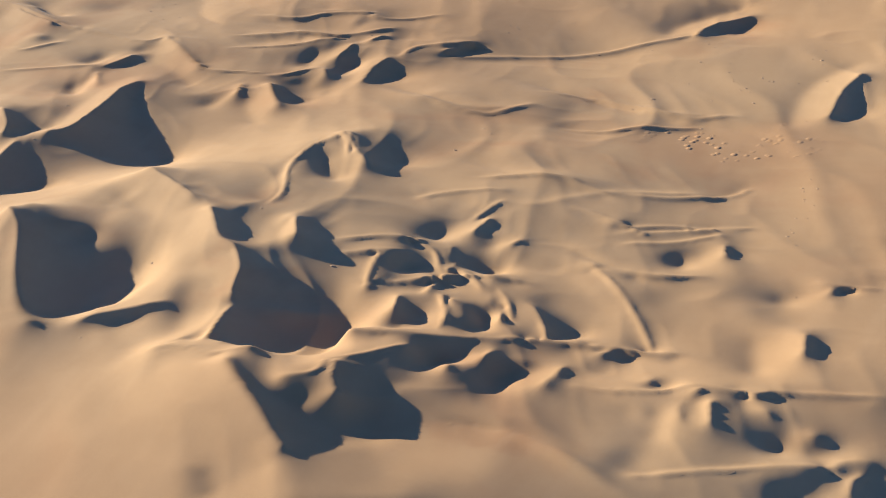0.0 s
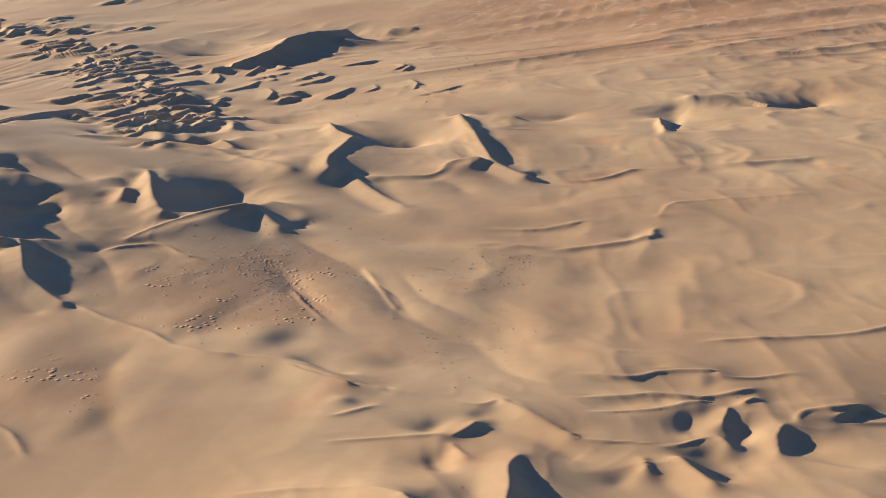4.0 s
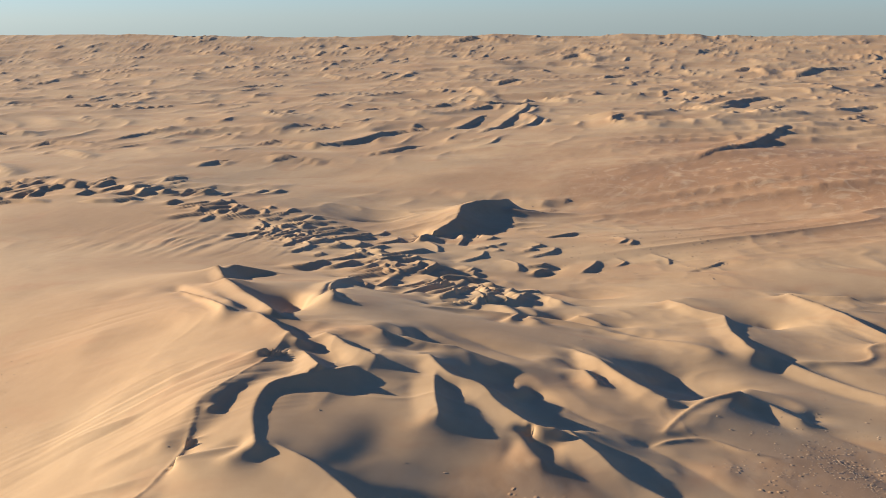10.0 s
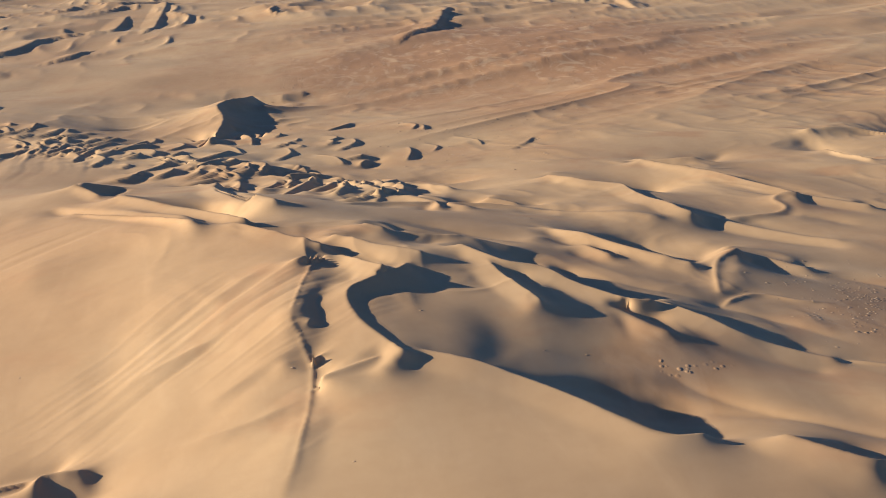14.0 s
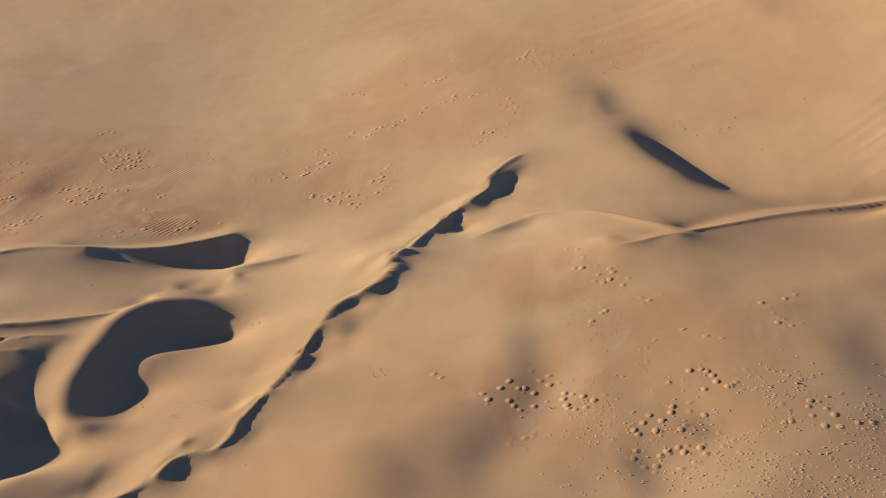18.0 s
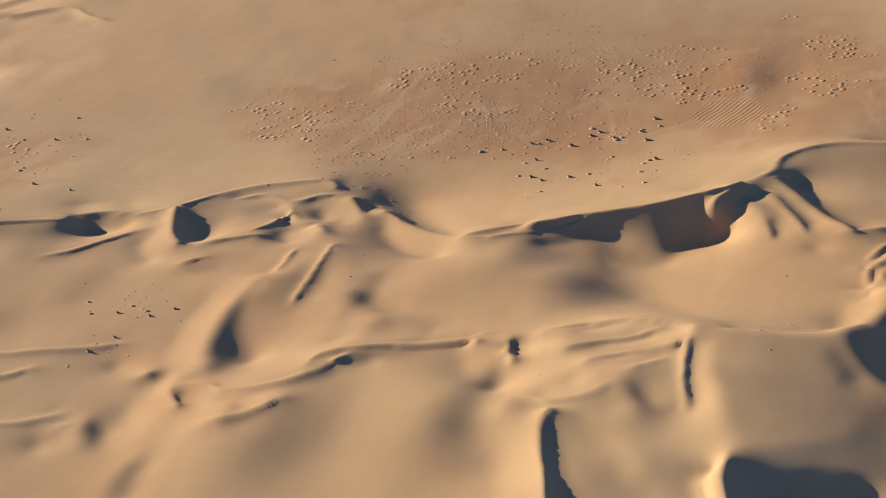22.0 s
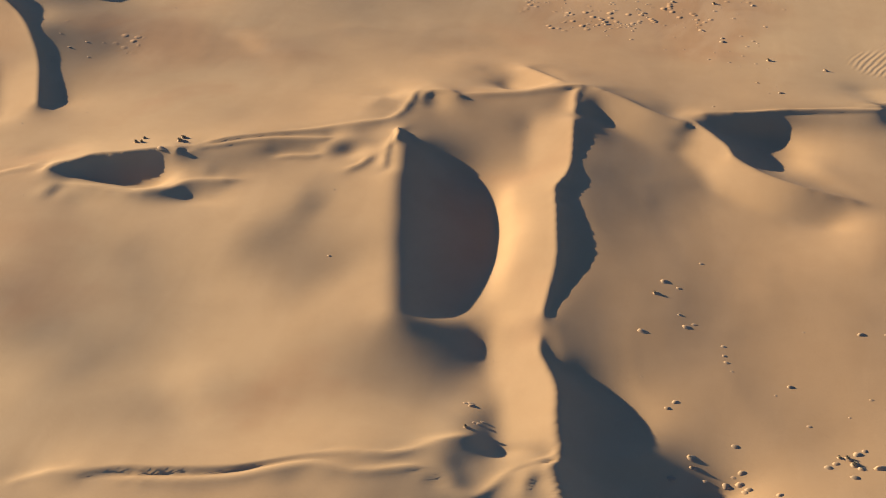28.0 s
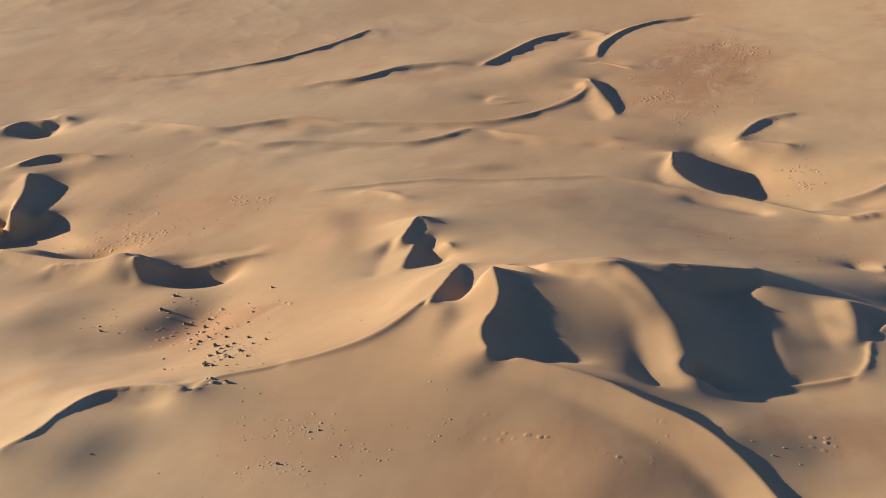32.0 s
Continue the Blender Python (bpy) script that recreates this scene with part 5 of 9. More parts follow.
lee([(-1232.0, 355.1, 6.0), (-1224.6, 342.7, 5.0), (-1219.4, 331.7, 3.4), (-1215.8, 321.5, 1.4), (-1212.7, 308.3, -0.5), (-1210.4, 297.8, -1.7), (-1208.1, 294.6, -2.1)], [(-1223.1, 353.8, 3.3), (-1210.9, 355.8, -1.0), (-1199.8, 367.6, -6.0), (-1196.5, 350.7, -5.5), (-1192.5, 331.7, -4.8), (-1189.9, 314.9, -6.7), (-1188.3, 305.1, -7.9), (-1194.8, 299.6, -6.2), (-1202.5, 296.9, -4.0)], 0.8)
lee([(-1220.2, 363.6, 1.2), (-1209.2, 365.0, -0.3), (-1199.8, 366.2, -2.1), (-1195.3, 367.7, -3.1)], [(-1218.3, 361.9, 0.2), (-1208.7, 361.3, -1.8), (-1199.3, 362.2, -3.9), (-1195.0, 365.5, -3.6)])
ridge([(-1324.5, 290.2, 3.1), (-1311.9, 295.3, 3.0), (-1299.1, 300.7, 3.7), (-1287.6, 309.9, 5.1), (-1279.0, 328.2, 6.2)], 0.62, 0.3, 2.4, 0.25)
ridge([(-1172.8, 307.8, -8.5), (-1169.5, 318.0, -8.5), (-1167.7, 332.6, -8.7), (-1161.2, 346.4, -9.1), (-1158.5, 352.0, -10.0), (-1149.5, 352.2, -11.3), (-1140.7, 348.7, -12.6), (-1132.1, 345.4, -13.5)], 0.83, 0.3, 2.4, 0.25)
lee([(-1148.4, 397.9, -18.5), (-1143.5, 376.0, -16.6), (-1136.1, 358.5, -14.9), (-1129.0, 351.4, -14.3)], [(-1141.8, 402.3, -21.2), (-1131.8, 397.7, -23.7), (-1124.8, 376.5, -19.4), (-1119.9, 357.7, -16.7)], 0.5)
lee([(-1132.0, 347.9, -14.6), (-1120.4, 350.0, -15.4), (-1107.4, 354.5, -16.3), (-1096.9, 357.6, -16.8)], [(-1126.2, 347.5, -15.9), (-1120.6, 345.1, -16.9), (-1111.9, 346.6, -19.1), (-1095.9, 350.8, -20.5)], 0.2)
lee([(-1233.0, 555.0, -21.0), (-1231.1, 530.3, -21.0), (-1223.4, 512.6, -21.8), (-1213.3, 502.0, -23.2), (-1201.1, 496.8, -24.5), (-1187.6, 486.2, -25.3)], [(-1224.0, 585.7, -25.8), (-1218.5, 570.7, -26.8), (-1209.8, 557.2, -28.9), (-1199.0, 541.7, -31.2), (-1189.2, 505.9, -28.5), (-1180.1, 490.2, -27.7)])
lee([(-1207.5, 569.0, -22.4), (-1196.6, 565.9, -22.6), (-1186.9, 561.1, -22.7)], [(-1203.5, 563.7, -23.8), (-1193.8, 559.7, -24.2), (-1186.3, 558.7, -23.7)])
lee([(-1168.5, 469.2, -23.1), (-1158.9, 471.9, -22.8), (-1148.3, 471.0, -22.6)], [(-1160.8, 469.8, -23.9), (-1153.0, 468.2, -24.7), (-1148.4, 467.9, -23.8)])
ridge([(-1178.9, 477.9, -24.2), (-1166.7, 470.9, -23.6), (-1157.1, 474.4, -23.0), (-1147.3, 472.1, -22.6), (-1128.1, 478.5, -22.0), (-1109.9, 465.8, -21.3), (-1098.1, 459.6, -20.8)], 1.08, 0.3, 2.7, 0.25)
ridge([(-1173.9, 495.5, -26.2), (-1157.8, 504.0, -25.2), (-1141.4, 522.8, -24.0), (-1126.8, 525.4, -23.3)], 1.19, 0.3, 2.975, 0.25)
lee([(-1127.1, 515.1, -22.3), (-1119.0, 513.0, -22.1), (-1112.1, 510.1, -21.9)], [(-1123.1, 512.4, -22.7), (-1117.1, 509.8, -22.8), (-1111.6, 509.0, -22.4)])
ridge([(-1151.3, 544.2, -23.7), (-1145.7, 535.0, -23.7), (-1139.4, 523.2, -23.6)], 1.43, 0.38, 3.575, 0.25)
ridge([(-1365.8, 497.4, -14.0), (-1341.0, 506.5, -15.2), (-1319.7, 513.0, -16.3), (-1296.6, 513.2, -17.5), (-1274.5, 516.5, -18.7), (-1256.6, 517.9, -19.8), (-1242.1, 512.2, -21.0), (-1225.4, 504.1, -22.2), (-1209.8, 499.2, -23.3), (-1179.0, 478.7, -24.5)], 0.43, 0.22, 2.4, 0.25)
lee([(-1286.5, 697.3, -21.6), (-1278.9, 672.8, -21.8), (-1269.4, 644.3, -22.0), (-1264.1, 624.9, -22.1)], [(-1281.6, 702.9, -23.8), (-1271.6, 679.8, -24.8), (-1263.1, 649.9, -24.7), (-1261.1, 627.7, -23.3)])
lee([(-1288.4, 749.0, -20.6), (-1290.1, 785.4, -21.6), (-1283.5, 826.3, -22.9), (-1266.9, 854.5, -23.7), (-1245.2, 863.6, -24.0)], [(-1285.9, 747.3, -21.8), (-1284.7, 782.3, -23.2), (-1278.3, 825.3, -24.4), (-1263.0, 851.5, -25.2), (-1246.4, 858.4, -26.2)])
lee([(-1285.6, 733.7, -20.5), (-1276.7, 726.4, -21.0), (-1265.7, 715.0, -21.5)], [(-1280.6, 728.0, -21.4), (-1272.4, 718.8, -22.1), (-1263.4, 713.2, -22.6)])
ridge([(-1442.1, 708.7, -17.1), (-1415.4, 715.9, -16.9), (-1397.0, 738.7, -16.8), (-1379.1, 744.9, -17.0), (-1366.5, 746.6, -17.3)], 1.96, 0.38, 4.9, 0.25)
ridge([(-1351.9, 740.4, -19.1), (-1342.8, 782.4, -21.2), (-1332.5, 827.7, -23.3), (-1311.4, 845.5, -24.2), (-1290.8, 828.5, -24.4)], 2.13, 0.38, 5.325, 0.25)
ridge([(-1586.6, 770.7, -18.0), (-1546.6, 764.8, -18.4), (-1517.7, 772.8, -18.9), (-1488.2, 797.5, -19.5), (-1467.4, 840.1, -20.5), (-1456.1, 885.1, -21.3)], 1.33, 0.3, 3.325, 0.25)
ridge([(-1516.5, 641.1, -16.0), (-1493.3, 632.6, -16.2), (-1458.9, 617.8, -16.5), (-1441.3, 624.5, -17.1), (-1424.0, 632.4, -17.6), (-1394.0, 622.8, -18.4), (-1374.2, 623.0, -19.5), (-1331.1, 619.4, -20.8), (-1306.7, 631.7, -21.6), (-1286.2, 666.2, -21.8), (-1286.8, 691.2, -21.7)], 1.44, 0.3, 3.6, 0.25)
ridge([(-1449.3, 597.4, -17.0), (-1424.6, 586.8, -17.2), (-1403.6, 589.5, -17.8), (-1375.6, 587.9, -18.9), (-1349.1, 589.0, -20.1), (-1328.3, 609.2, -20.9)], 1.33, 0.3, 3.325, 0.25)
ridge([(-1322.2, 606.6, -21.5), (-1297.5, 593.1, -21.6), (-1256.8, 581.6, -21.7)], 1.47, 0.38, 3.675, 0.25)
ridge([(-1209.2, 573.7, -22.5), (-1199.8, 602.6, -22.5), (-1183.2, 613.6, -22.5)], 1.43, 0.38, 3.575, 0.25)
ridge([(-1124.7, 604.0, -21.6), (-1117.0, 621.3, -20.9), (-1107.7, 666.1, -19.8), (-1090.5, 693.3, -19.0)], 0.68, 0.22, 2.4, 0.25)
lee([(-1135.5, 599.3, -21.8), (-1127.0, 607.0, -21.7), (-1119.8, 608.9, -21.6)], [(-1134.3, 596.4, -23.0), (-1127.1, 601.1, -23.4), (-1119.8, 607.1, -22.9)])
lee([(-1330.6, 664.8, -20.5), (-1324.0, 656.2, -20.7), (-1315.2, 655.1, -20.9)], [(-1325.8, 657.3, -21.0), (-1320.5, 653.3, -21.7), (-1313.7, 655.0, -21.7)])
lee([(-1159.8, 416.2, -21.0), (-1159.1, 410.5, -21.0)], [(-1157.2, 415.1, -21.8), (-1156.5, 408.8, -22.1)])
lee([(-1172.9, 354.0, -6.6), (-1171.3, 342.8, -6.8), (-1171.3, 332.0, -7.0)], [(-1169.1, 353.6, -7.9), (-1167.0, 344.7, -8.2), (-1168.0, 336.4, -7.9)], 0.8)
ridge([(-1210.2, 301.7, -5.5), (-1199.0, 300.0, -7.1), (-1186.0, 304.0, -8.3), (-1178.2, 307.2, -8.6), (-1171.7, 310.5, -8.6)], 0.56, 0.3, 2.4, 0.25)
lee([(-1359.8, 249.7, 2.0), (-1355.5, 257.6, 2.3), (-1354.6, 267.0, 2.6), (-1352.1, 276.7, 3.1), (-1347.0, 281.9, 3.6), (-1338.1, 282.3, 4.1), (-1327.7, 280.7, 4.3)], [(-1358.0, 251.5, 1.8), (-1353.2, 258.4, 1.6), (-1352.8, 264.6, 1.9), (-1345.0, 276.9, 1.5), (-1336.3, 277.1, 1.0), (-1329.8, 276.3, 2.6), (-1327.0, 278.6, 3.5)])
lee([(-1325.7, 280.8, 3.7), (-1324.3, 284.6, 3.7)], [(-1324.4, 279.1, 2.9), (-1322.0, 285.0, 2.9)])
lee([(-1438.6, 415.2, -13.0), (-1424.9, 414.3, -12.6), (-1407.1, 413.1, -12.3)], [(-1434.3, 406.0, -15.9), (-1417.3, 401.6, -16.7), (-1400.9, 402.4, -16.6)])
lee([(-1467.8, 431.3, -12.7), (-1439.2, 420.8, -12.5), (-1415.4, 416.9, -12.6), (-1400.3, 415.6, -13.0)], [(-1505.3, 492.3, -22.5), (-1480.7, 485.4, -22.5), (-1441.4, 453.9, -18.3), (-1400.9, 418.6, -13.5)])
lee([(-1516.0, 539.4, -13.1), (-1501.0, 507.4, -12.8), (-1490.2, 479.1, -12.5)], [(-1512.4, 550.0, -15.7), (-1493.4, 535.1, -19.3), (-1481.2, 486.5, -16.5)])
lee([(-1530.7, 555.5, -13.3), (-1523.6, 569.0, -13.5), (-1510.5, 571.8, -13.8), (-1496.5, 566.7, -14.1)], [(-1523.1, 556.5, -15.3), (-1514.1, 566.2, -16.7), (-1500.8, 563.4, -15.6), (-1494.2, 564.0, -15.3)])
lee([(-1584.7, 639.0, -15.5), (-1581.4, 650.8, -15.8), (-1568.5, 651.4, -16.0)], [(-1574.6, 631.0, -19.9), (-1562.4, 634.3, -22.4), (-1560.7, 646.7, -21.9)])
lee([(-1565.1, 657.8, -15.4), (-1556.2, 653.5, -15.4)], [(-1552.4, 648.4, -17.6), (-1545.7, 650.7, -19.2)])
ridge([(-1327.2, 279.0, 3.4), (-1325.0, 286.0, 3.3), (-1321.0, 290.8, 3.0), (-1308.3, 296.4, 2.7)], 0.29, 0.22, 2.4, 0.25)
lee([(-119.6, 160.1, 20.4), (-112.3, 153.2, 20.2), (-104.8, 147.2, 19.4), (-98.7, 142.2, 18.4)], [(-110.1, 161.7, 17.7), (-101.8, 161.4, 15.5), (-94.7, 159.2, 14.0), (-90.3, 154.5, 13.3)])
lee([(-70.4, 177.5, 11.8), (-69.8, 182.7, 10.7), (-69.7, 186.8, 9.7)], [(-66.9, 178.6, 10.4), (-65.6, 182.7, 9.2), (-67.8, 187.6, 9.0)])
lee([(-46.5, 175.6, 11.2), (-48.0, 179.2, 11.1), (-47.1, 181.3, 11.0)], [(-44.7, 175.4, 10.6), (-44.3, 178.7, 10.0), (-45.2, 181.2, 10.3)])
lee([(-41.9, 176.1, 11.3), (-43.5, 182.0, 11.2)], [(-39.9, 177.3, 10.5), (-41.3, 183.0, 10.4)])
lee([(-32.6, 203.3, 7.5), (-33.6, 211.5, 6.7)], [(-29.1, 206.4, 5.9), (-29.8, 212.9, 5.3)])
lee([(-54.2, 239.8, 3.4), (-55.3, 244.7, 3.1)], [(-51.2, 241.7, 2.1), (-52.7, 245.9, 2.1)])
lee([(-61.6, 269.3, 0.7), (-58.9, 273.8, 0.1)], [(-58.6, 269.6, -0.2), (-57.0, 279.4, -1.0)])
lee([(-47.5, 317.8, 0.0), (-46.7, 333.4, 0.1), (-42.9, 344.8, 0.3)], [(-41.9, 320.9, -1.6), (-38.9, 328.4, -2.4), (-41.4, 340.1, -0.7)])
ridge([(-82.0, 260.5, 3.5), (-70.3, 264.0, 2.4), (-61.6, 269.3, 1.0), (-56.5, 277.2, 0.1)], 0.25, 0.22, 2.4, 0.25)
ridge([(-78.4, 244.6, 4.0), (-68.9, 249.5, 3.3), (-60.0, 252.1, 2.4), (-50.3, 256.1, 1.8)], 0.24, 0.22, 2.4, 0.25)
ridge([(-75.4, 238.6, 4.4), (-65.9, 242.8, 3.6), (-57.0, 249.5, 2.9)], 0.24, 0.22, 2.4, 0.25)
ridge([(-67.4, 180.0, 10.7), (-59.8, 180.7, 10.5), (-52.7, 182.8, 10.5), (-47.8, 186.0, 10.4), (-40.6, 187.1, 9.9), (-30.3, 190.8, 8.8), (-17.7, 194.9, 7.9)], 0.32, 0.3, 2.4, 0.25)
ridge([(-49.6, 159.4, 11.8), (-43.6, 162.6, 11.1), (-36.0, 166.8, 10.1), (-24.4, 172.4, 9.4)], 0.24, 0.22, 2.4, 0.25)
ridge([(-35.0, 234.1, 3.7), (-29.7, 234.2, 3.5), (-22.9, 235.8, 3.3)], 0.24, 0.22, 2.4, 0.25)
lee([(-65.9, 193.7, 8.3), (-63.8, 196.8, 7.4)], [(-62.7, 193.4, 7.3), (-58.6, 196.6, 5.6)])
lee([(-55.4, 185.6, 9.8), (-54.0, 187.6, 9.5)], [(-53.3, 184.8, 9.0), (-51.3, 186.3, 8.6)])
lee([(-46.7, 183.2, 11.1), (-45.8, 185.4, 10.9)], [(-44.7, 182.7, 10.4), (-43.5, 184.3, 10.1)])
lee([(-37.8, 187.1, 9.9), (-35.4, 188.8, 9.8)], [(-34.0, 186.5, 8.8), (-29.9, 189.0, 7.9)])
lee([(-35.7, 183.7, 9.9), (-33.6, 182.2, 9.7)], [(-32.8, 180.3, 9.0), (-30.8, 181.8, 8.7)])
lee([(-27.5, 180.3, 9.0), (-25.8, 180.4, 8.8)], [(-23.7, 178.6, 7.8), (-20.4, 180.6, 7.0)])
lee([(-23.2, 172.8, 8.5), (-21.5, 175.6, 8.4), (-18.4, 177.4, 8.2)], [(-21.9, 172.6, 8.1), (-18.9, 175.0, 7.5), (-16.0, 177.1, 7.3)])
lee([(-19.0, 167.3, 8.4), (-19.2, 171.5, 8.3), (-17.9, 174.1, 8.1)], [(-16.3, 168.6, 7.5), (-14.5, 171.9, 6.9), (-14.9, 175.0, 7.0)])
lee([(-32.7, 230.0, 3.8), (-31.6, 232.5, 3.7)], [(-30.3, 231.1, 3.2), (-27.2, 234.9, 2.0)])
ridge([(-543.1, 296.1, 9.4), (-539.1, 320.0, 12.8), (-534.7, 353.5, 18.1), (-537.4, 373.8, 23.1), (-539.5, 390.2, 26.9), (-531.1, 444.2, 29.1)], 0.19, 0.19, 2.4, 0.25)
ridge([(-564.6, 208.5, 7.1), (-555.3, 228.6, 8.2), (-540.5, 256.7, 9.1)], 0.32, 0.22, 2.4, 0.25)
ridge([(-544.3, 284.9, 8.7), (-536.9, 280.5, 9.1), (-535.2, 259.6, 9.4)], 0.32, 0.3, 2.4, 0.25)
lee([(-98.5, 142.0, 18.0), (-93.8, 146.0, 16.2), (-88.9, 150.3, 14.4)], [(-93.4, 133.1, 17.8), (-84.9, 136.2, 17.0), (-77.6, 139.6, 16.0)], 1, 0)
lee([(-1202.2, 196.1, -3.9), (-1198.4, 197.6, -3.9), (-1195.6, 196.8, -3.9)], [(-1201.1, 193.3, -5.0), (-1196.8, 193.6, -5.1), (-1195.0, 195.4, -4.9)])
ridge([(-1195.6, 196.7, -4.1), (-1187.7, 201.0, -4.0), (-1179.3, 207.8, -3.7), (-1170.5, 211.5, -3.3)], 0.16, 0.22, 2.4, 0.25)
# end of the ridges


def slope(x, y, z, reach=8.0, hold=0.005):
    """The sand lies at about this height round here: open slopes between the crests."""
    a, r = np.meshgrid(np.linspace(0, 2 * math.pi, 18, endpoint=False), np.linspace(0.2, 1, 5) * reach)
    LINES.append(((x + r * np.cos(a)).ravel(), (y + r * np.sin(a)).ravel(), np.full(r.size, float(z)), np.full(r.size, hold)))
    OWNER.append((0, False))



# bands of small steep dunes: each a short bowed crest with its slip face down the wind
dice = random.Random(31)


def dune_band(path, wide, count, tall):
    line = curve([(x, y, 0) for x, y in path], 1.0)
    for _ in range(count):
        x, y, _z = line[dice.randrange(len(line))]
        x, y = x + dice.gauss(0, wide), y + dice.gauss(0, wide * 0.8)
        if math.hypot(x - (-572), y - 1029) < 75:
            continue
        half, bow, drop = dice.uniform(8, 25), dice.uniform(2, 9), tall * dice.uniform(0.45, 1.15)
        lean = dice.uniform(-0.5, 0.8)
        z = float(floor_of(np.array([x]), np.array([y]))[0]) + drop * dice.uniform(0.6, 1.0)
        ridge([(x - bow + lean * -half, y - half, z - 0.5 * drop), (x, y, z), (x - bow + lean * half, y + half, z - 0.4 * drop)], drop, 0.6, 6 * drop, 0.2)


dune_band([(-795, 1015), (-715, 945), (-645, 855), (-600, 790), (-560, 740), (-528, 690), (-505, 640)], 20, 125, 2.5)
dune_band([(-1090, 1130), (-1000, 1090), (-900, 1130), (-830, 1080)], 36, 60, 3.0)
dune_band([(-640, 1010), (-560, 900), (-480, 780)], 45, 36, 1.7)


def lookup(grid, x, y, cell, x0, y0):
    """Bilinear heights of a square grid at these places."""
    u, v = np.clip((x - x0) / cell, 0, grid.shape[1] - 1.01), np.clip((y - y0) / cell, 0, grid.shape[0] - 1.01)
    iu, iv = u.astype(int), v.astype(int)
    fu, fv = u - iu, v - iv
    return (grid[iv, iu] * (1 - fu) + grid[iv, iu + 1] * fu) * (1 - fv) + (grid[iv + 1, iu] * (1 - fu) + grid[iv + 1, iu + 1] * fu) * fv


def spread(a, n, axis):
    c = np.cumsum(np.pad(a, [(n + 1, n) if k == axis else (0, 0) for k in range(2)], mode="edge"), axis)
    return ((c[2 * n + 1:] - c[:-2 * n - 1]) if axis == 0 else (c[:, 2 * n + 1:] - c[:, :-2 * n - 1])) / (2 * n + 1)


def loosen(z, cell, rounds):
    """The wind smooths all the sand but the crests."""
    edge = np.zeros(z.shape)
    for p in SHARP:
        iu, iv = ((p[:, 0] - X0) / cell).round().astype(int), ((p[:, 1] - Y0) / cell).round().astype(int)
        ok = (iu >= 0) & (iv >= 0) & (iu < z.shape[1]) & (iv < z.shape[0])
        edge[iv[ok], iu[ok]] = 1
    n = max(1, int(round(1.2 / cell)))
    free = 0.22 * (1 - np.clip(3 * n * spread(spread(spread(spread(edge, n, 0), n, 1), n, 0), n, 1), 0, 1))
    for _ in range(rounds):
        p = np.pad(z, 1, mode="edge")
        z = z + free * (p[:-2, 1:-1] + p[2:, 1:-1] + p[1:-1, :-2] + p[1:-1, 2:] - 4 * z)
    return z


def settle(z, z_cell, cell, y1, rounds):
    """One round of the sheet of sand stretched between crests, toes and the broad swells, at this cell size."""
    gx, gy = np.meshgrid(np.arange(X0, X1, cell), np.arange(Y0, y1, cell))
    ny, nx = gx.shape
    floor = lookup(BROAD, gx, gy, 4, X0, Y0)
    num, den = np.zeros(ny * nx), np.zeros(ny * nx)
    for lx, ly, lz, lw in LINES:
        u, v = (lx - X0) / cell, (ly - Y0) / cell
        iu, iv = np.floor(u).astype(int), np.floor(v).astype(int)
        ok = (iu >= 0) & (iv >= 0) & (iu < nx - 1) & (iv < ny - 1)
        if not ok.any():
            continue
        iu, iv, u, v, zz, ww = iu[ok], iv[ok], u[ok], v[ok], lz[ok], lw[ok] * STEP / cell
        k0 = iv.min() * nx
        size = (iv.max() + 2) * nx - k0
        for du in (0, 1):
            for dv in (0, 1):
                w = np.abs(1 - du - (u - iu)) * np.abs(1 - dv - (v - iv)) * ww
                k = (iv + dv) * nx + iu + du - k0
                num[k0:k0 + size] += np.bincount(k, w * zz, size)
                den[k0:k0 + size] += np.bincount(k, w, size)
    pull = (80 * den).reshape(ny, nx)
    want = (80 * num).reshape(ny, nx)
    hold = (cell / 34.0) ** 2
    z = floor.copy() if z is None else lookup(z, gx, gy, z_cell, X0, Y0)
    scale = 0.9 / (4 + pull + hold)
    push = want + hold * floor
    for _ in range(rounds):
        p = np.pad(z, 1, mode="edge")
        z = 0.1 * z + scale * (p[:-2, 1:-1] + p[2:, 1:-1] + p[1:-1, :-2] + p[1:-1, 2:] + push)
    return z


# where a crest runs, the toes of other ridges give way to it
taken = np.zeros((int(Y1 - Y0) + 12, int(X1 - X0) + 12), int)
for (lx, ly, lz, lw), (who, top) in zip(LINES, OWNER):
    if top:
        for du in range(-3, 4):
            for dv in range(-3, 4):
                taken[np.clip((ly - Y0).astype(int) + dv, 0, taken.shape[0] - 1), np.clip((lx - X0).astype(int) + du, 0, taken.shape[1] - 1)] = who
for k, ((lx, ly, lz, lw), (who, top)) in enumerate(zip(LINES, OWNER)):
    if not top:
        other = taken[np.clip((ly - Y0).astype(int), 0, taken.shape[0] - 1), np.clip((lx - X0).astype(int), 0, taken.shape[1] - 1)]
        LINES[k] = (lx, ly, lz, np.where((other > 0) & (other != who), 0.0, lw))

bx, by = np.meshgrid(np.arange(X0, X1 + 8, 4.0), np.arange(Y0, Y1 + 8, 4.0))
BROAD = floor_of(bx, by)
film, last = None, None
for cell, rounds in ((16, 120), (8, 80), (4, 60), (2, 50), (1, 40)):
    film = settle(film, last, cell, Y1, rounds)
    last = cell
NEAR = 470.0
fine = loosen(settle(film, 1, 0.5, NEAR, 34), 0.5, 14)
film = loosen(film, 1, 5)

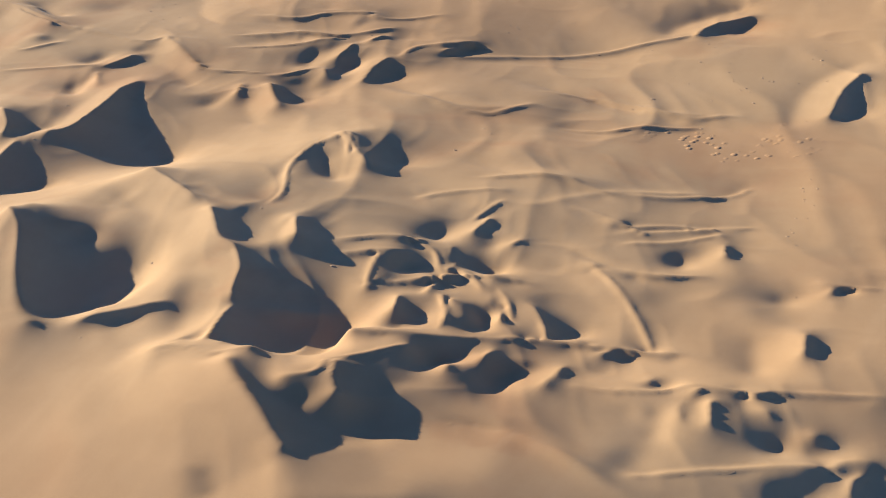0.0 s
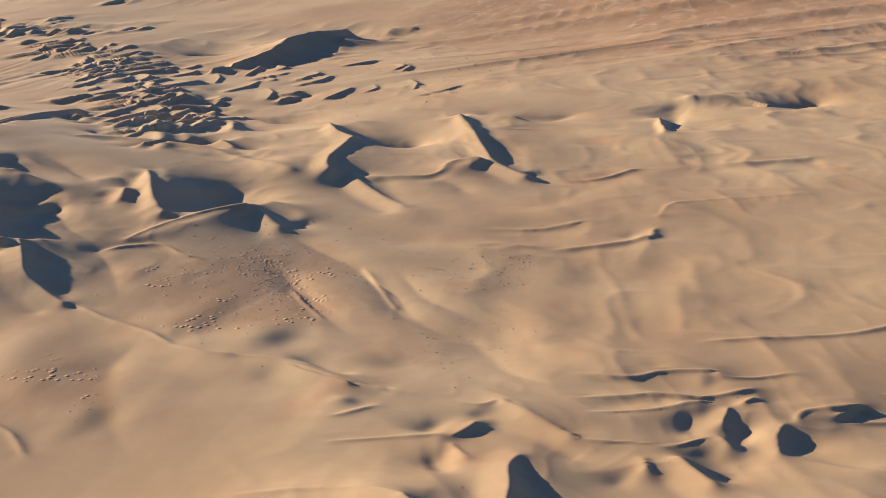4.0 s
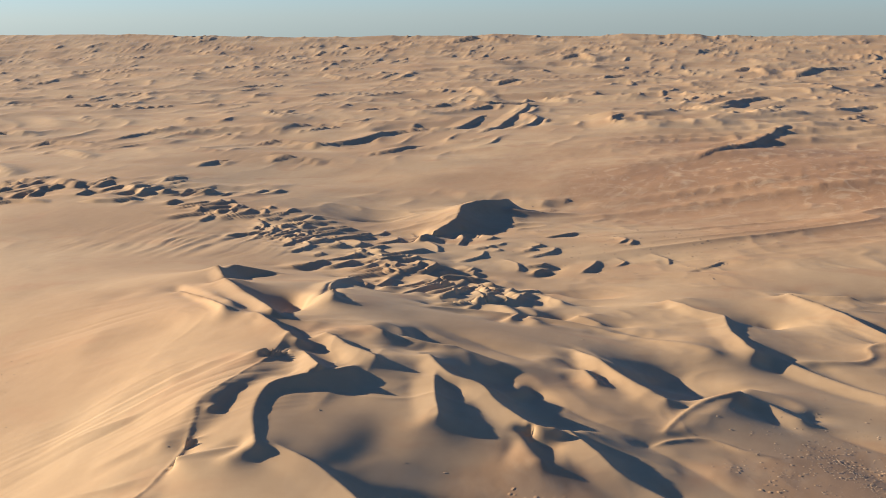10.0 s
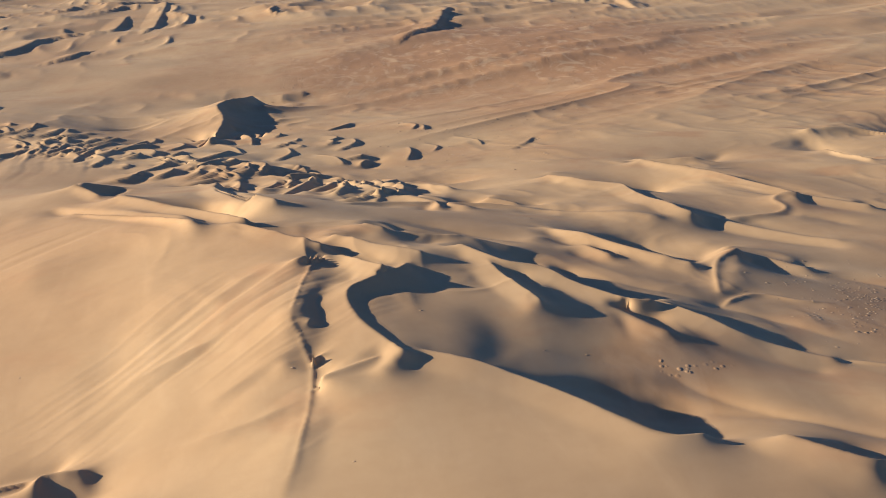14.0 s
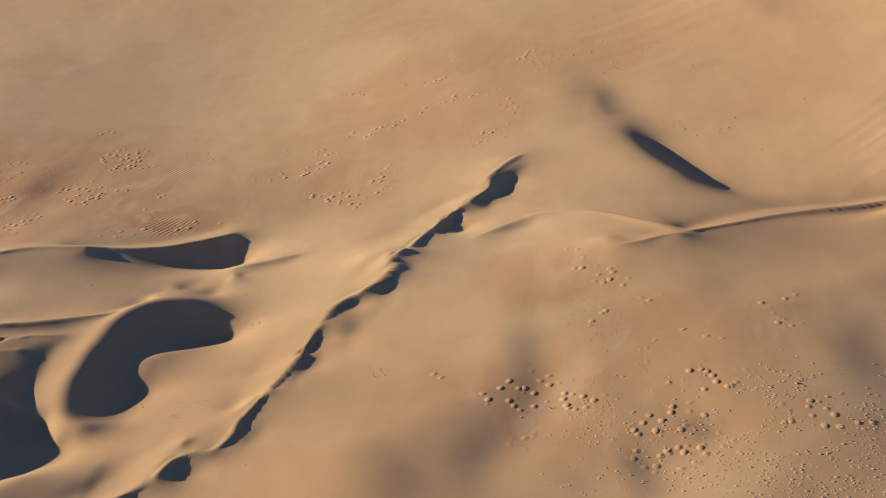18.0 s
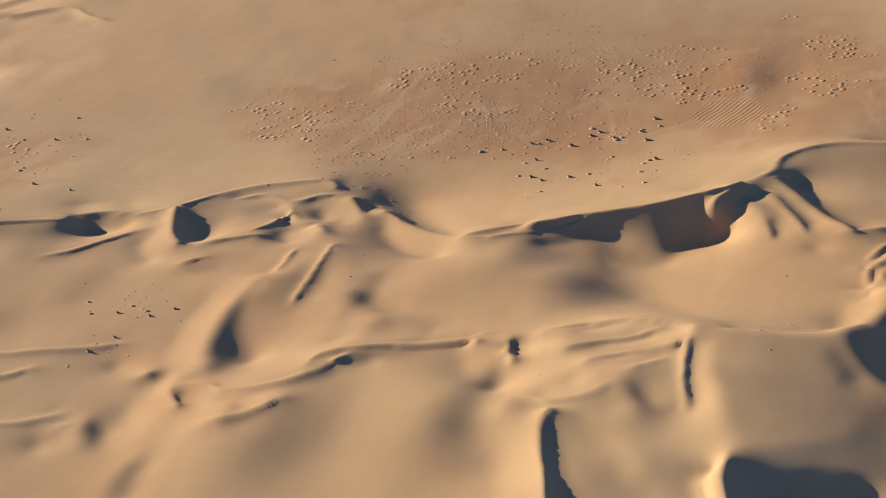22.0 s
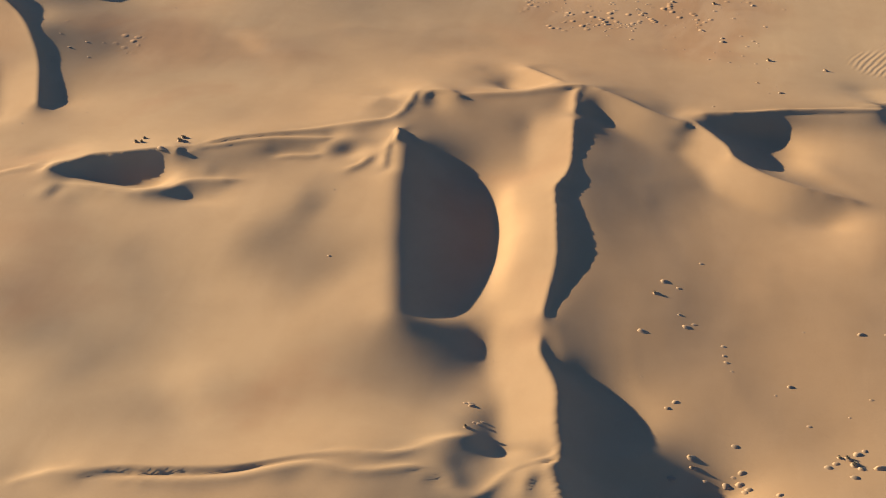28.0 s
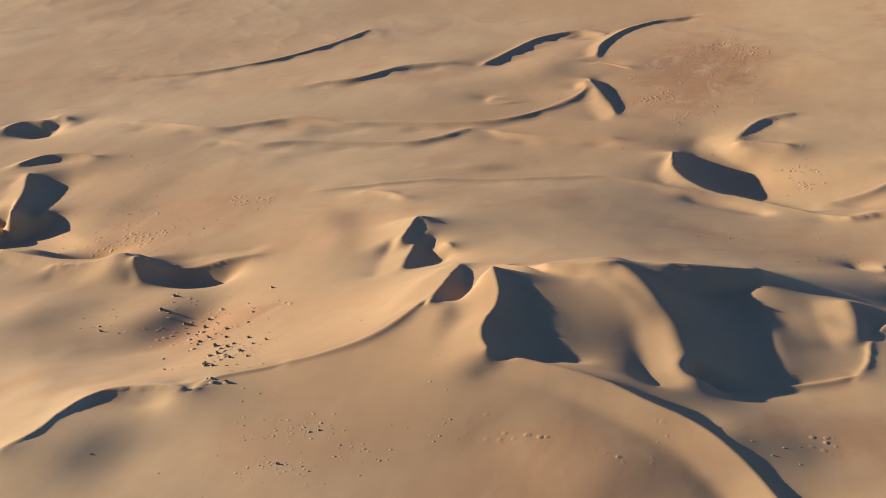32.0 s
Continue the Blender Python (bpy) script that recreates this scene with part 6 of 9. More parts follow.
# the sheet: rows and columns close together near the flight line and along the crests, wider towards the horizon and behind
ys = np.concatenate([-np.geomspace(4200, 60, 36), np.arange(-50, 120, 10.0), np.arange(120, 430, 0.6), np.geomspace(430, 1100, 380), np.geomspace(1108, 5000, 170)])
us = np.linspace(-1, 1, 1440)
Y, U = np.meshgrid(ys, us, indexing="ij")
west, east = -1420 - 0.55 * np.clip(np.abs(Y) - 150, 0, None), 30 + 0.25 * np.clip(np.abs(Y) - 420, 0, None)
X = west + (east - west) * np.clip((U / 0.95 + 1) / 2, 0, 1) + np.sign(U) * 3600 * (np.clip(np.abs(U) - 0.95, 0, None) / 0.05) ** 2
bend = np.zeros_like(film)
bend[1:-1, 1:-1] = np.abs(film[:-2, 1:-1] + film[2:, 1:-1] + film[1:-1, :-2] + film[1:-1, 2:] - 4 * film[1:-1, 1:-1])
bend = np.clip(bend / 0.25, 0, 1)


bend = spread(spread(spread(bend, 2, 1), 18, 0), 18, 0)
dense = 1 + 3.0 * np.clip(2.5 * lookup(bend, X, Y, 1, X0, Y0), 0, 1) * smooth(Y0, Y0 + 40, Y) * (1 - smooth(650, 1150, Y))
for r in range(len(ys)):
    run = np.concatenate([[0], np.cumsum(0.5 * (dense[r, 1:] + dense[r, :-1]))])
    X[r] = np.interp(np.linspace(0, run[-1], len(us)), run, X[r])
H = floor_of(X, Y)
RAD = np.hypot(X + 450, Y)
H += 77 * np.clip((RAD - 2900) / 2100, 0, 1.2) ** 2
WX = X + 0.3 * wobble(X, Y, 23, 11) + 0.2 * wobble(X, Y, 9, 12)
WY = Y + 0.3 * wobble(X, Y, 21, 13) + 0.2 * wobble(X, Y, 8, 14)
inner = smooth(X0, X0 + 60, WX) * (1 - smooth(X1 - 60, X1 - 2, WX)) * smooth(Y0, Y0 + 25, WY) * (1 - smooth(Y1 - 90, Y1 - 2, WY))
sheet = lookup(film, WX, WY, 1, X0, Y0)
close = 1 - smooth(NEAR - 40, NEAR - 5, WY)
sheet += close * (lookup(fine, WX, WY, 0.5, X0, Y0) - sheet)
H += inner * (sheet - H)


def span(lo, hi):
    """Rows and columns of the sheet that hold this box."""
    r0, r1 = np.searchsorted(ys, lo[1]), np.searchsorted(ys, hi[1])
    if r1 <= r0:
        return None
    xs = X[r0:r1]
    cols = np.where(((xs > lo[0]) & (xs < hi[0])).any(0))[0]
    return (slice(r0, r1), slice(cols[0], cols[-1] + 1)) if len(cols) else None


# small dunes: ranks of low sharp crests where the wind has broken the ridges up
def ranks(x, y, radius, height, size, seed, stretch=1.6):
    box = span((x - radius, y - radius), (x + radius, y + radius))
    px, py = X[box], Y[box]
    mask = 1 - smooth(0.35, 1.0, np.hypot(px - x, py - y) / radius)
    qx = px + 0.5 * size * wobble(px, py, size * 1.3, seed + 1)
    qy = py + 0.5 * size * wobble(px, py, size * 1.3, seed + 2)
    a = 1 - np.abs(wobble(qx, qy / stretch, size, seed))
    b = 1 - np.abs(wobble(qx / stretch, qy, size * 0.6, seed + 3))
    H[box] += mask * height * (a * a + 0.5 * b * b - 0.6)


ranks(-870, 1120, 150, 2.6, 42, 65, 1.4)
ranks(-620, 1080, 180, 1.6, 40, 67, 1.2)
ranks(-490, 430, 60, 0.7, 19, 33)
ranks(-530, 470, 70, 0.8, 22, 37)

# flutes down the sunny slopes: ribs of that width run along the way (ux, uy)
def flutes(x, y, rx, ry, ux, uy, width, tall):
    box = span((x - 2.2 * rx, y - 2.2 * ry), (x + 2.2 * rx, y + 2.2 * ry))
    fx, fy = X[box], Y[box]
    along, across = fx * ux + fy * uy, fy * ux - fx * uy + 3 * wobble(fx, fy, 40, 68)
    mask = np.exp(-((fx - x) / rx) ** 2 - ((fy - y) / ry) ** 2)
    H[box] += tall * mask * (1 - np.abs(wobble(across, along * 0.05, width, 69)) + 0.5 * wobble(across, along * 0.04, width * 0.4, 70)) * (0.6 + 0.6 * wobble(fx, fy, 30, 71))


flutes(-715, 850, 62, 75, -0.09, 1.0, 11, 1.1)
flutes(-568, 395, 30, 55, -0.76, -0.65, 10, 0.65)
flutes(-565, 400, 34, 62, -0.76, -0.65, 4.5, 0.4)
flutes(-735, 880, 70, 90, -0.09, 1.0, 7, 0.9)
flutes(-644, 513, 50, 60, -0.91, -0.41, 12, 0.6)

# low streaks across the plain, and the dune fields towards the horizon
al = (X * 0.80 + Y * 0.60) / 260
ac = (-X * 0.60 + Y * 0.80)
plain = smooth(780, 1000, Y) * (1 - smooth(1900, 2400, Y)) * smooth(-560, -380, X + 0.1 * (Y - 900))
H += plain * 3.4 * (1 - np.abs(wobble(al * 60, ac + 20 * wobble(X, Y, 200, 70), 60, 71))) ** 2
H += plain * 1.1 * (1 - np.abs(wobble(al * 40, ac + 12 * wobble(X, Y, 120, 77), 23, 78))) ** 2
field = smooth(1250, 2000, Y + 0.35 * (-X - 600))
fx = X + 60 * wobble(X, Y, 150, 72)
fy = Y + 60 * wobble(X, Y, 150, 73)
for size, tall, seed in ((240, 6, 74), (95, 7.5, 75), (42, 5, 76)):
    r = 1 - np.abs(wobble(fx, fy * 0.7, size, seed))
    H += field * tall * r * r * r * (0.5 + 0.5 * wobble(X, Y, size * 3, seed + 9))


# far dune ridges that stand out singly
def far_ridge(points, tall, lee=0.5, back=0.16):
    line = curve([(x, y, 0) for x, y in points], 12.0)
    reach = tall / back * 1.4
    box = span((line[:, 0].min() - reach, line[:, 1].min() - reach), (line[:, 0].max() + reach, line[:, 1].max() + reach))
    px, py = X[box], Y[box]
    best, side, part_run = np.full(px.shape, 1e9), np.zeros(px.shape), np.zeros(px.shape)
    n = len(line)
    for i in range(n - 1):
        (ax, ay), (bx2, by2) = line[i, :2], line[i + 1, :2]
        dx, dy = bx2 - ax, by2 - ay
        l2 = dx * dx + dy * dy + 1e-9
        w = np.clip(((px - ax) * dx + (py - ay) * dy) / l2, 0, 1)
        d = np.hypot(px - ax - w * dx, py - ay - w * dy)
        s = (px - ax) * dy - (py - ay) * dx
        near = d < best
        best, side, part_run = np.where(near, d, best), np.where(near, s, side), np.where(near, (i + w) / (n - 1), part_run)
    full = np.clip(np.minimum(part_run, 1 - part_run) * 4, 0, 1) ** 0.7
    h = tall * full - best * np.where(side > 0, lee, back)
    H[box] += np.maximum(0, h)


far_ridge([(-974, 1634), (-917, 1572), (-885, 1568), (-866, 1619), (-854, 1683), (-843, 1760), (-811, 1815), (-779, 1841), (-774, 1931), (-785, 2096)], 3.8)
far_ridge([(-733, 1771), (-727, 1902), (-741, 2272), (-715, 2347)], 3.5)
far_ridge([(-806, 1468), (-782, 1522), (-768, 1627)], 2.5)
far_ridge([(-910, 1423), (-871, 1405), (-842, 1392)], 2.5)
far_ridge([(-517, 2339), (-466, 2243), (-438, 2275), (-406, 2451), (-361, 2557), (-333, 2420)], 5)
far_ridge([(-443, 1420), (-415, 1508), (-387, 1579), (-362, 1754), (-343, 1830), (-319, 1804)], 4)
far_ridge([(-278, 2130), (-219, 2273), (-172, 2316), (-154, 2277)], 5)
far_ridge([(119, 2304), (222, 2642), (336, 3022)], 6)
far_ridge([(-152, 1842), (-112, 1880), (-120, 1738)], 4)
far_ridge([(-16, 2396), (-19, 2135), (1, 2073)], 5)
far_ridge([(-578, 1126), (-553, 1116), (-528, 1125)], 2)
far_ridge([(-426, 2094), (-398, 2122), (-378, 2008)], 4)
far_ridge([(-996, 2828), (-939, 2761), (-871, 2569)], 5)
far_ridge([(-953, 4066), (-910, 4212), (-834, 4010)], 9)
far_ridge([(-451, 3573), (-406, 3673), (-362, 3464)], 9)
far_ridge([(415, 3395), (547, 3570), (550, 3390)], 9)
far_ridge([(-74, 3313), (-30, 3392), (-34, 3122)], 8)
far_ridge([(-1474, 3288), (-1429, 3314), (-1322, 3161)], 5)
far_ridge([(-935, 2948), (-897, 3100), (-823, 3004)], 5)
far_ridge([(-760, 3240), (-694, 3438), (-622, 3366)], 5)
far_ridge([(-18, 1991), (13, 1955), (62, 2083)], 4)
far_ridge([(-219, 1926), (-176, 1956), (-153, 1904)], 4)
far_ridge([(410, 2967), (465, 2988), (465, 2883)], 5)
far_ridge([(20, 3604), (101, 3661), (161, 3582)], 9)
far_ridge([(-308, 3413), (-222, 3665), (-139, 3775)], 9)
far_ridge([(-1692, 4360), (-1630, 4459), (-1525, 4316)], 9)
far_ridge([(-1418, 4644), (-1343, 4850), (-1223, 4700)], 9)
far_ridge([(-781, 4858), (-667, 4944), (-546, 4771)], 9)
far_ridge([(307, 3729), (376, 3943), (348, 3708)], 9)
far_ridge([(-1243, 1310), (-1202, 1280), (-1129, 1199), (-1010, 1045)], 4)
far_ridge([(-1190, 1176), (-1155, 1181), (-1078, 1102), (-1013, 1029)], 4)
far_ridge([(-1166, 1299), (-1129, 1270), (-1065, 1201)], 4)
far_ridge([(-1038, 1161), (-1008, 1151), (-949, 1101)], 3.5)
far_ridge([(-1228, 1515), (-1218, 1572), (-1123, 1509)], 3.5)
far_ridge([(-1156, 1404), (-1141, 1440), (-1063, 1359)], 3.5)
far_ridge([(-917, 1077), (-905, 1101), (-871, 1064)], 3)
far_ridge([(-1017, 1476), (-979, 1462), (-958, 1445)], 3)
far_ridge([(-925, 1301), (-919, 1352), (-903, 1329)], 3)
far_ridge([(-963, 1577), (-943, 1620), (-879, 1562), (-836, 1555)], 4)
far_ridge([(-874, 1375), (-858, 1416), (-815, 1375)], 3.5)
far_ridge([(-491, 2305), (-443, 2203), (-404, 2401)], 6)
far_ridge([(-1368, 1647), (-1355, 1697), (-1295, 1667)], 5)
far_ridge([(-1444, 1606), (-1428, 1646), (-1359, 1605)], 5)
far_ridge([(-1497, 2155), (-1478, 2201), (-1413, 2135)], 5)
far_ridge([(-1287, 1397), (-1288, 1469), (-1236, 1421)], 3)
far_ridge([(-902, 1011), (-873, 1013), (-855, 1036)], 3)
far_ridge([(-983, 991), (-961, 1014), (-924, 1004)], 3)


# soft folds in the slopes: the ground dips away from the sun by slope a over lengths sx, sy (a below 0: it rises)
def fold(x, y, sx, sy, a):
    box = span((x - 2.6 * sx, y - 2.6 * sy), (x + 2.6 * sx, y + 2.6 * sy))
    if box:
        u, v = X[box] - x, Y[box] - y
        w = 1 + 0.35 * wobble(X[box], Y[box], 0.8 * sx + 0.3 * sy, 84)
        H[box] -= a * u * w * np.exp(-(u / sx) ** 2 - (v / sy) ** 2)


# folds
fold(-53, 163, 6.1, 5.7, 0.15)
fold(-113, 314, 11.8, 7.3, 0.08)
fold(-361, 308, 11.6, 23.1, 0.09)
fold(-345, 370, 9.9, 20.0, 0.09)
fold(-317, 359, 9.5, 13.7, 0.1)
fold(-282, 343, 10.5, 12.2, 0.12)
fold(-393, 264, 13.5, 6.9, 0.08)
fold(-270, 427, 10.9, 17.1, 0.08)
fold(-246, 450, 11.4, 15.6, 0.09)
fold(-237, 385, 9.9, 14.0, 0.08)
fold(-489, 376, 10.0, 30.4, 0.1)
fold(-729, 626, 42.0, 42.9, 0.05)
fold(-654, 582, 10.8, 17.7, -0.08)
fold(-545, 347, 10.1, 17.2, 0.06)
fold(-694, 254, 6.2, 13.9, 0.1)
fold(-701, 226, 7.2, 9.8, 0.06)
fold(-673, 219, 3.5, 10.9, 0.07)
fold(-628, 261, 10.3, 14.6, 0.08)
fold(-604, 268, 7.1, 13.0, 0.08)
fold(-685, 438, 10.8, 24.1, 0.08)
fold(-586, 405, 10.1, 22.7, -0.12)
fold(-580, 367, 10.9, 18.3, -0.08)
fold(-682, 264, 3.5, 12.2, -0.05)
fold(-654, 295, 10.1, 8.9, 0.05)
fold(-696, 265, 7.0, 24.6, 0.13)
fold(-701, 238, 12.8, 12.4, 0.07)
fold(-852, 402, 10.7, 23.1, 0.13)
fold(-1008, 224, 11.4, 7.9, 0.1)
fold(-1145, 241, 16.9, 7.9, 0.05)
fold(-1187, 267, 11.3, 9.6, 0.08)
fold(-1152, 361, 9.5, 10.0, 0.1)
fold(-1141, 433, 10.2, 21.6, 0.09)
fold(-1210, 194, 6.2, 3.4, 0.13)
fold(-1110, 399, 12.1, 16.3, -0.08)
fold(-1088, 407, 10.5, 12.2, -0.06)
fold(-1221, 239, 14.3, 15.3, 0.03)
fold(-1367, 368, 12.4, 20.7, 0.12)
fold(-1404, 610, 10.8, 14.0, 0.13)
fold(-1304, 736, 18.5, 37.5, 0.08)
fold(-1448, 516, 14.5, 28.8, 0.06)
fold(-1302, 532, 13.7, 8.4, 0.12)
fold(-1402, 556, 14.9, 20.1, 0.07)
fold(-1218, 520, 26.4, 14.9, 0.05)
fold(-1414, 358, 14.6, 21.9, 0.07)
fold(-625, 244, 35.7, 47.2, 0.09)
fold(-604, 210, 19.5, 21.1, 0.07)
fold(-646, 211, 24.2, 17.1, 0.05)
fold(-1111, 155, 17.4, 8.2, 0.08)
fold(-1043, 192, 14.3, 15.6, 0.06)
fold(-1117, 211, 10.5, 11.9, 0.06)
fold(-887, 195, 11.1, 19.0, 0.1)
fold(-626, 228, 30.8, 30.9, 0.06)
fold(-1399, 352, 35.5, 36.4, 0.14)
fold(-1340, 252, 19.7, 15.9, 0.12)
fold(-1396, 411, 17.7, 10.1, 0.45)
fold(-1446, 441, 17.3, 9.9, 0.4)
fold(-1124, 149, 17.5, 8.3, 0.06)
fold(-892, 193, 18.4, 20.2, 0.1)
fold(-241, 195, 22.5, 20.4, 0.12)
fold(-289, 243, 16.4, 6.7, 0.12)
fold(-336, 299, 9.9, 19.0, -0.06)
fold(-372, 332, 16.4, 20.7, 0.09)
fold(-422, 257, 15.7, 9.9, 0.06)
fold(-1147, 177, 28.3, 17.5, 0.07)
fold(-1177, 187, 12.3, 11.0, 0.06)
fold(-901, 204, 13.6, 24.1, 0.12)
fold(-712, 224, 21.0, 22.1, 0.1)
fold(-916, 193, 13.1, 20.1, 0.14)
fold(-995, 183, 14.0, 10.3, -0.05)
fold(-573, 319, 27.1, 40.5, 0.06)
fold(-1373, 367, 16.0, 28.5, 0.2)
fold(-681, 222, 15.1, 11.2, 0.12)
fold(-671, 233, 12.6, 12.0, 0.06)
fold(-917, 196, 17.1, 20.6, 0.1)
fold(-687, 224, 30.8, 25.0, 0.07)
fold(-157, 253, 3.8, 10.5, 0.11)
fold(-112, 306, 4.4, 7.7, 0.066)
fold(-115, 241, 3.6, 7.1, 0.066)
fold(-90, 203, 1.6, 4.8, 0.138)
fold(-191, 353, 3.0, 5.8, 0.11)
fold(-136, 260, 2.6, 5.2, 0.055)
fold(-412, 462, 5.1, 6.9, 0.165)
fold(-339, 294, 5.2, 17.9, 0.066)
fold(-399, 269, 8.2, 5.1, 0.11)
fold(-410, 279, 6.9, 3.5, 0.11)
fold(-317, 358, 6.5, 9.9, 0.138)
fold(-277, 313, 4.0, 2.6, 0.193)
fold(-400, 404, 6.0, 16.6, 0.055)
fold(-406, 332, 9.2, 23.7, 0.033)
fold(-360, 332, 7.3, 19.7, 0.044)
fold(-913, 235, 2.7, 4.7, 0.083)
fold(-929, 199, 3.4, 2.3, 0.165)
fold(-941, 180, 3.3, 9.3, 0.138)
fold(-982, 178, 2.4, 4.6, 0.165)
fold(-970, 175, 2.3, 3.8, 0.193)
fold(-999, 285, 4.4, 7.7, 0.055)
fold(-1001, 226, 9.2, 14.2, 0.033)
fold(-774, 224, 1.7, 8.4, 0.138)
fold(-922, 248, 3.0, 13.1, 0.165)
fold(-798, 200, 2.0, 8.0, 0.055)
fold(-853, 157, 2.5, 1.5, 0.165)
fold(-736, 289, 3.1, 8.8, 0.121)
fold(-731, 299, 1.9, 6.0, 0.11)
fold(-750, 245, 1.7, 2.8, 0.165)
fold(-744, 268, 2.1, 6.7, 0.11)
fold(-678, 431, 4.6, 11.4, 0.083)
fold(-601, 308, 5.8, 11.0, 0.066)
fold(-703, 256, 5.8, 21.3, 0.028)
fold(-1144, 207, 6.4, 2.2, 0.138)
fold(-1166, 204, 1.9, 2.8, 0.193)
fold(-1117, 211, 3.7, 8.2, 0.077)
fold(-1098, 139, 4.0, 1.5, 0.083)
fold(-1102, 281, 5.1, 6.4, 0.066)
fold(-1139, 216, 2.1, 2.5, 0.066)
fold(-1164, 374, 22.5, 30.7, 0.11)
fold(-1270, 313, 6.4, 12.1, 0.11)
fold(-1159, 292, 10.5, 13.8, 0.033)
fold(-1132, 336, 9.0, 4.8, 0.055)
# end of the folds


# long soft turns of the slope: along a line the sand leans to the sun (above 0) or away from it, fading to both sides
LEANS = [(np.zeros((2 * 380, 2 * 1700)), 0.5, -1580.0, 105.0), (np.zeros((450, 1000)), 2.0, -1760.0, 440.0)]


def lean(points, left, wide_left, right, wide_right):
    p = np.array(points, float)
    grid, cell, x0, y0 = LEANS[0 if p[:, 1].mean() < 455 else 1]
    pad = 2.4 * max(wide_left, wide_right)
    i0, i1 = [int(np.clip((v - y0) / cell, 0, grid.shape[0])) for v in (p[:, 1].min() - pad, p[:, 1].max() + pad)]
    j0, j1 = [int(np.clip((v - x0) / cell, 0, grid.shape[1])) for v in (p[:, 0].min() - pad, p[:, 0].max() + pad)]
    gx, gy = np.meshgrid(x0 + cell * np.arange(j0, j1), y0 + cell * np.arange(i0, i1))
    if not gx.size:
        return
    if len(p) > 2:
        p = curve([(x, y, 0) for x, y in points], 2.5 * cell)[:, :2]
    run = np.concatenate([[0], np.cumsum(np.hypot(*np.diff(p, axis=0).T))])
    best, side, at = np.full(gx.shape, 1e9), np.zeros(gx.shape), np.zeros(gx.shape)
    for (ax, ay), (bx, by), r0, r1 in zip(p[:-1], p[1:], run[:-1], run[1:]):
        ex, ey = bx - ax, by - ay
        u = np.clip(((gx - ax) * ex + (gy - ay) * ey) / (ex * ex + ey * ey + 1e-9), 0, 1)
        dx, dy = gx - ax - u * ex, gy - ay - u * ey
        d = np.hypot(dx, dy)
        take = d < best
        best, side, at = np.where(take, d, best), np.where(take, ex * dy - ey * dx, side), np.where(take, r0 + u * (r1 - r0), at)
    ends = np.clip(3.5 * np.minimum(at, run[-1] - at) / run[-1] + 0.15, 0, 1)
    best = best * (1 + 0.25 * wobble(gx, gy, 1.5 * max(wide_left, wide_right), 141))
    grid[i0:i1, j0:j1] += ends * np.where(side > 0, left * np.exp(-(best / wide_left) ** 2), right * np.exp(-(best / wide_right) ** 2))


# leans
lean([(-1424.6, 366.8), (-1394.7, 347.3), (-1366.3, 334.2)], -0.163, 27.1, -0.163, 23.9)
lean([(-1385.7, 303.1), (-1372.0, 309.1), (-1344.6, 308.1)], -0.2, 35.4, -0.2, 37.1)
lean([(-1343.8, 240.3), (-1330.6, 254.7), (-1320.6, 263.9)], -0.036, 19.8, -0.036, 19.5)
lean([(-1451.7, 464.4), (-1450.8, 487.9), (-1444.1, 506.3)], -0.117, 13.5, -0.117, 15.0)
lean([(-110.7, 137.4), (-109.7, 134.0), (-106.0, 131.1)], -0.2, 2.4, -0.2, 2.4)
lean([(-105.1, 143.7), (-99.6, 139.1), (-98.7, 135.7)], 0.095, 2.1, 0.095, 2.1)
lean([(-80.5, 162.9), (-70.9, 163.0), (-62.5, 160.5), (-55.0, 156.8), (-49.0, 154.2)], -0.089, 5.3, 0.136, 2.6)
lean([(-85.6, 152.5), (-76.4, 153.1), (-67.5, 154.0)], 0.121, 9.0, 0.121, 9.0)
lean([(-53.5, 175.6), (-49.8, 179.0), (-49.2, 184.1)], -0.2, 2.7, -0.2, 2.9)
lean([(-43.7, 176.8), (-44.5, 183.8), (-43.2, 186.2)], 0.16, 1.5, 0.16, 1.4)
lean([(-46.3, 221.8), (-41.4, 218.4), (-35.8, 215.6)], -0.128, 3.8, -0.128, 3.5)
lean([(-65.8, 214.1), (-61.2, 221.2), (-56.3, 227.6)], -0.089, 3.9, -0.089, 3.4)
lean([(-538.8, 253.9), (-547.4, 238.3), (-554.1, 224.0), (-559.3, 211.3)], -0.173, 4.1, -0.173, 4.2)
lean([(-535.2, 281.8), (-532.8, 269.0), (-533.3, 259.4)], -0.153, 2.4, -0.153, 2.8)
lean([(-527.2, 431.8), (-533.9, 386.5), (-532.8, 366.7), (-532.0, 340.2), (-536.0, 313.6), (-539.7, 295.6)], -0.182, 2.3, -0.182, 3.3)
lean([(-1173.8, 169.0), (-1148.5, 165.8), (-1122.2, 171.1)], -0.094, 15.5, -0.094, 13.3)
lean([(-1168.1, 192.8), (-1151.1, 188.5), (-1136.5, 190.5)], -0.075, 9.3, -0.075, 8.9)
lean([(-444.5, 362.7), (-435.0, 348.6), (-419.8, 332.6), (-402.8, 316.5), (-383.8, 300.3)], 0.149, 5.7, -0.105, 8.8)
lean([(-401.0, 344.2), (-390.6, 325.7), (-377.5, 307.2), (-363.4, 296.0), (-350.4, 285.7)], 0.122, 6.9, 0.122, 6.6)
lean([(-354.2, 344.8), (-353.2, 327.0), (-345.1, 308.1), (-334.7, 292.2), (-323.6, 278.1)], 0.072, 4.4, -0.109, 5.8)
lean([(-462.4, 466.9), (-449.4, 456.8), (-431.9, 433.7), (-415.5, 422.3)], 0.16, 7.9, 0, 9.4)
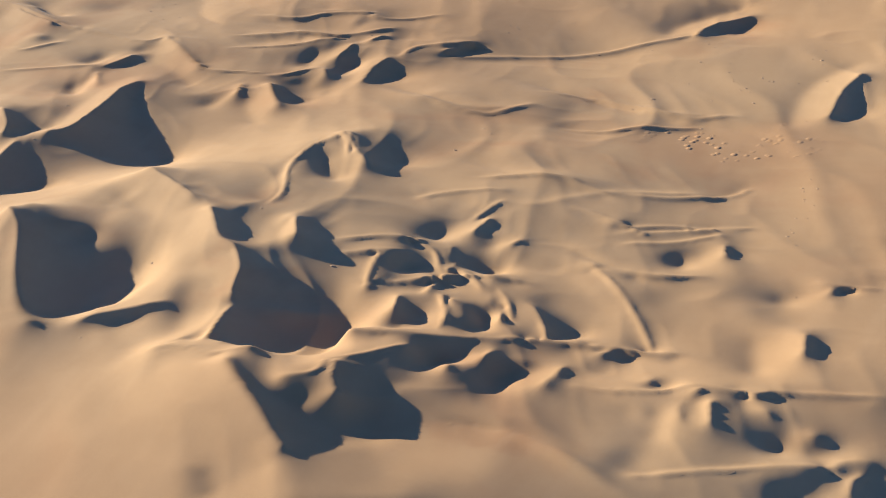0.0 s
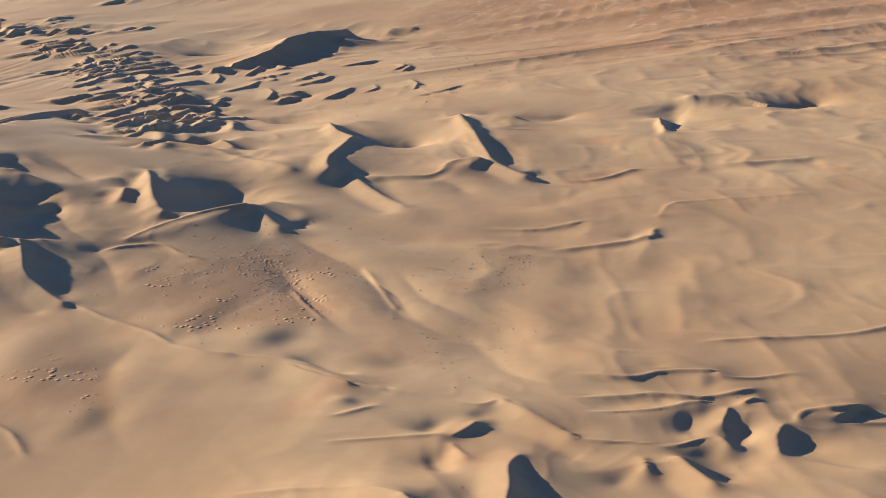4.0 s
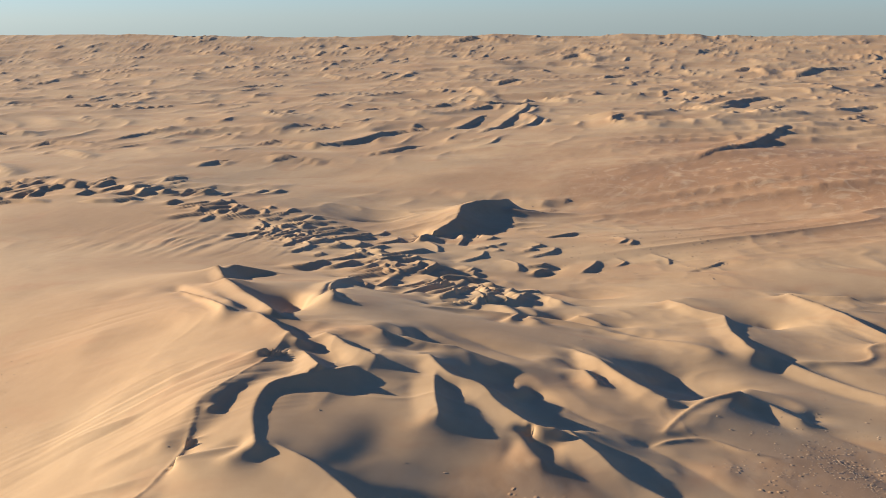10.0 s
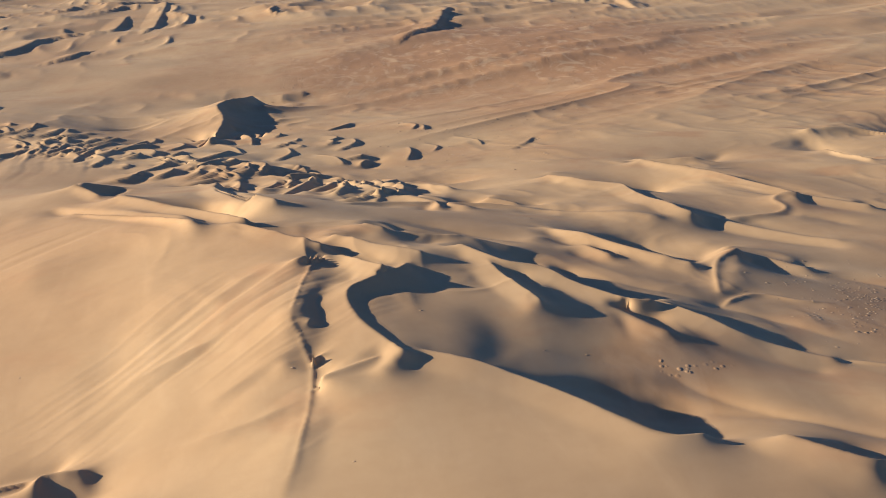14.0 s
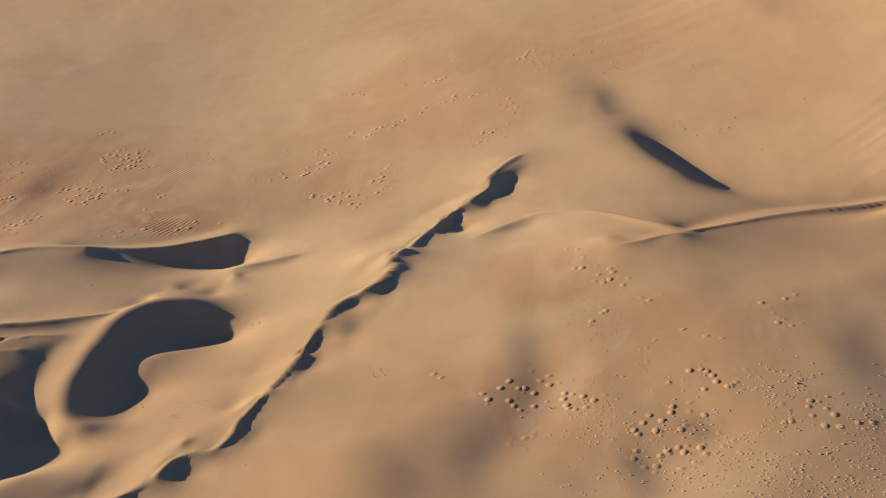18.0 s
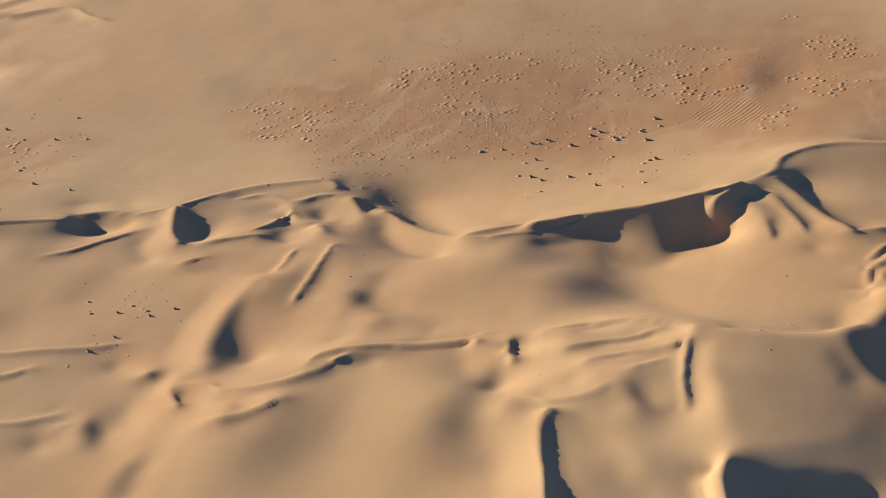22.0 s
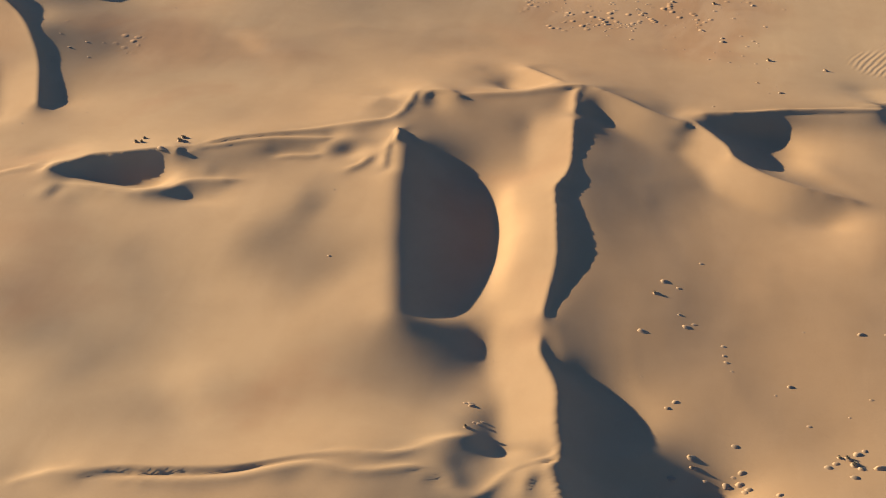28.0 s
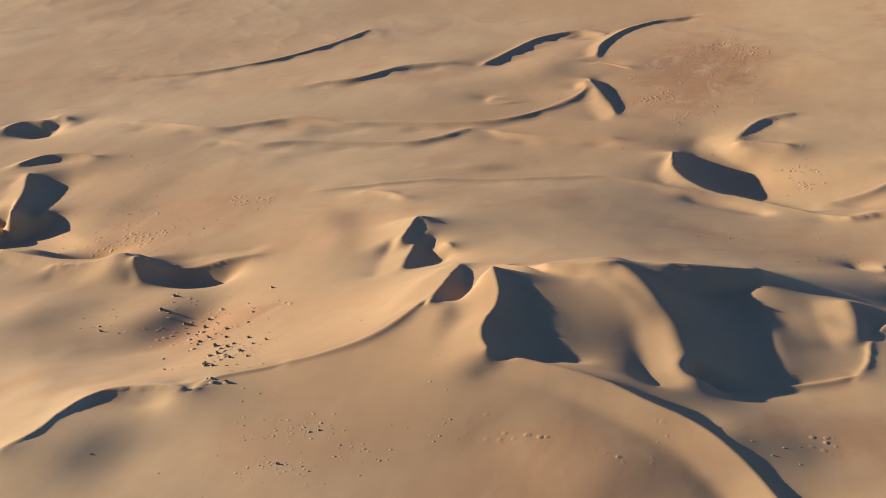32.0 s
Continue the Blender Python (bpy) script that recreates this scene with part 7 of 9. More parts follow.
lean([(-497.1, 525.7), (-476.0, 511.0), (-453.8, 491.2)], 0.16, 13.6, 0, 15.7)
lean([(-343.4, 431.4), (-328.6, 408.9), (-314.3, 392.1), (-301.2, 376.9)], 0.138, 9.0, -0.026, 10.2)
lean([(-322.7, 438.4), (-310.2, 424.2), (-298.8, 413.6), (-285.6, 391.4), (-271.5, 378.2)], 0.134, 9.2, -0.061, 11.9)
lean([(-304.4, 435.1), (-288.8, 412.5), (-272.3, 399.2)], 0.112, 6.8, -0.077, 10.2)
lean([(-355.8, 464.3), (-341.9, 453.2), (-322.7, 438.4)], 0.156, 10.6, -0.002, 13.7)
lean([(-409.4, 416.1), (-394.3, 399.5), (-380.5, 378.9)], 0.16, 6.4, 0, 7.8)
lean([(-323.2, 349.5), (-314.7, 352.9), (-305.7, 340.8)], -0.02, 11.0, -0.02, 11.4)
lean([(-340.5, 332.8), (-329.5, 329.2), (-316.9, 330.7)], 0.12, 6.2, 0.12, 6.2)
lean([(-295.7, 317.5), (-286.2, 314.6), (-277.1, 311.4), (-268.5, 306.7)], 0.113, 8.4, 0.113, 9.2)
lean([(-287.2, 323.7), (-277.6, 317.9), (-268.8, 314.4)], -0.092, 5.6, -0.092, 4.4)
lean([(-435.2, 289.1), (-435.0, 300.2), (-421.6, 290.2), (-419.8, 280.6)], 0.055, 13.8, 0.055, 4.7)
lean([(-435.8, 256.2), (-420.3, 259.7), (-405.5, 264.3), (-392.9, 273.6)], 0.16, 2.8, 0.16, 2.8)
lean([(-340.5, 274.4), (-338.4, 290.8), (-339.7, 306.5)], -0.039, 4.7, -0.039, 4.6)
lean([(-408.1, 429.5), (-401.1, 451.9), (-393.3, 467.7)], 0.149, 7.8, 0.149, 6.8)
lean([(-337.4, 568.5), (-323.1, 563.9), (-310.4, 548.6)], 0.148, 9.4, -0.071, 15.5)
lean([(-456.6, 486.4), (-449.7, 505.1), (-426.3, 484.1)], 0.16, 9.6, 0, 12.7)
lean([(-447.8, 605.6), (-425.3, 582.3), (-399.0, 568.1)], 0.152, 12.6, -0.011, 15.2)
lean([(-314.2, 456.6), (-299.0, 451.3), (-283.1, 452.9)], -0.024, 9.3, -0.024, 8.9)
lean([(-309.8, 521.6), (-294.8, 512.6), (-278.5, 503.6)], -0.035, 10.7, -0.035, 9.9)
lean([(-332.5, 519.3), (-320.6, 508.1), (-309.3, 497.2)], -0.06, 7.5, -0.06, 7.9)
lean([(-391.4, 693.7), (-376.0, 687.1), (-356.3, 666.2)], 0.086, 31.4, 0.086, 17.5)
lean([(-633.2, 486.6), (-615.7, 490.4), (-608.0, 504.2)], -0.2, 18.6, -0.2, 19.2)
lean([(-476.7, 458.5), (-462.2, 417.4), (-450.8, 405.9)], 0.114, 4.0, 0.114, 4.7)
lean([(-172.2, 190.5), (-176.9, 208.4), (-181.5, 211.4)], 0.16, 2.4, 0.16, 2.5)
lean([(-147.7, 182.1), (-142.1, 184.4), (-138.4, 188.1)], -0.2, 4.9, -0.2, 4.9)
lean([(-185.0, 208.5), (-186.1, 216.4), (-179.2, 216.3)], -0.134, 7.9, -0.134, 4.9)
lean([(-159.6, 310.6), (-143.1, 303.5), (-131.7, 300.7), (-120.2, 305.3)], 0.112, 4.6, -0.081, 5.9)
lean([(-122.6, 323.5), (-108.1, 318.9), (-91.4, 313.6), (-69.1, 314.8)], 0.077, 3.7, -0.105, 7.0)
lean([(-119.0, 266.9), (-106.4, 263.3), (-96.4, 263.3), (-90.3, 263.6)], 0.058, 4.5, -0.056, 5.1)
lean([(-105.4, 247.9), (-97.2, 248.7), (-88.9, 258.0), (-78.3, 263.7), (-62.2, 271.3)], 0.16, 2.6, -0.03, 4.7)
lean([(-95.5, 230.8), (-86.2, 233.7), (-72.8, 227.3), (-62.4, 227.3), (-55.9, 230.0)], 0.106, 2.5, -0.027, 4.0)
lean([(-117.8, 304.6), (-111.3, 299.4), (-102.6, 297.7)], -0.042, 4.6, -0.042, 4.5)
lean([(-129.2, 345.9), (-122.5, 361.8), (-118.3, 396.5)], -0.021, 7.3, -0.021, 7.3)
lean([(-134.6, 387.1), (-119.3, 367.7), (-103.4, 354.5)], 0.131, 9.6, 0.131, 8.9)
lean([(-124.4, 287.4), (-117.9, 279.9), (-112.4, 270.8)], 0.077, 5.0, 0.077, 4.9)
lean([(-115.6, 281.0), (-107.9, 272.8), (-97.4, 272.2)], -0.134, 5.3, -0.134, 4.9)
lean([(-151.6, 225.8), (-154.7, 242.9), (-158.0, 252.8)], 0.127, 1.7, 0.127, 1.7)
lean([(-112.6, 233.3), (-110.8, 238.4), (-108.1, 245.0)], -0.122, 2.7, -0.122, 2.7)
lean([(-76.7, 245.4), (-69.3, 247.8), (-62.4, 252.4)], -0.07, 3.7, -0.07, 3.6)
lean([(-83.8, 228.8), (-89.0, 223.7), (-96.5, 226.8)], -0.082, 2.8, -0.082, 2.7)
lean([(-83.3, 226.6), (-73.3, 215.7), (-63.4, 206.5)], 0.085, 2.9, 0.085, 2.9)
lean([(-155.0, 274.2), (-147.1, 259.2), (-140.5, 253.3)], 0.046, 2.1, 0.046, 1.9)
lean([(-148.9, 291.3), (-140.5, 288.5), (-131.3, 286.8)], -0.028, 6.7, -0.028, 7.2)
lean([(-192.9, 357.3), (-182.8, 354.8), (-186.5, 346.7)], -0.09, 9.9, -0.09, 10.7)
lean([(-258.2, 374.9), (-243.2, 355.5), (-237.2, 338.2)], 0.064, 5.9, 0.064, 5.8)
lean([(-281.6, 327.5), (-268.9, 323.6), (-251.4, 317.6)], -0.05, 11.5, -0.05, 9.7)
lean([(-240.5, 217.1), (-233.8, 222.6), (-232.1, 230.7)], 0.022, 12.8, 0.022, 12.9)
lean([(-256.6, 224.5), (-246.3, 226.1), (-236.8, 230.6)], -0.153, 4.5, -0.153, 4.0)
lean([(-278.4, 306.2), (-273.3, 312.7), (-267.3, 309.7)], -0.144, 6.7, -0.144, 6.1)
lean([(-318.2, 310.1), (-300.8, 303.9), (-282.8, 301.4)], -0.05, 6.7, -0.05, 6.6)
lean([(-219.6, 323.2), (-202.3, 327.7), (-185.5, 340.4)], 0.09, 4.3, 0.09, 3.7)
lean([(-680.8, 447.6), (-676.1, 428.4), (-671.9, 414.2)], -0.177, 7.3, -0.177, 7.4)
lean([(-673.8, 419.1), (-667.7, 397.4), (-659.0, 377.9), (-651.0, 368.2), (-643.4, 360.4)], -0.3, 7.6, -0.3, 7.7)
lean([(-670.9, 412.0), (-664.3, 392.8), (-656.6, 377.5), (-649.5, 368.1), (-642.7, 360.4)], -0.3, 5.1, -0.3, 5.1)
lean([(-602.7, 336.1), (-597.0, 335.9), (-591.9, 337.9)], -0.3, 4.9, -0.3, 11.1)
lean([(-593.9, 344.2), (-590.7, 341.9), (-591.4, 336.3)], -0.3, 3.6, -0.3, 3.3)
lean([(-701.1, 264.7), (-700.9, 244.5), (-702.5, 230.4), (-706.2, 219.0)], -0.066, 3.6, -0.066, 3.7)
lean([(-601.1, 304.6), (-591.0, 288.6), (-589.6, 262.2)], -0.185, 14.1, -0.185, 11.9)
lean([(-725.3, 237.0), (-716.4, 219.5), (-717.5, 208.4)], -0.095, 6.1, -0.095, 5.9)
lean([(-679.0, 321.8), (-671.8, 316.1), (-662.5, 319.0)], -0.083, 5.0, -0.083, 3.1)
lean([(-620.6, 302.4), (-611.2, 294.4), (-600.2, 312.0)], -0.132, 14.8, -0.132, 12.5)
lean([(-622.5, 221.7), (-620.6, 211.0), (-622.8, 197.8)], -0.075, 6.5, -0.075, 6.3)
lean([(-675.5, 231.5), (-670.4, 220.5), (-671.7, 213.2)], -0.141, 3.3, -0.141, 3.3)
lean([(-664.6, 241.1), (-661.1, 236.7), (-657.9, 234.0)], -0.193, 3.2, -0.193, 3.1)
lean([(-583.5, 385.0), (-572.1, 389.3), (-560.9, 392.4)], 0, 3.9, -0.2, 5.6)
lean([(-561.0, 358.9), (-547.0, 365.3), (-535.4, 371.6)], 0, 2.8, -0.2, 4.1)
lean([(-561.4, 342.7), (-549.3, 342.0), (-537.7, 345.8)], 0, 3.0, -0.2, 4.6)
lean([(-736.9, 286.6), (-736.2, 294.0), (-736.3, 299.6)], -0.155, 4.0, -0.155, 4.2)
lean([(-927.3, 249.0), (-920.1, 244.0), (-914.2, 237.4)], -0.2, 4.0, -0.2, 3.7)
lean([(-874.7, 277.8), (-878.6, 284.4), (-874.5, 266.9)], -0.105, 3.2, -0.105, 3.2)
lean([(-898.9, 275.6), (-887.9, 276.1), (-880.8, 279.3)], -0.11, 7.5, -0.11, 9.8)
lean([(-859.0, 201.2), (-854.9, 199.1), (-851.2, 200.4)], -0.045, 3.1, -0.045, 3.0)
lean([(-854.4, 192.8), (-850.3, 187.9), (-847.3, 179.4)], -0.034, 1.8, -0.034, 1.7)
lean([(-862.4, 196.9), (-857.1, 192.0), (-854.6, 183.6)], 0.126, 2.6, 0.126, 2.6)
lean([(-824.5, 288.5), (-812.6, 294.3), (-800.3, 297.3)], 0.12, 6.8, -0.127, 16.0)
lean([(-775.2, 235.0), (-772.6, 229.3), (-773.7, 219.0)], -0.2, 3.5, -0.2, 3.5)
lean([(-794.4, 191.7), (-788.3, 205.6), (-783.3, 217.4)], 0.16, 2.9, 0.16, 2.9)
lean([(-847.8, 306.4), (-842.4, 296.5), (-837.7, 289.2)], -0.115, 2.6, -0.115, 2.6)
lean([(-841.5, 308.8), (-834.7, 298.3), (-830.0, 289.9)], -0.2, 1.9, -0.2, 2.2)
lean([(-915.6, 217.2), (-911.1, 220.1), (-906.4, 223.0)], -0.024, 3.1, -0.024, 2.9)
lean([(-852.1, 225.6), (-852.0, 219.3), (-851.0, 210.7)], 0.095, 1.7, 0.095, 1.6)
lean([(-876.2, 227.0), (-867.0, 228.0), (-857.9, 228.7)], -0.2, 2.9, -0.2, 3.3)
lean([(-872.4, 221.3), (-861.9, 221.5), (-854.9, 223.9)], -0.2, 1.9, -0.2, 3.1)
lean([(-821.5, 275.1), (-815.6, 282.8), (-809.2, 289.6)], 0.095, 1.5, 0.095, 3.1)
lean([(-772.4, 267.8), (-777.7, 276.0), (-777.6, 287.0)], -0.02, 6.0, -0.02, 6.1)
lean([(-870.7, 152.9), (-864.5, 155.6), (-858.5, 154.9)], -0.054, 6.4, -0.054, 5.9)
lean([(-901.0, 279.2), (-890.2, 280.7), (-880.5, 283.0), (-870.8, 286.6)], -0.114, 7.7, -0.114, 14.4)
lean([(-886.8, 260.7), (-875.7, 259.7), (-867.8, 263.8)], -0.187, 9.6, -0.187, 9.2)
lean([(-926.0, 260.7), (-921.8, 249.1), (-917.0, 240.4)], -0.131, 4.1, -0.131, 3.8)
lean([(-914.3, 234.7), (-906.7, 231.4), (-899.4, 230.1)], -0.2, 7.1, -0.2, 8.2)
lean([(-933.7, 265.2), (-931.9, 243.7), (-932.0, 229.3)], 0.071, 2.9, 0.071, 2.9)
lean([(-938.4, 264.1), (-936.5, 247.8), (-935.5, 238.1)], -0.083, 2.9, -0.083, 3.0)
lean([(-944.3, 270.1), (-945.0, 253.7), (-947.2, 240.5)], 0.16, 2.1, 0.16, 2.2)
lean([(-987.1, 236.3), (-989.4, 254.6), (-985.1, 261.0)], -0.08, 5.3, -0.08, 5.2)
lean([(-1005.4, 230.6), (-998.1, 227.0), (-989.8, 220.2)], -0.077, 6.0, -0.077, 5.7)
lean([(-1000.4, 209.4), (-996.9, 195.3), (-994.6, 182.3)], 0.046, 3.8, 0.046, 3.8)
lean([(-942.4, 185.3), (-941.8, 178.2), (-941.8, 173.8)], -0.13, 2.3, -0.13, 2.4)
lean([(-957.5, 195.3), (-953.5, 191.1), (-951.2, 186.0)], -0.076, 2.3, -0.076, 2.5)
lean([(-984.4, 179.7), (-981.1, 175.9), (-978.0, 172.7)], -0.062, 1.5, -0.062, 1.5)
lean([(-972.3, 181.3), (-970.8, 175.4), (-968.5, 172.8)], -0.06, 1.8, -0.06, 1.9)
lean([(-930.9, 196.5), (-927.8, 195.0), (-930.3, 192.7)], -0.154, 3.1, -0.154, 2.2)
lean([(-916.5, 214.2), (-910.5, 200.7), (-908.4, 185.8)], -0.095, 6.6, -0.095, 6.6)
lean([(-884.3, 218.2), (-887.3, 203.5), (-885.6, 191.0)], -0.188, 5.3, -0.188, 5.0)
lean([(-876.0, 196.8), (-877.4, 205.4), (-874.4, 211.0)], -0.2, 2.1, -0.2, 2.2)
lean([(-885.2, 227.0), (-883.2, 226.0), (-880.4, 221.0)], -0.043, 2.5, -0.043, 2.7)
lean([(-875.7, 221.4), (-869.0, 222.6), (-861.4, 225.8)], -0.2, 2.6, -0.2, 2.3)
lean([(-1012.8, 266.2), (-1003.3, 269.2), (-998.5, 278.8)], 0.035, 3.8, 0.035, 3.8)
lean([(-1017.6, 261.5), (-1007.4, 262.5), (-1001.3, 267.5)], -0.051, 3.9, -0.051, 3.9)
lean([(-972.6, 293.4), (-967.4, 295.0), (-962.7, 285.6)], -0.119, 5.0, -0.119, 5.0)
lean([(-966.5, 296.8), (-960.4, 293.6), (-956.1, 292.9)], 0.038, 4.3, 0.038, 4.7)
lean([(-968.9, 257.6), (-964.6, 260.3), (-962.8, 263.1)], -0.112, 3.0, -0.112, 3.2)
lean([(-988.3, 192.3), (-977.6, 191.4), (-967.8, 195.9)], 0.057, 4.3, 0.057, 3.5)
lean([(-1019.5, 206.5), (-1011.1, 198.0), (-1009.9, 188.2)], -0.064, 6.5, -0.064, 6.2)
lean([(-1026.7, 402.3), (-1015.5, 388.1), (-1000.4, 383.6)], -0.06, 9.6, -0.06, 9.1)
lean([(-1119.2, 213.2), (-1115.9, 210.1), (-1116.8, 206.1)], -0.06, 3.2, -0.06, 3.1)
lean([(-1128.8, 197.1), (-1115.7, 190.2), (-1104.3, 186.4)], -0.115, 8.1, -0.115, 7.6)
lean([(-1148.9, 193.1), (-1141.0, 187.6), (-1136.7, 175.3)], -0.043, 6.1, -0.043, 5.8)
lean([(-1131.3, 189.7), (-1126.1, 187.2), (-1123.6, 178.0)], 0.045, 6.7, 0.045, 6.3)
lean([(-1153.6, 168.0), (-1144.0, 161.0), (-1132.6, 153.6)], -0.071, 6.1, -0.071, 5.8)
lean([(-1128.9, 162.2), (-1119.0, 154.9), (-1111.5, 147.3)], 0.068, 4.3, 0.068, 3.9)
lean([(-1109.0, 170.6), (-1098.2, 166.7), (-1092.6, 159.9)], -0.031, 7.4, -0.031, 7.0)
lean([(-1081.0, 182.8), (-1077.8, 185.8), (-1075.9, 190.3)], 0.16, 3.3, 0.16, 2.9)
lean([(-1077.5, 175.7), (-1076.4, 166.5), (-1079.7, 157.9)], 0.16, 3.5, 0.16, 3.5)
lean([(-1072.0, 154.2), (-1067.2, 155.8), (-1062.1, 155.3)], -0.2, 1.5, -0.2, 1.6)
lean([(-1081.5, 151.4), (-1077.0, 153.7), (-1074.0, 155.7)], 0.16, 1.3, 0.16, 1.2)
lean([(-1100.0, 140.0), (-1095.4, 141.4), (-1088.6, 141.1)], -0.055, 3.1, -0.055, 2.3)
lean([(-1116.9, 251.4), (-1114.4, 251.2), (-1112.8, 254.3)], -0.2, 5.4, -0.2, 4.6)
lean([(-1101.7, 280.4), (-1097.6, 279.2), (-1099.2, 275.1)], -0.145, 5.5, -0.145, 5.2)
lean([(-1123.9, 293.9), (-1110.6, 296.1), (-1101.8, 306.0)], -0.076, 10.4, -0.076, 10.4)
lean([(-1160.9, 287.5), (-1153.0, 277.5), (-1148.7, 277.1)], 0.098, 3.3, 0.098, 3.2)
lean([(-1270.4, 312.6), (-1271.1, 323.7), (-1274.1, 340.8)], -0.168, 2.6, -0.168, 2.5)
lean([(-1255.1, 358.9), (-1248.2, 351.8), (-1239.7, 350.4)], -0.2, 4.2, -0.2, 7.6)
lean([(-1232.8, 348.0), (-1223.3, 332.2), (-1216.3, 319.3)], -0.168, 3.6, -0.168, 3.5)
lean([(-1189.6, 346.3), (-1181.7, 342.7), (-1177.3, 326.8)], 0.16, 9.1, 0.16, 9.0)
lean([(-1179.1, 347.3), (-1173.7, 336.1), (-1170.4, 330.7)], -0.182, 3.2, -0.182, 3.2)
lean([(-1153.8, 344.1), (-1145.0, 342.4), (-1135.0, 338.6)], 0.16, 34.5, 0.16, 20.1)
lean([(-1167.3, 326.0), (-1165.1, 337.2), (-1161.2, 346.0)], 0.16, 2.0, 0.16, 2.0)
lean([(-1349.9, 469.5), (-1331.7, 429.5), (-1327.1, 402.8)], -0.192, 8.0, -0.192, 7.9)
lean([(-1434.4, 615.3), (-1424.0, 625.0), (-1408.9, 623.9)], -0.034, 8.7, -0.034, 16.7)
lean([(-1467.3, 592.7), (-1459.6, 606.5), (-1442.3, 600.7)], -0.091, 13.3, -0.091, 12.4)
lean([(-1331.9, 663.8), (-1318.3, 656.1), (-1311.9, 653.1)], -0.037, 12.8, -0.037, 11.3)
lean([(-1426.2, 590.2), (-1408.0, 586.6), (-1376.2, 589.3)], -0.043, 13.4, -0.043, 6.0)
lean([(-1221.2, 593.3), (-1232.8, 605.1), (-1243.5, 608.5)], -0.053, 9.0, -0.053, 11.5)
lean([(-1206.1, 674.9), (-1182.0, 684.6), (-1163.1, 693.3)], 0.066, 28.1, 0.066, 26.5)
lean([(-1143.7, 577.2), (-1120.9, 577.2), (-1103.5, 567.5)], 0.051, 24.4, 0.051, 24.1)
lean([(-1150.1, 538.5), (-1139.3, 530.5), (-1128.6, 537.6)], -0.089, 17.0, -0.089, 13.3)
lean([(-1172.1, 500.9), (-1151.8, 510.6), (-1137.3, 523.2)], 0.093, 13.7, 0.093, 10.0)
lean([(-1123.3, 507.2), (-1111.5, 503.0), (-1096.1, 499.0)], -0.112, 18.6, -0.112, 17.1)
lean([(-1141.7, 400.5), (-1133.5, 397.3), (-1124.9, 374.7)], -0.09, 11.6, -0.09, 21.2)
lean([(-1514.3, 720.1), (-1533.1, 737.1), (-1545.6, 755.1)], -0.079, 11.0, -0.079, 11.8)
lean([(-1303.5, 785.9), (-1313.8, 741.2), (-1322.4, 697.4)], 0.095, 14.6, 0.095, 20.9)
lean([(-1317.2, 675.5), (-1300.8, 680.8), (-1285.4, 691.6)], 0.16, 22.3, 0.16, 23.5)
lean([(-1370.9, 716.8), (-1343.8, 721.3), (-1326.6, 741.4)], 0.083, 27.9, 0.083, 26.4)
lean([(-1145.1, 399.8), (-1135.3, 390.3), (-1125.3, 366.3)], -0.085, 7.5, -0.085, 14.1)
lean([(-1152.6, 300.9), (-1133.7, 292.5), (-1118.0, 304.9)], -0.036, 36.5, -0.036, 30.8)
lean([(-1252.8, 265.7), (-1233.6, 253.3), (-1219.5, 246.0)], 0.125, 17.5, 0.125, 16.0)
lean([(-725.3, 237.0), (-707.0, 222.6), (-690.5, 214.6)], -0.091, 17.6, -0.091, 13.8)
lean([(-640.1, 292.0), (-628.3, 279.1), (-616.9, 273.3)], -0.08, 24.4, -0.08, 21.2)
lean([(-667.1, 230.8), (-651.1, 208.9), (-637.0, 204.9)], -0.096, 15.2, -0.096, 13.8)
lean([(-921.6, 198.7), (-913.7, 185.4), (-900.0, 177.4)], -0.05, 12.0, -0.05, 11.0)
lean([(-887.2, 212.2), (-882.9, 196.3), (-887.4, 182.8)], -0.2, 10.6, -0.2, 10.4)
lean([(-1012.7, 201.5), (-996.3, 188.7), (-986.0, 173.5)], 0.038, 10.4, 0.038, 9.5)
lean([(-906.4, 265.3), (-886.9, 253.6), (-865.3, 254.6)], -0.186, 17.3, -0.186, 16.9)
lean([(-859.9, 191.2), (-853.2, 178.2), (-847.0, 168.6)], -0.091, 5.6, -0.091, 5.5)
lean([(-882.9, 258.5), (-870.6, 257.2), (-860.7, 261.8)], -0.184, 24.4, -0.184, 25.5)
lean([(-775.8, 241.6), (-776.5, 228.2), (-778.2, 216.3)], -0.108, 6.2, -0.108, 6.5)
lean([(-1127.0, 200.9), (-1111.3, 195.8), (-1101.3, 189.8)], -0.144, 14.1, -0.144, 12.7)
lean([(-1144.4, 157.8), (-1131.4, 155.3), (-1121.3, 160.4)], -0.125, 13.3, -0.125, 11.6)
lean([(-1043.6, 179.8), (-1030.0, 172.3), (-1020.0, 169.0)], -0.083, 12.7, -0.083, 11.1)
lean([(-1049.9, 237.8), (-1032.2, 225.0), (-1018.3, 212.8)], 0.115, 20.4, 0.115, 17.6)
lean([(-1065.4, 309.4), (-1045.6, 311.7), (-1026.0, 310.5)], 0.069, 27.9, 0.069, 28.6)
lean([(-329.5, 323.9), (-300.1, 324.5), (-288.3, 352.3)], 0.137, 44.3, 0.137, 33.3)
lean([(-269.6, 365.8), (-236.9, 365.7), (-214.3, 367.4)], 0.094, 44.1, 0.094, 41.0)
lean([(-200.1, 169.2), (-180.4, 155.6), (-161.8, 144.9)], 0.058, 11.5, 0.058, 11.3)
lean([(-76.1, 210.6), (-64.9, 209.4), (-55.2, 208.7)], -0.056, 15.4, -0.056, 16.4)
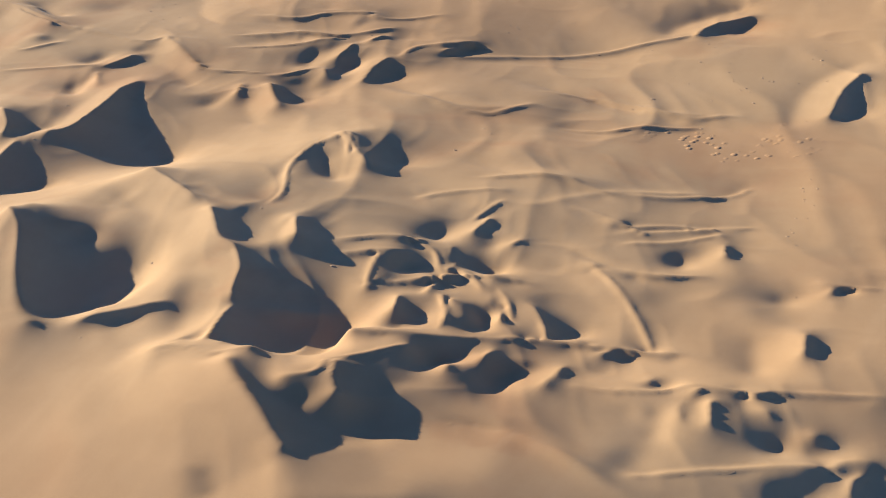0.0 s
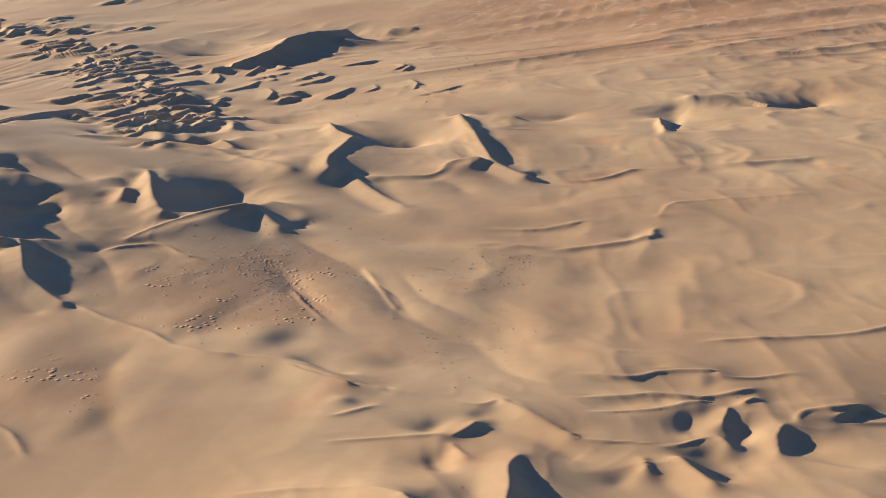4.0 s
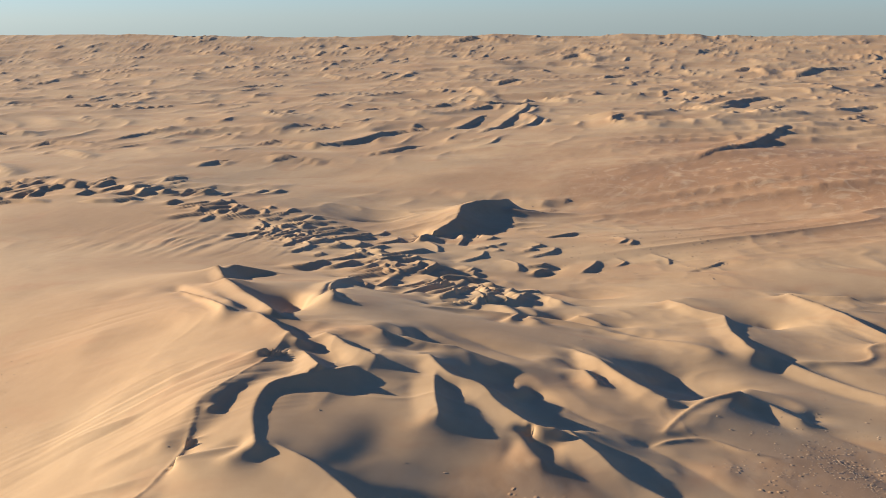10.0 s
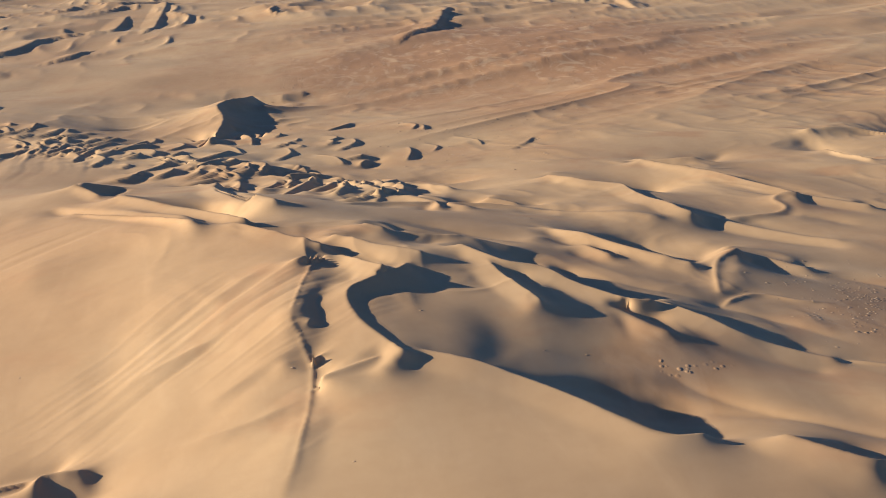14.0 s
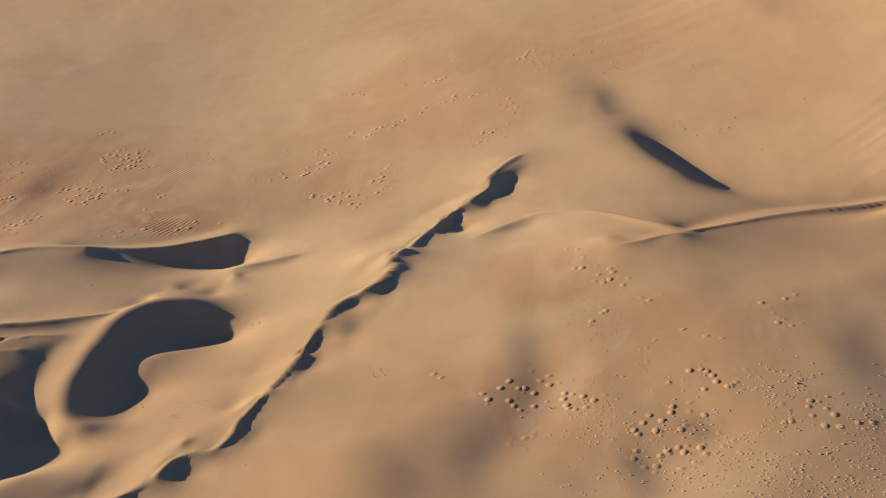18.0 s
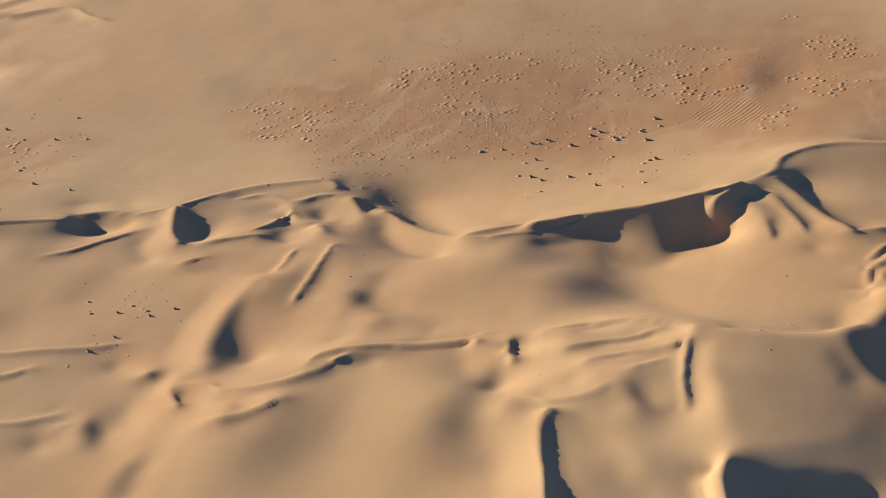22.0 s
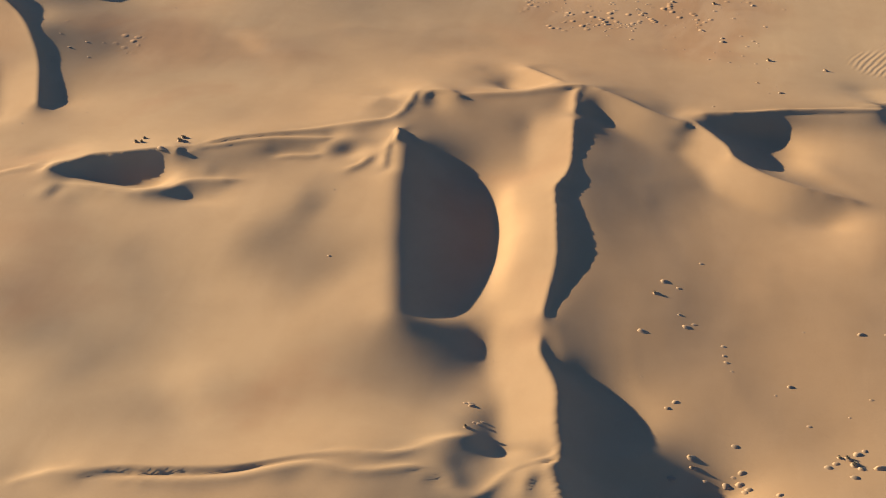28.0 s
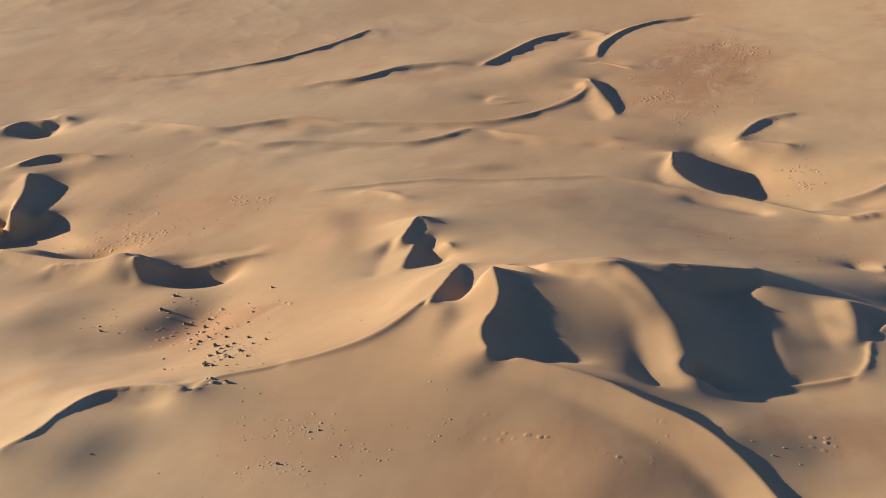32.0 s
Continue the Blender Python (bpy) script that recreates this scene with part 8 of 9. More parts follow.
lean([(-92.6, 289.4), (-79.8, 289.9), (-67.9, 293.1)], -0.06, 23.8, -0.06, 24.3)
lean([(-348.1, 430.9), (-329.7, 406.2), (-314.0, 386.2), (-298.6, 369.9)], 0.153, 4.2, -0.087, 6.3)
lean([(-316.6, 432.5), (-297.8, 405.6), (-285.9, 386.6)], 0.16, 4.4, -0.073, 6.4)
lean([(-268.0, 383.1), (-255.0, 366.4), (-244.4, 349.0), (-229.7, 338.8)], 0.08, 2.9, -0.077, 5.2)
lean([(-347.2, 351.8), (-330.8, 345.1), (-314.9, 342.7)], 0.109, 11.4, 0.109, 9.5)
lean([(-359.4, 336.3), (-361.5, 352.1), (-366.2, 374.3)], 0.098, 8.3, 0.098, 8.2)
lean([(-286.6, 317.8), (-278.8, 316.3), (-272.6, 309.3)], -0.059, 3.7, -0.059, 6.0)
lean([(-247.6, 324.7), (-240.3, 323.4), (-231.6, 321.2)], 0.055, 5.5, 0.055, 5.2)
lean([(-254.3, 315.6), (-247.9, 311.2), (-239.6, 310.8)], -0.057, 4.2, -0.057, 4.0)
lean([(-310.2, 674.0), (-292.7, 687.5), (-270.9, 670.7), (-254.0, 639.4)], 0.112, 11.8, 0.112, 10.3)
lean([(-305.6, 648.0), (-285.0, 637.4), (-265.9, 630.9)], -0.049, 16.5, -0.049, 16.8)
lean([(-334.5, 575.1), (-329.2, 595.6), (-315.9, 605.6)], 0.16, 5.1, 0.16, 4.0)
lean([(-326.8, 563.8), (-307.0, 562.4), (-291.3, 568.7)], -0.029, 9.6, -0.029, 10.1)
lean([(-297.5, 527.6), (-275.8, 532.5), (-262.1, 563.1), (-250.8, 608.9)], 0.089, 6.7, 0.089, 6.6)
lean([(-292.0, 511.5), (-274.7, 512.2), (-254.3, 520.0)], -0.088, 11.4, -0.088, 11.4)
lean([(-308.4, 505.6), (-290.9, 495.4), (-271.5, 481.3)], -0.054, 8.5, -0.054, 8.0)
lean([(-316.6, 477.3), (-298.8, 473.4), (-282.9, 476.3)], 0.134, 8.3, 0.134, 8.1)
lean([(-281.4, 468.8), (-264.0, 460.1), (-247.4, 451.8)], -0.066, 8.6, -0.066, 8.5)
lean([(-247.1, 479.2), (-232.7, 493.1), (-227.9, 507.6)], 0.16, 6.1, 0.16, 6.7)
lean([(-222.2, 486.6), (-225.7, 458.8), (-231.5, 424.3)], -0.073, 4.5, -0.073, 4.5)
lean([(-208.8, 490.0), (-214.0, 448.5), (-216.7, 412.3)], 0.047, 5.3, 0.047, 5.4)
lean([(-194.7, 553.1), (-207.2, 542.7), (-222.3, 545.8)], -0.052, 11.6, -0.052, 15.8)
lean([(-240.2, 690.1), (-219.6, 712.1), (-192.5, 732.5)], 0.052, 14.6, 0.052, 14.1)
lean([(-244.4, 676.3), (-228.9, 643.8), (-215.8, 634.2)], -0.075, 7.2, -0.075, 6.4)
lean([(-242.7, 379.6), (-232.7, 362.9), (-222.9, 356.5)], 0.137, 5.5, 0.137, 4.9)
lean([(-226.1, 345.2), (-212.1, 349.1), (-198.0, 352.1)], -0.037, 6.2, -0.037, 6.4)
lean([(-217.8, 332.6), (-204.4, 337.9), (-190.8, 343.2), (-178.9, 342.6)], 0.136, 5.1, 0.136, 3.1)
lean([(-203.2, 372.6), (-195.5, 364.5), (-182.6, 364.4)], -0.093, 4.3, -0.093, 3.9)
lean([(-249.3, 425.3), (-237.2, 400.0), (-226.0, 387.0)], -0.023, 10.2, -0.023, 9.8)
lean([(-264.6, 419.8), (-251.6, 394.6), (-240.5, 375.1)], 0.083, 7.6, 0.083, 7.1)
lean([(-202.8, 438.0), (-192.0, 411.5), (-182.4, 396.9)], -0.121, 10.8, -0.121, 10.2)
lean([(-214.5, 429.8), (-204.7, 403.4), (-194.6, 386.1)], 0.043, 9.5, 0.043, 9.0)
lean([(-417.2, 552.6), (-410.1, 575.7), (-393.5, 574.0)], 0.153, 19.5, 0.153, 13.1)
lean([(-327.0, 517.3), (-316.6, 511.9), (-307.2, 510.3)], -0.063, 10.1, -0.063, 9.9)
# end of the leans
for grid, cell, x0, y0 in LEANS:
    ky, kx = np.meshgrid(2 * math.pi * np.fft.fftfreq(grid.shape[0], cell), 2 * math.pi * np.fft.rfftfreq(grid.shape[1], cell), indexing="ij")
    ks = -math.cos(SUN_FROM) * kx - math.sin(SUN_FROM) * ky
    kn = math.sin(SUN_FROM) * kx - math.cos(SUN_FROM) * ky
    rise = np.fft.irfft2(np.fft.rfft2(grid) * -1j * ks / (ks ** 2 + 0.02 * kn ** 2 + (1 / 32.0) ** 2), s=grid.shape)
    H += inner * lookup(rise, X, Y, cell, x0, y0) * smooth(y0, y0 + 12, Y) * (1 - smooth(y0 + (grid.shape[0] - 20) * cell, y0 + (grid.shape[0] - 2) * cell, Y))
near = 1 - smooth(900, 1400, Y)
# low braided crests, steeper down the wind, wherever the sand is not swept into one smooth slope
ax = X + 7 * wobble(X, Y, 26, 121) + 0.35 * Y
ay = Y + 7 * wobble(X, Y, 24, 122)
braid = np.zeros(X.shape)
for size, tall, seed in ((34, 1.1, 123), (17, 0.55, 124), (8, 0.22, 125)):
    n1 = wobble(ax, ay * 0.75, size, seed)
    lean = wobble(ax - 0.16 * size, ay * 0.75, size, seed)
    r = 1 - np.abs(n1)
    braid += tall * (r * r + 0.35 * np.clip(n1 - lean, -1, 1))
rough = smooth(-0.25, 0.6, wobble(X, Y, 70, 126) + 0.5 * wobble(X, Y, 25, 127)) * (0.30 + 0.70 * smooth(-640, -560, X))
rough = np.maximum(0.45 * rough, 0.5 * smooth(-330, -240, X) * smooth(150, 170, Y))
H += near * smooth(110, 150, Y) * rough * (braid - 0.8) * (1 + 0.9 * smooth(450, 750, Y))
H += near * (0.06 * wobble(X * 0.9 + Y * 0.4, Y * 0.5 - X * 0.2, 13, 81) + 0.12 * wobble(X * 0.8 + Y * 0.6, 0.35 * (Y * 0.8 - X * 0.6), 16, 82))


def grid_mesh(name, X, Y, Z):
    nr, nc = X.shape
    me = bpy.data.meshes.new(name)
    me.vertices.add(nr * nc)
    me.vertices.foreach_set("co", np.stack([X, Y, Z], -1).astype(np.float32).ravel())
    i = np.arange(nr * nc).reshape(nr, nc)
    q = np.stack([i[:-1, :-1], i[:-1, 1:], i[1:, 1:], i[1:, :-1]], -1).reshape(-1, 4)
    n = len(q)
    me.loops.add(n * 4)
    me.loops.foreach_set("vertex_index", q.astype(np.int32).ravel())
    me.polygons.add(n)
    me.polygons.foreach_set("loop_start", np.arange(0, n * 4, 4, dtype=np.int32))
    me.polygons.foreach_set("use_smooth", np.ones(n, dtype=bool))
    me.update(calc_edges=True)
    return me


# redder, coarser sand in the hollows between the dunes: places and sizes of its patches
coarse = np.zeros(X.shape)


def coarse_patch(x, y, rx, ry, turn, amount):
    c, s = math.cos(radians(turn)), math.sin(radians(turn))
    u, v = (X - x) * c + (Y - y) * s, (Y - y) * c - (X - x) * s
    d = np.hypot(u / rx, v / ry) + 0.28 * wobble(X, Y, 0.6 * min(rx, ry), 95) + 0.15 * wobble(X, Y, 9, 96)
    coarse[:] = np.maximum(coarse, amount * (1 - smooth(0.45, 1.15, d)))


# coarse
coarse_patch(-666, 253, 47, 46, 0, 0.55)
coarse_patch(-627, 220, 26, 22, 0, 0.5)
coarse_patch(-695, 305, 20, 19, 0, 0.6)
coarse_patch(-852, 402, 59, 62, 0, 0.7)
coarse_patch(-770, 392, 42, 27, 0, 0.45)
coarse_patch(-743, 449, 65, 54, 0, 0.4)
coarse_patch(-908, 364, 68, 30, 0, 0.75)
coarse_patch(-798, 371, 24, 12, 0, 0.9)
coarse_patch(-933, 373, 72, 46, 0, 0.8)
coarse_patch(-1058, 329, 25, 24, 0, 0.6)
coarse_patch(-862, 398, 20, 23, 0, 0.9)
coarse_patch(-1227, 254, 33, 30, 0, 0.45)
coarse_patch(-1169, 277, 33, 17, 0, 0.45)
coarse_patch(-1085, 327, 19, 21, 0, 0.5)
coarse_patch(-1354, 357, 19, 24, 0, 0.8)
coarse_patch(-1233, 705, 35, 106, 0, 0.9)
coarse_patch(-1415, 463, 44, 47, 0, 0.5)
coarse_patch(-347, 404, 44, 51, 0, 0.6)
coarse_patch(-361, 308, 22, 27, 0, 0.5)
coarse_patch(-441, 359, 19, 35, 0, 0.5)
coarse_patch(-351, 1354, 219, 350, 0, 0.9)
coarse_patch(-341, 1334, 270, 439, 0, 0.8)
coarse_patch(-72, 298, 34, 19, 0, 0.35)
coarse_patch(-74, 160, 11, 4, 0, 0.4)
# end of the coarse
ground = new("ground", grid_mesh("ground", X, Y, H))
layer = ground.data.attributes.new("coarse", "FLOAT", "POINT")
layer.data.foreach_set("value", coarse.astype(np.float32).ravel())
ground.data.materials.append(SAND)
tagged(ground, "wind-blown tan sand of dune ridges and hollows", "desert sand", kind="structure")


# ---- hummocks: sand caught by dry desert shrubs ----
def height(x, y):
    """The sand's height at one place."""
    r = min(max(int(np.searchsorted(ys, y)), 1), len(ys) - 1)
    f = (y - ys[r - 1]) / (ys[r] - ys[r - 1])
    return float((1 - f) * np.interp(x, X[r - 1], H[r - 1]) + f * np.interp(x, X[r], H[r]))


def part(name, bm, material, parent, label=""):
    me = bpy.data.meshes.new(name)
    bm.to_mesh(me)
    bm.free()
    me.materials.append(material)
    ob = new(name, me)
    ob.parent = parent
    return tagged(ob, label)


def mound_rows(rng, rings=3, sides=9):
    """Points of a sand mound one metre across, steep against the wind and drawn out into a tail behind (+x)."""
    rows = []
    for i in range(rings + 1):
        f = 1 - i / rings
        row = []
        for k in range(sides):
            a = 2 * math.pi * k / sides
            tail = 1.0 + (0.9 * max(0, math.cos(a)) ** 2 if i < rings else 0)
            r = 0.55 * f * tail * rng.uniform(0.82, 1.16)
            row.append((r * math.cos(a) - 0.05 * (1 - f), 0.9 * r * math.sin(a), -0.14 + 0.50 * (1 - f ** 1.6) * rng.uniform(0.92, 1.06)))
        rows.append(row)
    return rows


def mound_mesh(rng):
    bm = bmesh.new()
    rows = [[bm.verts.new(p) for p in row] for row in mound_rows(rng)]
    n = len(rows[0])
    for a, b in zip(rows, rows[1:-1]):
        for k in range(n):
            bm.faces.new((a[k], a[(k + 1) % n], b[(k + 1) % n], b[k]))
    top = bm.verts.new((-0.04, 0, 0.38))
    for k in range(n):
        bm.faces.new((rows[-2][k], rows[-2][(k + 1) % n], top))
    for v in rows[-1]:
        bm.verts.remove(v)
    for f in bm.faces:
        f.smooth = True
    return bm


def shrub_mesh(rng, blades=46):
    """A tight cushion of dry leaves and stems."""
    bm = bmesh.new()
    bmesh.ops.create_icosphere(bm, subdivisions=1, radius=0.27)
    for v in bm.verts:
        v.co = Vector((v.co.x * 1.15, v.co.y, v.co.z * 0.75)) * rng.uniform(0.8, 1.2) + Vector((0, 0, 0.30))
    for _ in range(blades):
        a, up = rng.uniform(0, 2 * math.pi), rng.uniform(0.15, 1.3)
        d = Vector((math.cos(a) * math.cos(up), math.sin(a) * math.cos(up), math.sin(up)))
        s = Vector((-math.sin(a), math.cos(a), 0)) * rng.uniform(0.03, 0.06)
        root, tip = Vector((0, 0, 0.26)) + d * 0.16, Vector((0, 0, 0.28)) + d * rng.uniform(0.30, 0.46)
        bm.faces.new([bm.verts.new(p) for p in (root - s, root + s, tip)])
    return bm


def twig_mesh(rng):
    bm = bmesh.new()
    a, up = rng.uniform(0, 2 * math.pi), rng.uniform(0.3, 1.0)
    d = Vector((math.cos(a) * math.cos(up), math.sin(a) * math.cos(up), math.sin(up)))
    root = Vector((0, 0, 0.22)) + d * 0.08
    side, top = d.orthogonal().normalized() * 0.02, d.cross(d.orthogonal()).normalized() * 0.02
    low = [bm.verts.new(root + p) for p in (side, top, -side, -top)]
    high = [bm.verts.new(root + d * 0.42 + p * 0.4) for p in (side, top, -side, -top)]
    for k in range(4):
        bm.faces.new((low[k], low[(k + 1) % 4], high[(k + 1) % 4], high[k]))
    bm.faces.new(high)
    return bm


LABELS = {
    "shrub_hummock": "low pale sand hummock topped by a dark dry shrub",
    "bare_hummock": "small pale bare mound of wind-blown sand on the plain",
    "grass_hummock": "small sand mound with a thin tuft of dry grass",
}
HUMMOCKS = [[], [], []]     # models with a shrub, bare ones, ones with a thin tuft
rng = random.Random(7)
for k in range(9):
    name = ("shrub_hummock", "bare_hummock", "grass_hummock")[k % 3]
    thing = new(name)
    tagged(thing, LABELS[name], "sand hummock", "sand hummocks on the desert plain")
    part("mound", mound_mesh(rng), MOUND, thing)
    if k % 3 == 0:
        shrub = part("shrub", shrub_mesh(rng), SHRUB, thing, "dark dry shrub")
        for _ in range(3):
            part("twig", twig_mesh(rng), TWIG, shrub)
    if k % 3 == 2:
        bm = shrub_mesh(rng, 26)
        bmesh.ops.scale(bm, vec=(0.6, 0.6, 0.8), verts=bm.verts)
        part("grass_tuft", bm, SHRUB, thing, "tuft of dry grass")
    HUMMOCKS[k % 3].append(thing)
SPOTS = []


def scatter(a, b, c, d, count, lo, hi):
    """Hummocks in loose clusters within the four corners: about count of them, lo to hi metres across."""
    made = 0
    count = int(count * 1.7)
    for _ in range(count * 6):
        u, v = rng.gauss(0.5, 0.30), rng.gauss(0.5, 0.30)
        x = (1 - v) * ((1 - u) * a[0] + u * b[0]) + v * ((1 - u) * d[0] + u * c[0])
        y = (1 - v) * ((1 - u) * a[1] + u * b[1]) + v * ((1 - u) * d[1] + u * c[1])
        w = float(wobble(np.array([x]), np.array([y]), 8.0, 90)[0] + 0.6 * wobble(np.array([x]), np.array([y]), 3.0, 91)[0])
        if w < 0.25 - 0.9 * rng.random():
            continue
        SPOTS.append((x, y, 0.9 * (lo + (hi - lo) * rng.random() ** 2.6)))
        made += 1
        if made == count:
            break


# patches
scatter((-913, 355), (-867, 370), (-917, 497), (-980, 486), 420, 0.4, 1.1)
scatter((-907, 472), (-865, 488), (-873, 512), (-917, 497), 60, 0.4, 0.8)
scatter((-823, 426), (-777, 431), (-787, 497), (-840, 490), 230, 0.35, 0.8)
scatter((-832, 386), (-820, 388), (-827, 412), (-839, 408), 25, 0.5, 1)
scatter((-764, 295), (-757, 298), (-761, 325), (-770, 329), 40, 0.35, 0.7)
scatter((-745, 387), (-735, 381), (-736, 395), (-747, 405), 25, 0.4, 0.8)
scatter((-686, 455), (-667, 458), (-664, 508), (-685, 506), 40, 0.5, 1.2)
scatter((-687, 220), (-679, 223), (-675, 282), (-684, 281), 90, 0.35, 0.7)
scatter((-768, 246), (-760, 248), (-763, 264), (-771, 262), 40, 0.3, 0.6)
scatter((-764, 346), (-759, 341), (-763, 367), (-768, 366), 15, 0.4, 0.7)
scatter((-728, 263), (-722, 262), (-723, 270), (-729, 271), 6, 0.5, 0.9)
scatter((-899, 342), (-869, 343), (-880, 367), (-907, 358), 10, 1.2, 2)
scatter((-688, 219), (-666, 219), (-666, 263), (-692, 265), 110, 0.35, 0.8)
scatter((-670, 202), (-629, 201), (-623, 244), (-670, 246), 560, 0.38, 0.95)
scatter((-655, 241), (-642, 240), (-640, 257), (-655, 258), 90, 0.45, 1.0)
scatter((-633, 225), (-612, 223), (-608, 242), (-631, 244), 150, 0.38, 0.9)
scatter((-611, 243), (-597, 238), (-583, 299), (-600, 305), 460, 0.45, 1.15)
scatter((-612, 199), (-606, 198), (-602, 217), (-608, 219), 80, 0.4, 0.8)
scatter((-684, 271), (-672, 270), (-672, 282), (-685, 284), 25, 0.4, 0.7)
scatter((-689, 455), (-641, 436), (-639, 471), (-692, 496), 50, 0.5, 1.3)
scatter((-657, 405), (-641, 403), (-640, 410), (-657, 414), 7, 0.8, 1.3)
scatter((-730, 263), (-722, 259), (-723, 269), (-732, 272), 9, 0.5, 0.8)
scatter((-954, 304), (-929, 313), (-962, 388), (-995, 382), 160, 0.5, 1.1)
scatter((-937, 331), (-901, 358), (-912, 392), (-956, 375), 200, 0.5, 1.3)
scatter((-907, 337), (-874, 353), (-876, 363), (-911, 348), 12, 1.2, 2)
scatter((-984, 341), (-928, 331), (-934, 389), (-995, 389), 240, 0.5, 1.1)
scatter((-978, 393), (-941, 392), (-945, 429), (-986, 431), 150, 0.5, 1)
scatter((-944, 342), (-907, 355), (-908, 392), (-950, 387), 190, 0.5, 1.1)
scatter((-932, 401), (-883, 406), (-882, 432), (-934, 429), 150, 0.5, 1)
scatter((-978, 222), (-959, 224), (-965, 247), (-985, 246), 30, 0.6, 1.2)
scatter((-1056, 299), (-1032, 312), (-1059, 385), (-1094, 380), 50, 0.5, 1.6)
scatter((-909, 314), (-876, 309), (-874, 365), (-911, 361), 35, 0.8, 1.8)
scatter((-349, 350), (-314, 387), (-336, 481), (-378, 434), 190, 0.5, 1.3)
scatter((-295, 416), (-260, 432), (-265, 482), (-303, 461), 120, 0.5, 1.3)
scatter((-275, 337), (-247, 359), (-252, 417), (-285, 397), 60, 0.5, 1.1)
scatter((-318, 399), (-296, 409), (-308, 479), (-334, 465), 50, 0.5, 1)
scatter((-345, 284), (-331, 291), (-342, 322), (-359, 318), 15, 0.5, 1)
scatter((-391, 367), (-344, 389), (-347, 505), (-403, 452), 70, 0.5, 1.2)
scatter((-504, 794), (-377, 796), (-367, 1015), (-534, 1063), 350, 0.9, 2.2)
scatter((-495, 1122), (-363, 1100), (-352, 1317), (-509, 1327), 200, 0.9, 2.2)
scatter((-1047, 151), (-1015, 161), (-1014, 204), (-1052, 193), 11, 0.5, 1.3)
scatter((-1039, 154), (-1015, 161), (-1014, 173), (-1040, 166), 5, 1.1, 2)
scatter((-1232, 197), (-1193, 205), (-1201, 233), (-1247, 229), 36, 0.4, 1.1)
scatter((-1188, 509), (-1173, 508), (-1178, 552), (-1194, 550), 20, 1, 1.8)
scatter((-1214, 409), (-1136, 422), (-1138, 450), (-1220, 438), 28, 0.6, 1.3)
scatter((-1133, 387), (-1119, 379), (-1120, 412), (-1134, 409), 20, 0.8, 1.6)
scatter((-1101, 333), (-1087, 334), (-1087, 349), (-1101, 348), 35, 0.6, 1.4)
scatter((-1088, 314), (-1070, 316), (-1069, 329), (-1088, 328), 14, 0.6, 1.5)
scatter((-1188, 247), (-1175, 252), (-1182, 283), (-1196, 277), 6, 0.5, 1)
scatter((-1159, 222), (-1146, 221), (-1146, 226), (-1159, 227), 4, 1.3, 2.2)
scatter((-1259, 244), (-1248, 246), (-1268, 294), (-1286, 302), 8, 0.5, 0.9)
scatter((-1079, 322), (-1069, 322), (-1067, 347), (-1077, 345), 18, 0.6, 1.2)
scatter((-1305, 241), (-1266, 243), (-1272, 268), (-1315, 268), 75, 0.4, 1)
scatter((-1346, 301), (-1316, 299), (-1348, 381), (-1388, 387), 46, 1, 2.4)
scatter((-1393, 351), (-1377, 349), (-1388, 371), (-1404, 373), 9, 0.8, 1.6)
scatter((-1444, 429), (-1392, 426), (-1423, 498), (-1485, 505), 90, 0.8, 1.5)
scatter((-1459, 495), (-1386, 485), (-1417, 568), (-1500, 578), 45, 0.7, 1.4)
scatter((-1193, 508), (-1177, 506), (-1176, 544), (-1193, 545), 20, 0.8, 1.5)
scatter((-1256, 596), (-1191, 584), (-1192, 782), (-1281, 832), 260, 0.8, 1.6)
scatter((-1590, 808), (-1509, 790), (-1566, 937), (-1658, 956), 160, 0.8, 1.6)
scatter((-85, 314), (-46, 322), (-53, 366), (-98, 363), 22, 0.5, 1.1)
scatter((-43, 243), (-37, 244), (-42, 273), (-48, 271), 9, 0.5, 0.9)
scatter((-143, 342), (-117, 355), (-125, 382), (-154, 372), 10, 0.5, 0.9)
scatter((-603, 254), (-593, 248), (-584, 300), (-596, 304), 260, 0.5, 1.2)
scatter((-601, 236), (-590, 230), (-587, 248), (-598, 256), 220, 0.5, 1.2)
scatter((-630, 228), (-608, 226), (-604, 254), (-628, 256), 150, 0.38, 0.9)
scatter((-366, 441), (-351, 434), (-321, 383), (-351, 409), 120, 0.5, 1.1)
scatter((-305, 461), (-275, 451), (-274, 425), (-303, 442), 80, 0.5, 1.0)
scatter((-1052, 177), (-1046, 179), (-1036, 159), (-1046, 155), 5, 1.0, 1.9)
scatter((-1029, 167), (-1015, 171), (-1015, 160), (-1029, 156), 6, 1.0, 2.0)
scatter((-1079, 164), (-1074, 166), (-1073, 157), (-1077, 155), 5, 0.7, 1.2)
scatter((-1063, 203), (-1037, 213), (-1035, 188), (-1060, 182), 6, 0.8, 1.5)
scatter((-1375, 378), (-1353, 378), (-1312, 299), (-1329, 297), 40, 0.8, 2.0)
scatter((-1365, 372), (-1337, 358), (-1313, 297), (-1334, 303), 70, 0.6, 1.4)
scatter((-1404, 371), (-1370, 396), (-1354, 368), (-1390, 346), 25, 0.6, 1.4)
scatter((-1476, 490), (-1421, 489), (-1396, 432), (-1455, 459), 45, 0.5, 1.0)
scatter((-1314, 269), (-1284, 271), (-1279, 248), (-1306, 248), 45, 0.5, 1.1)
# end of the patches
for _ in range(420):
    x, y = rng.uniform(-1420, 40), rng.uniform(150, 560)
    SPOTS.append((x, y, 0.3 + 0.6 * rng.random() ** 3))

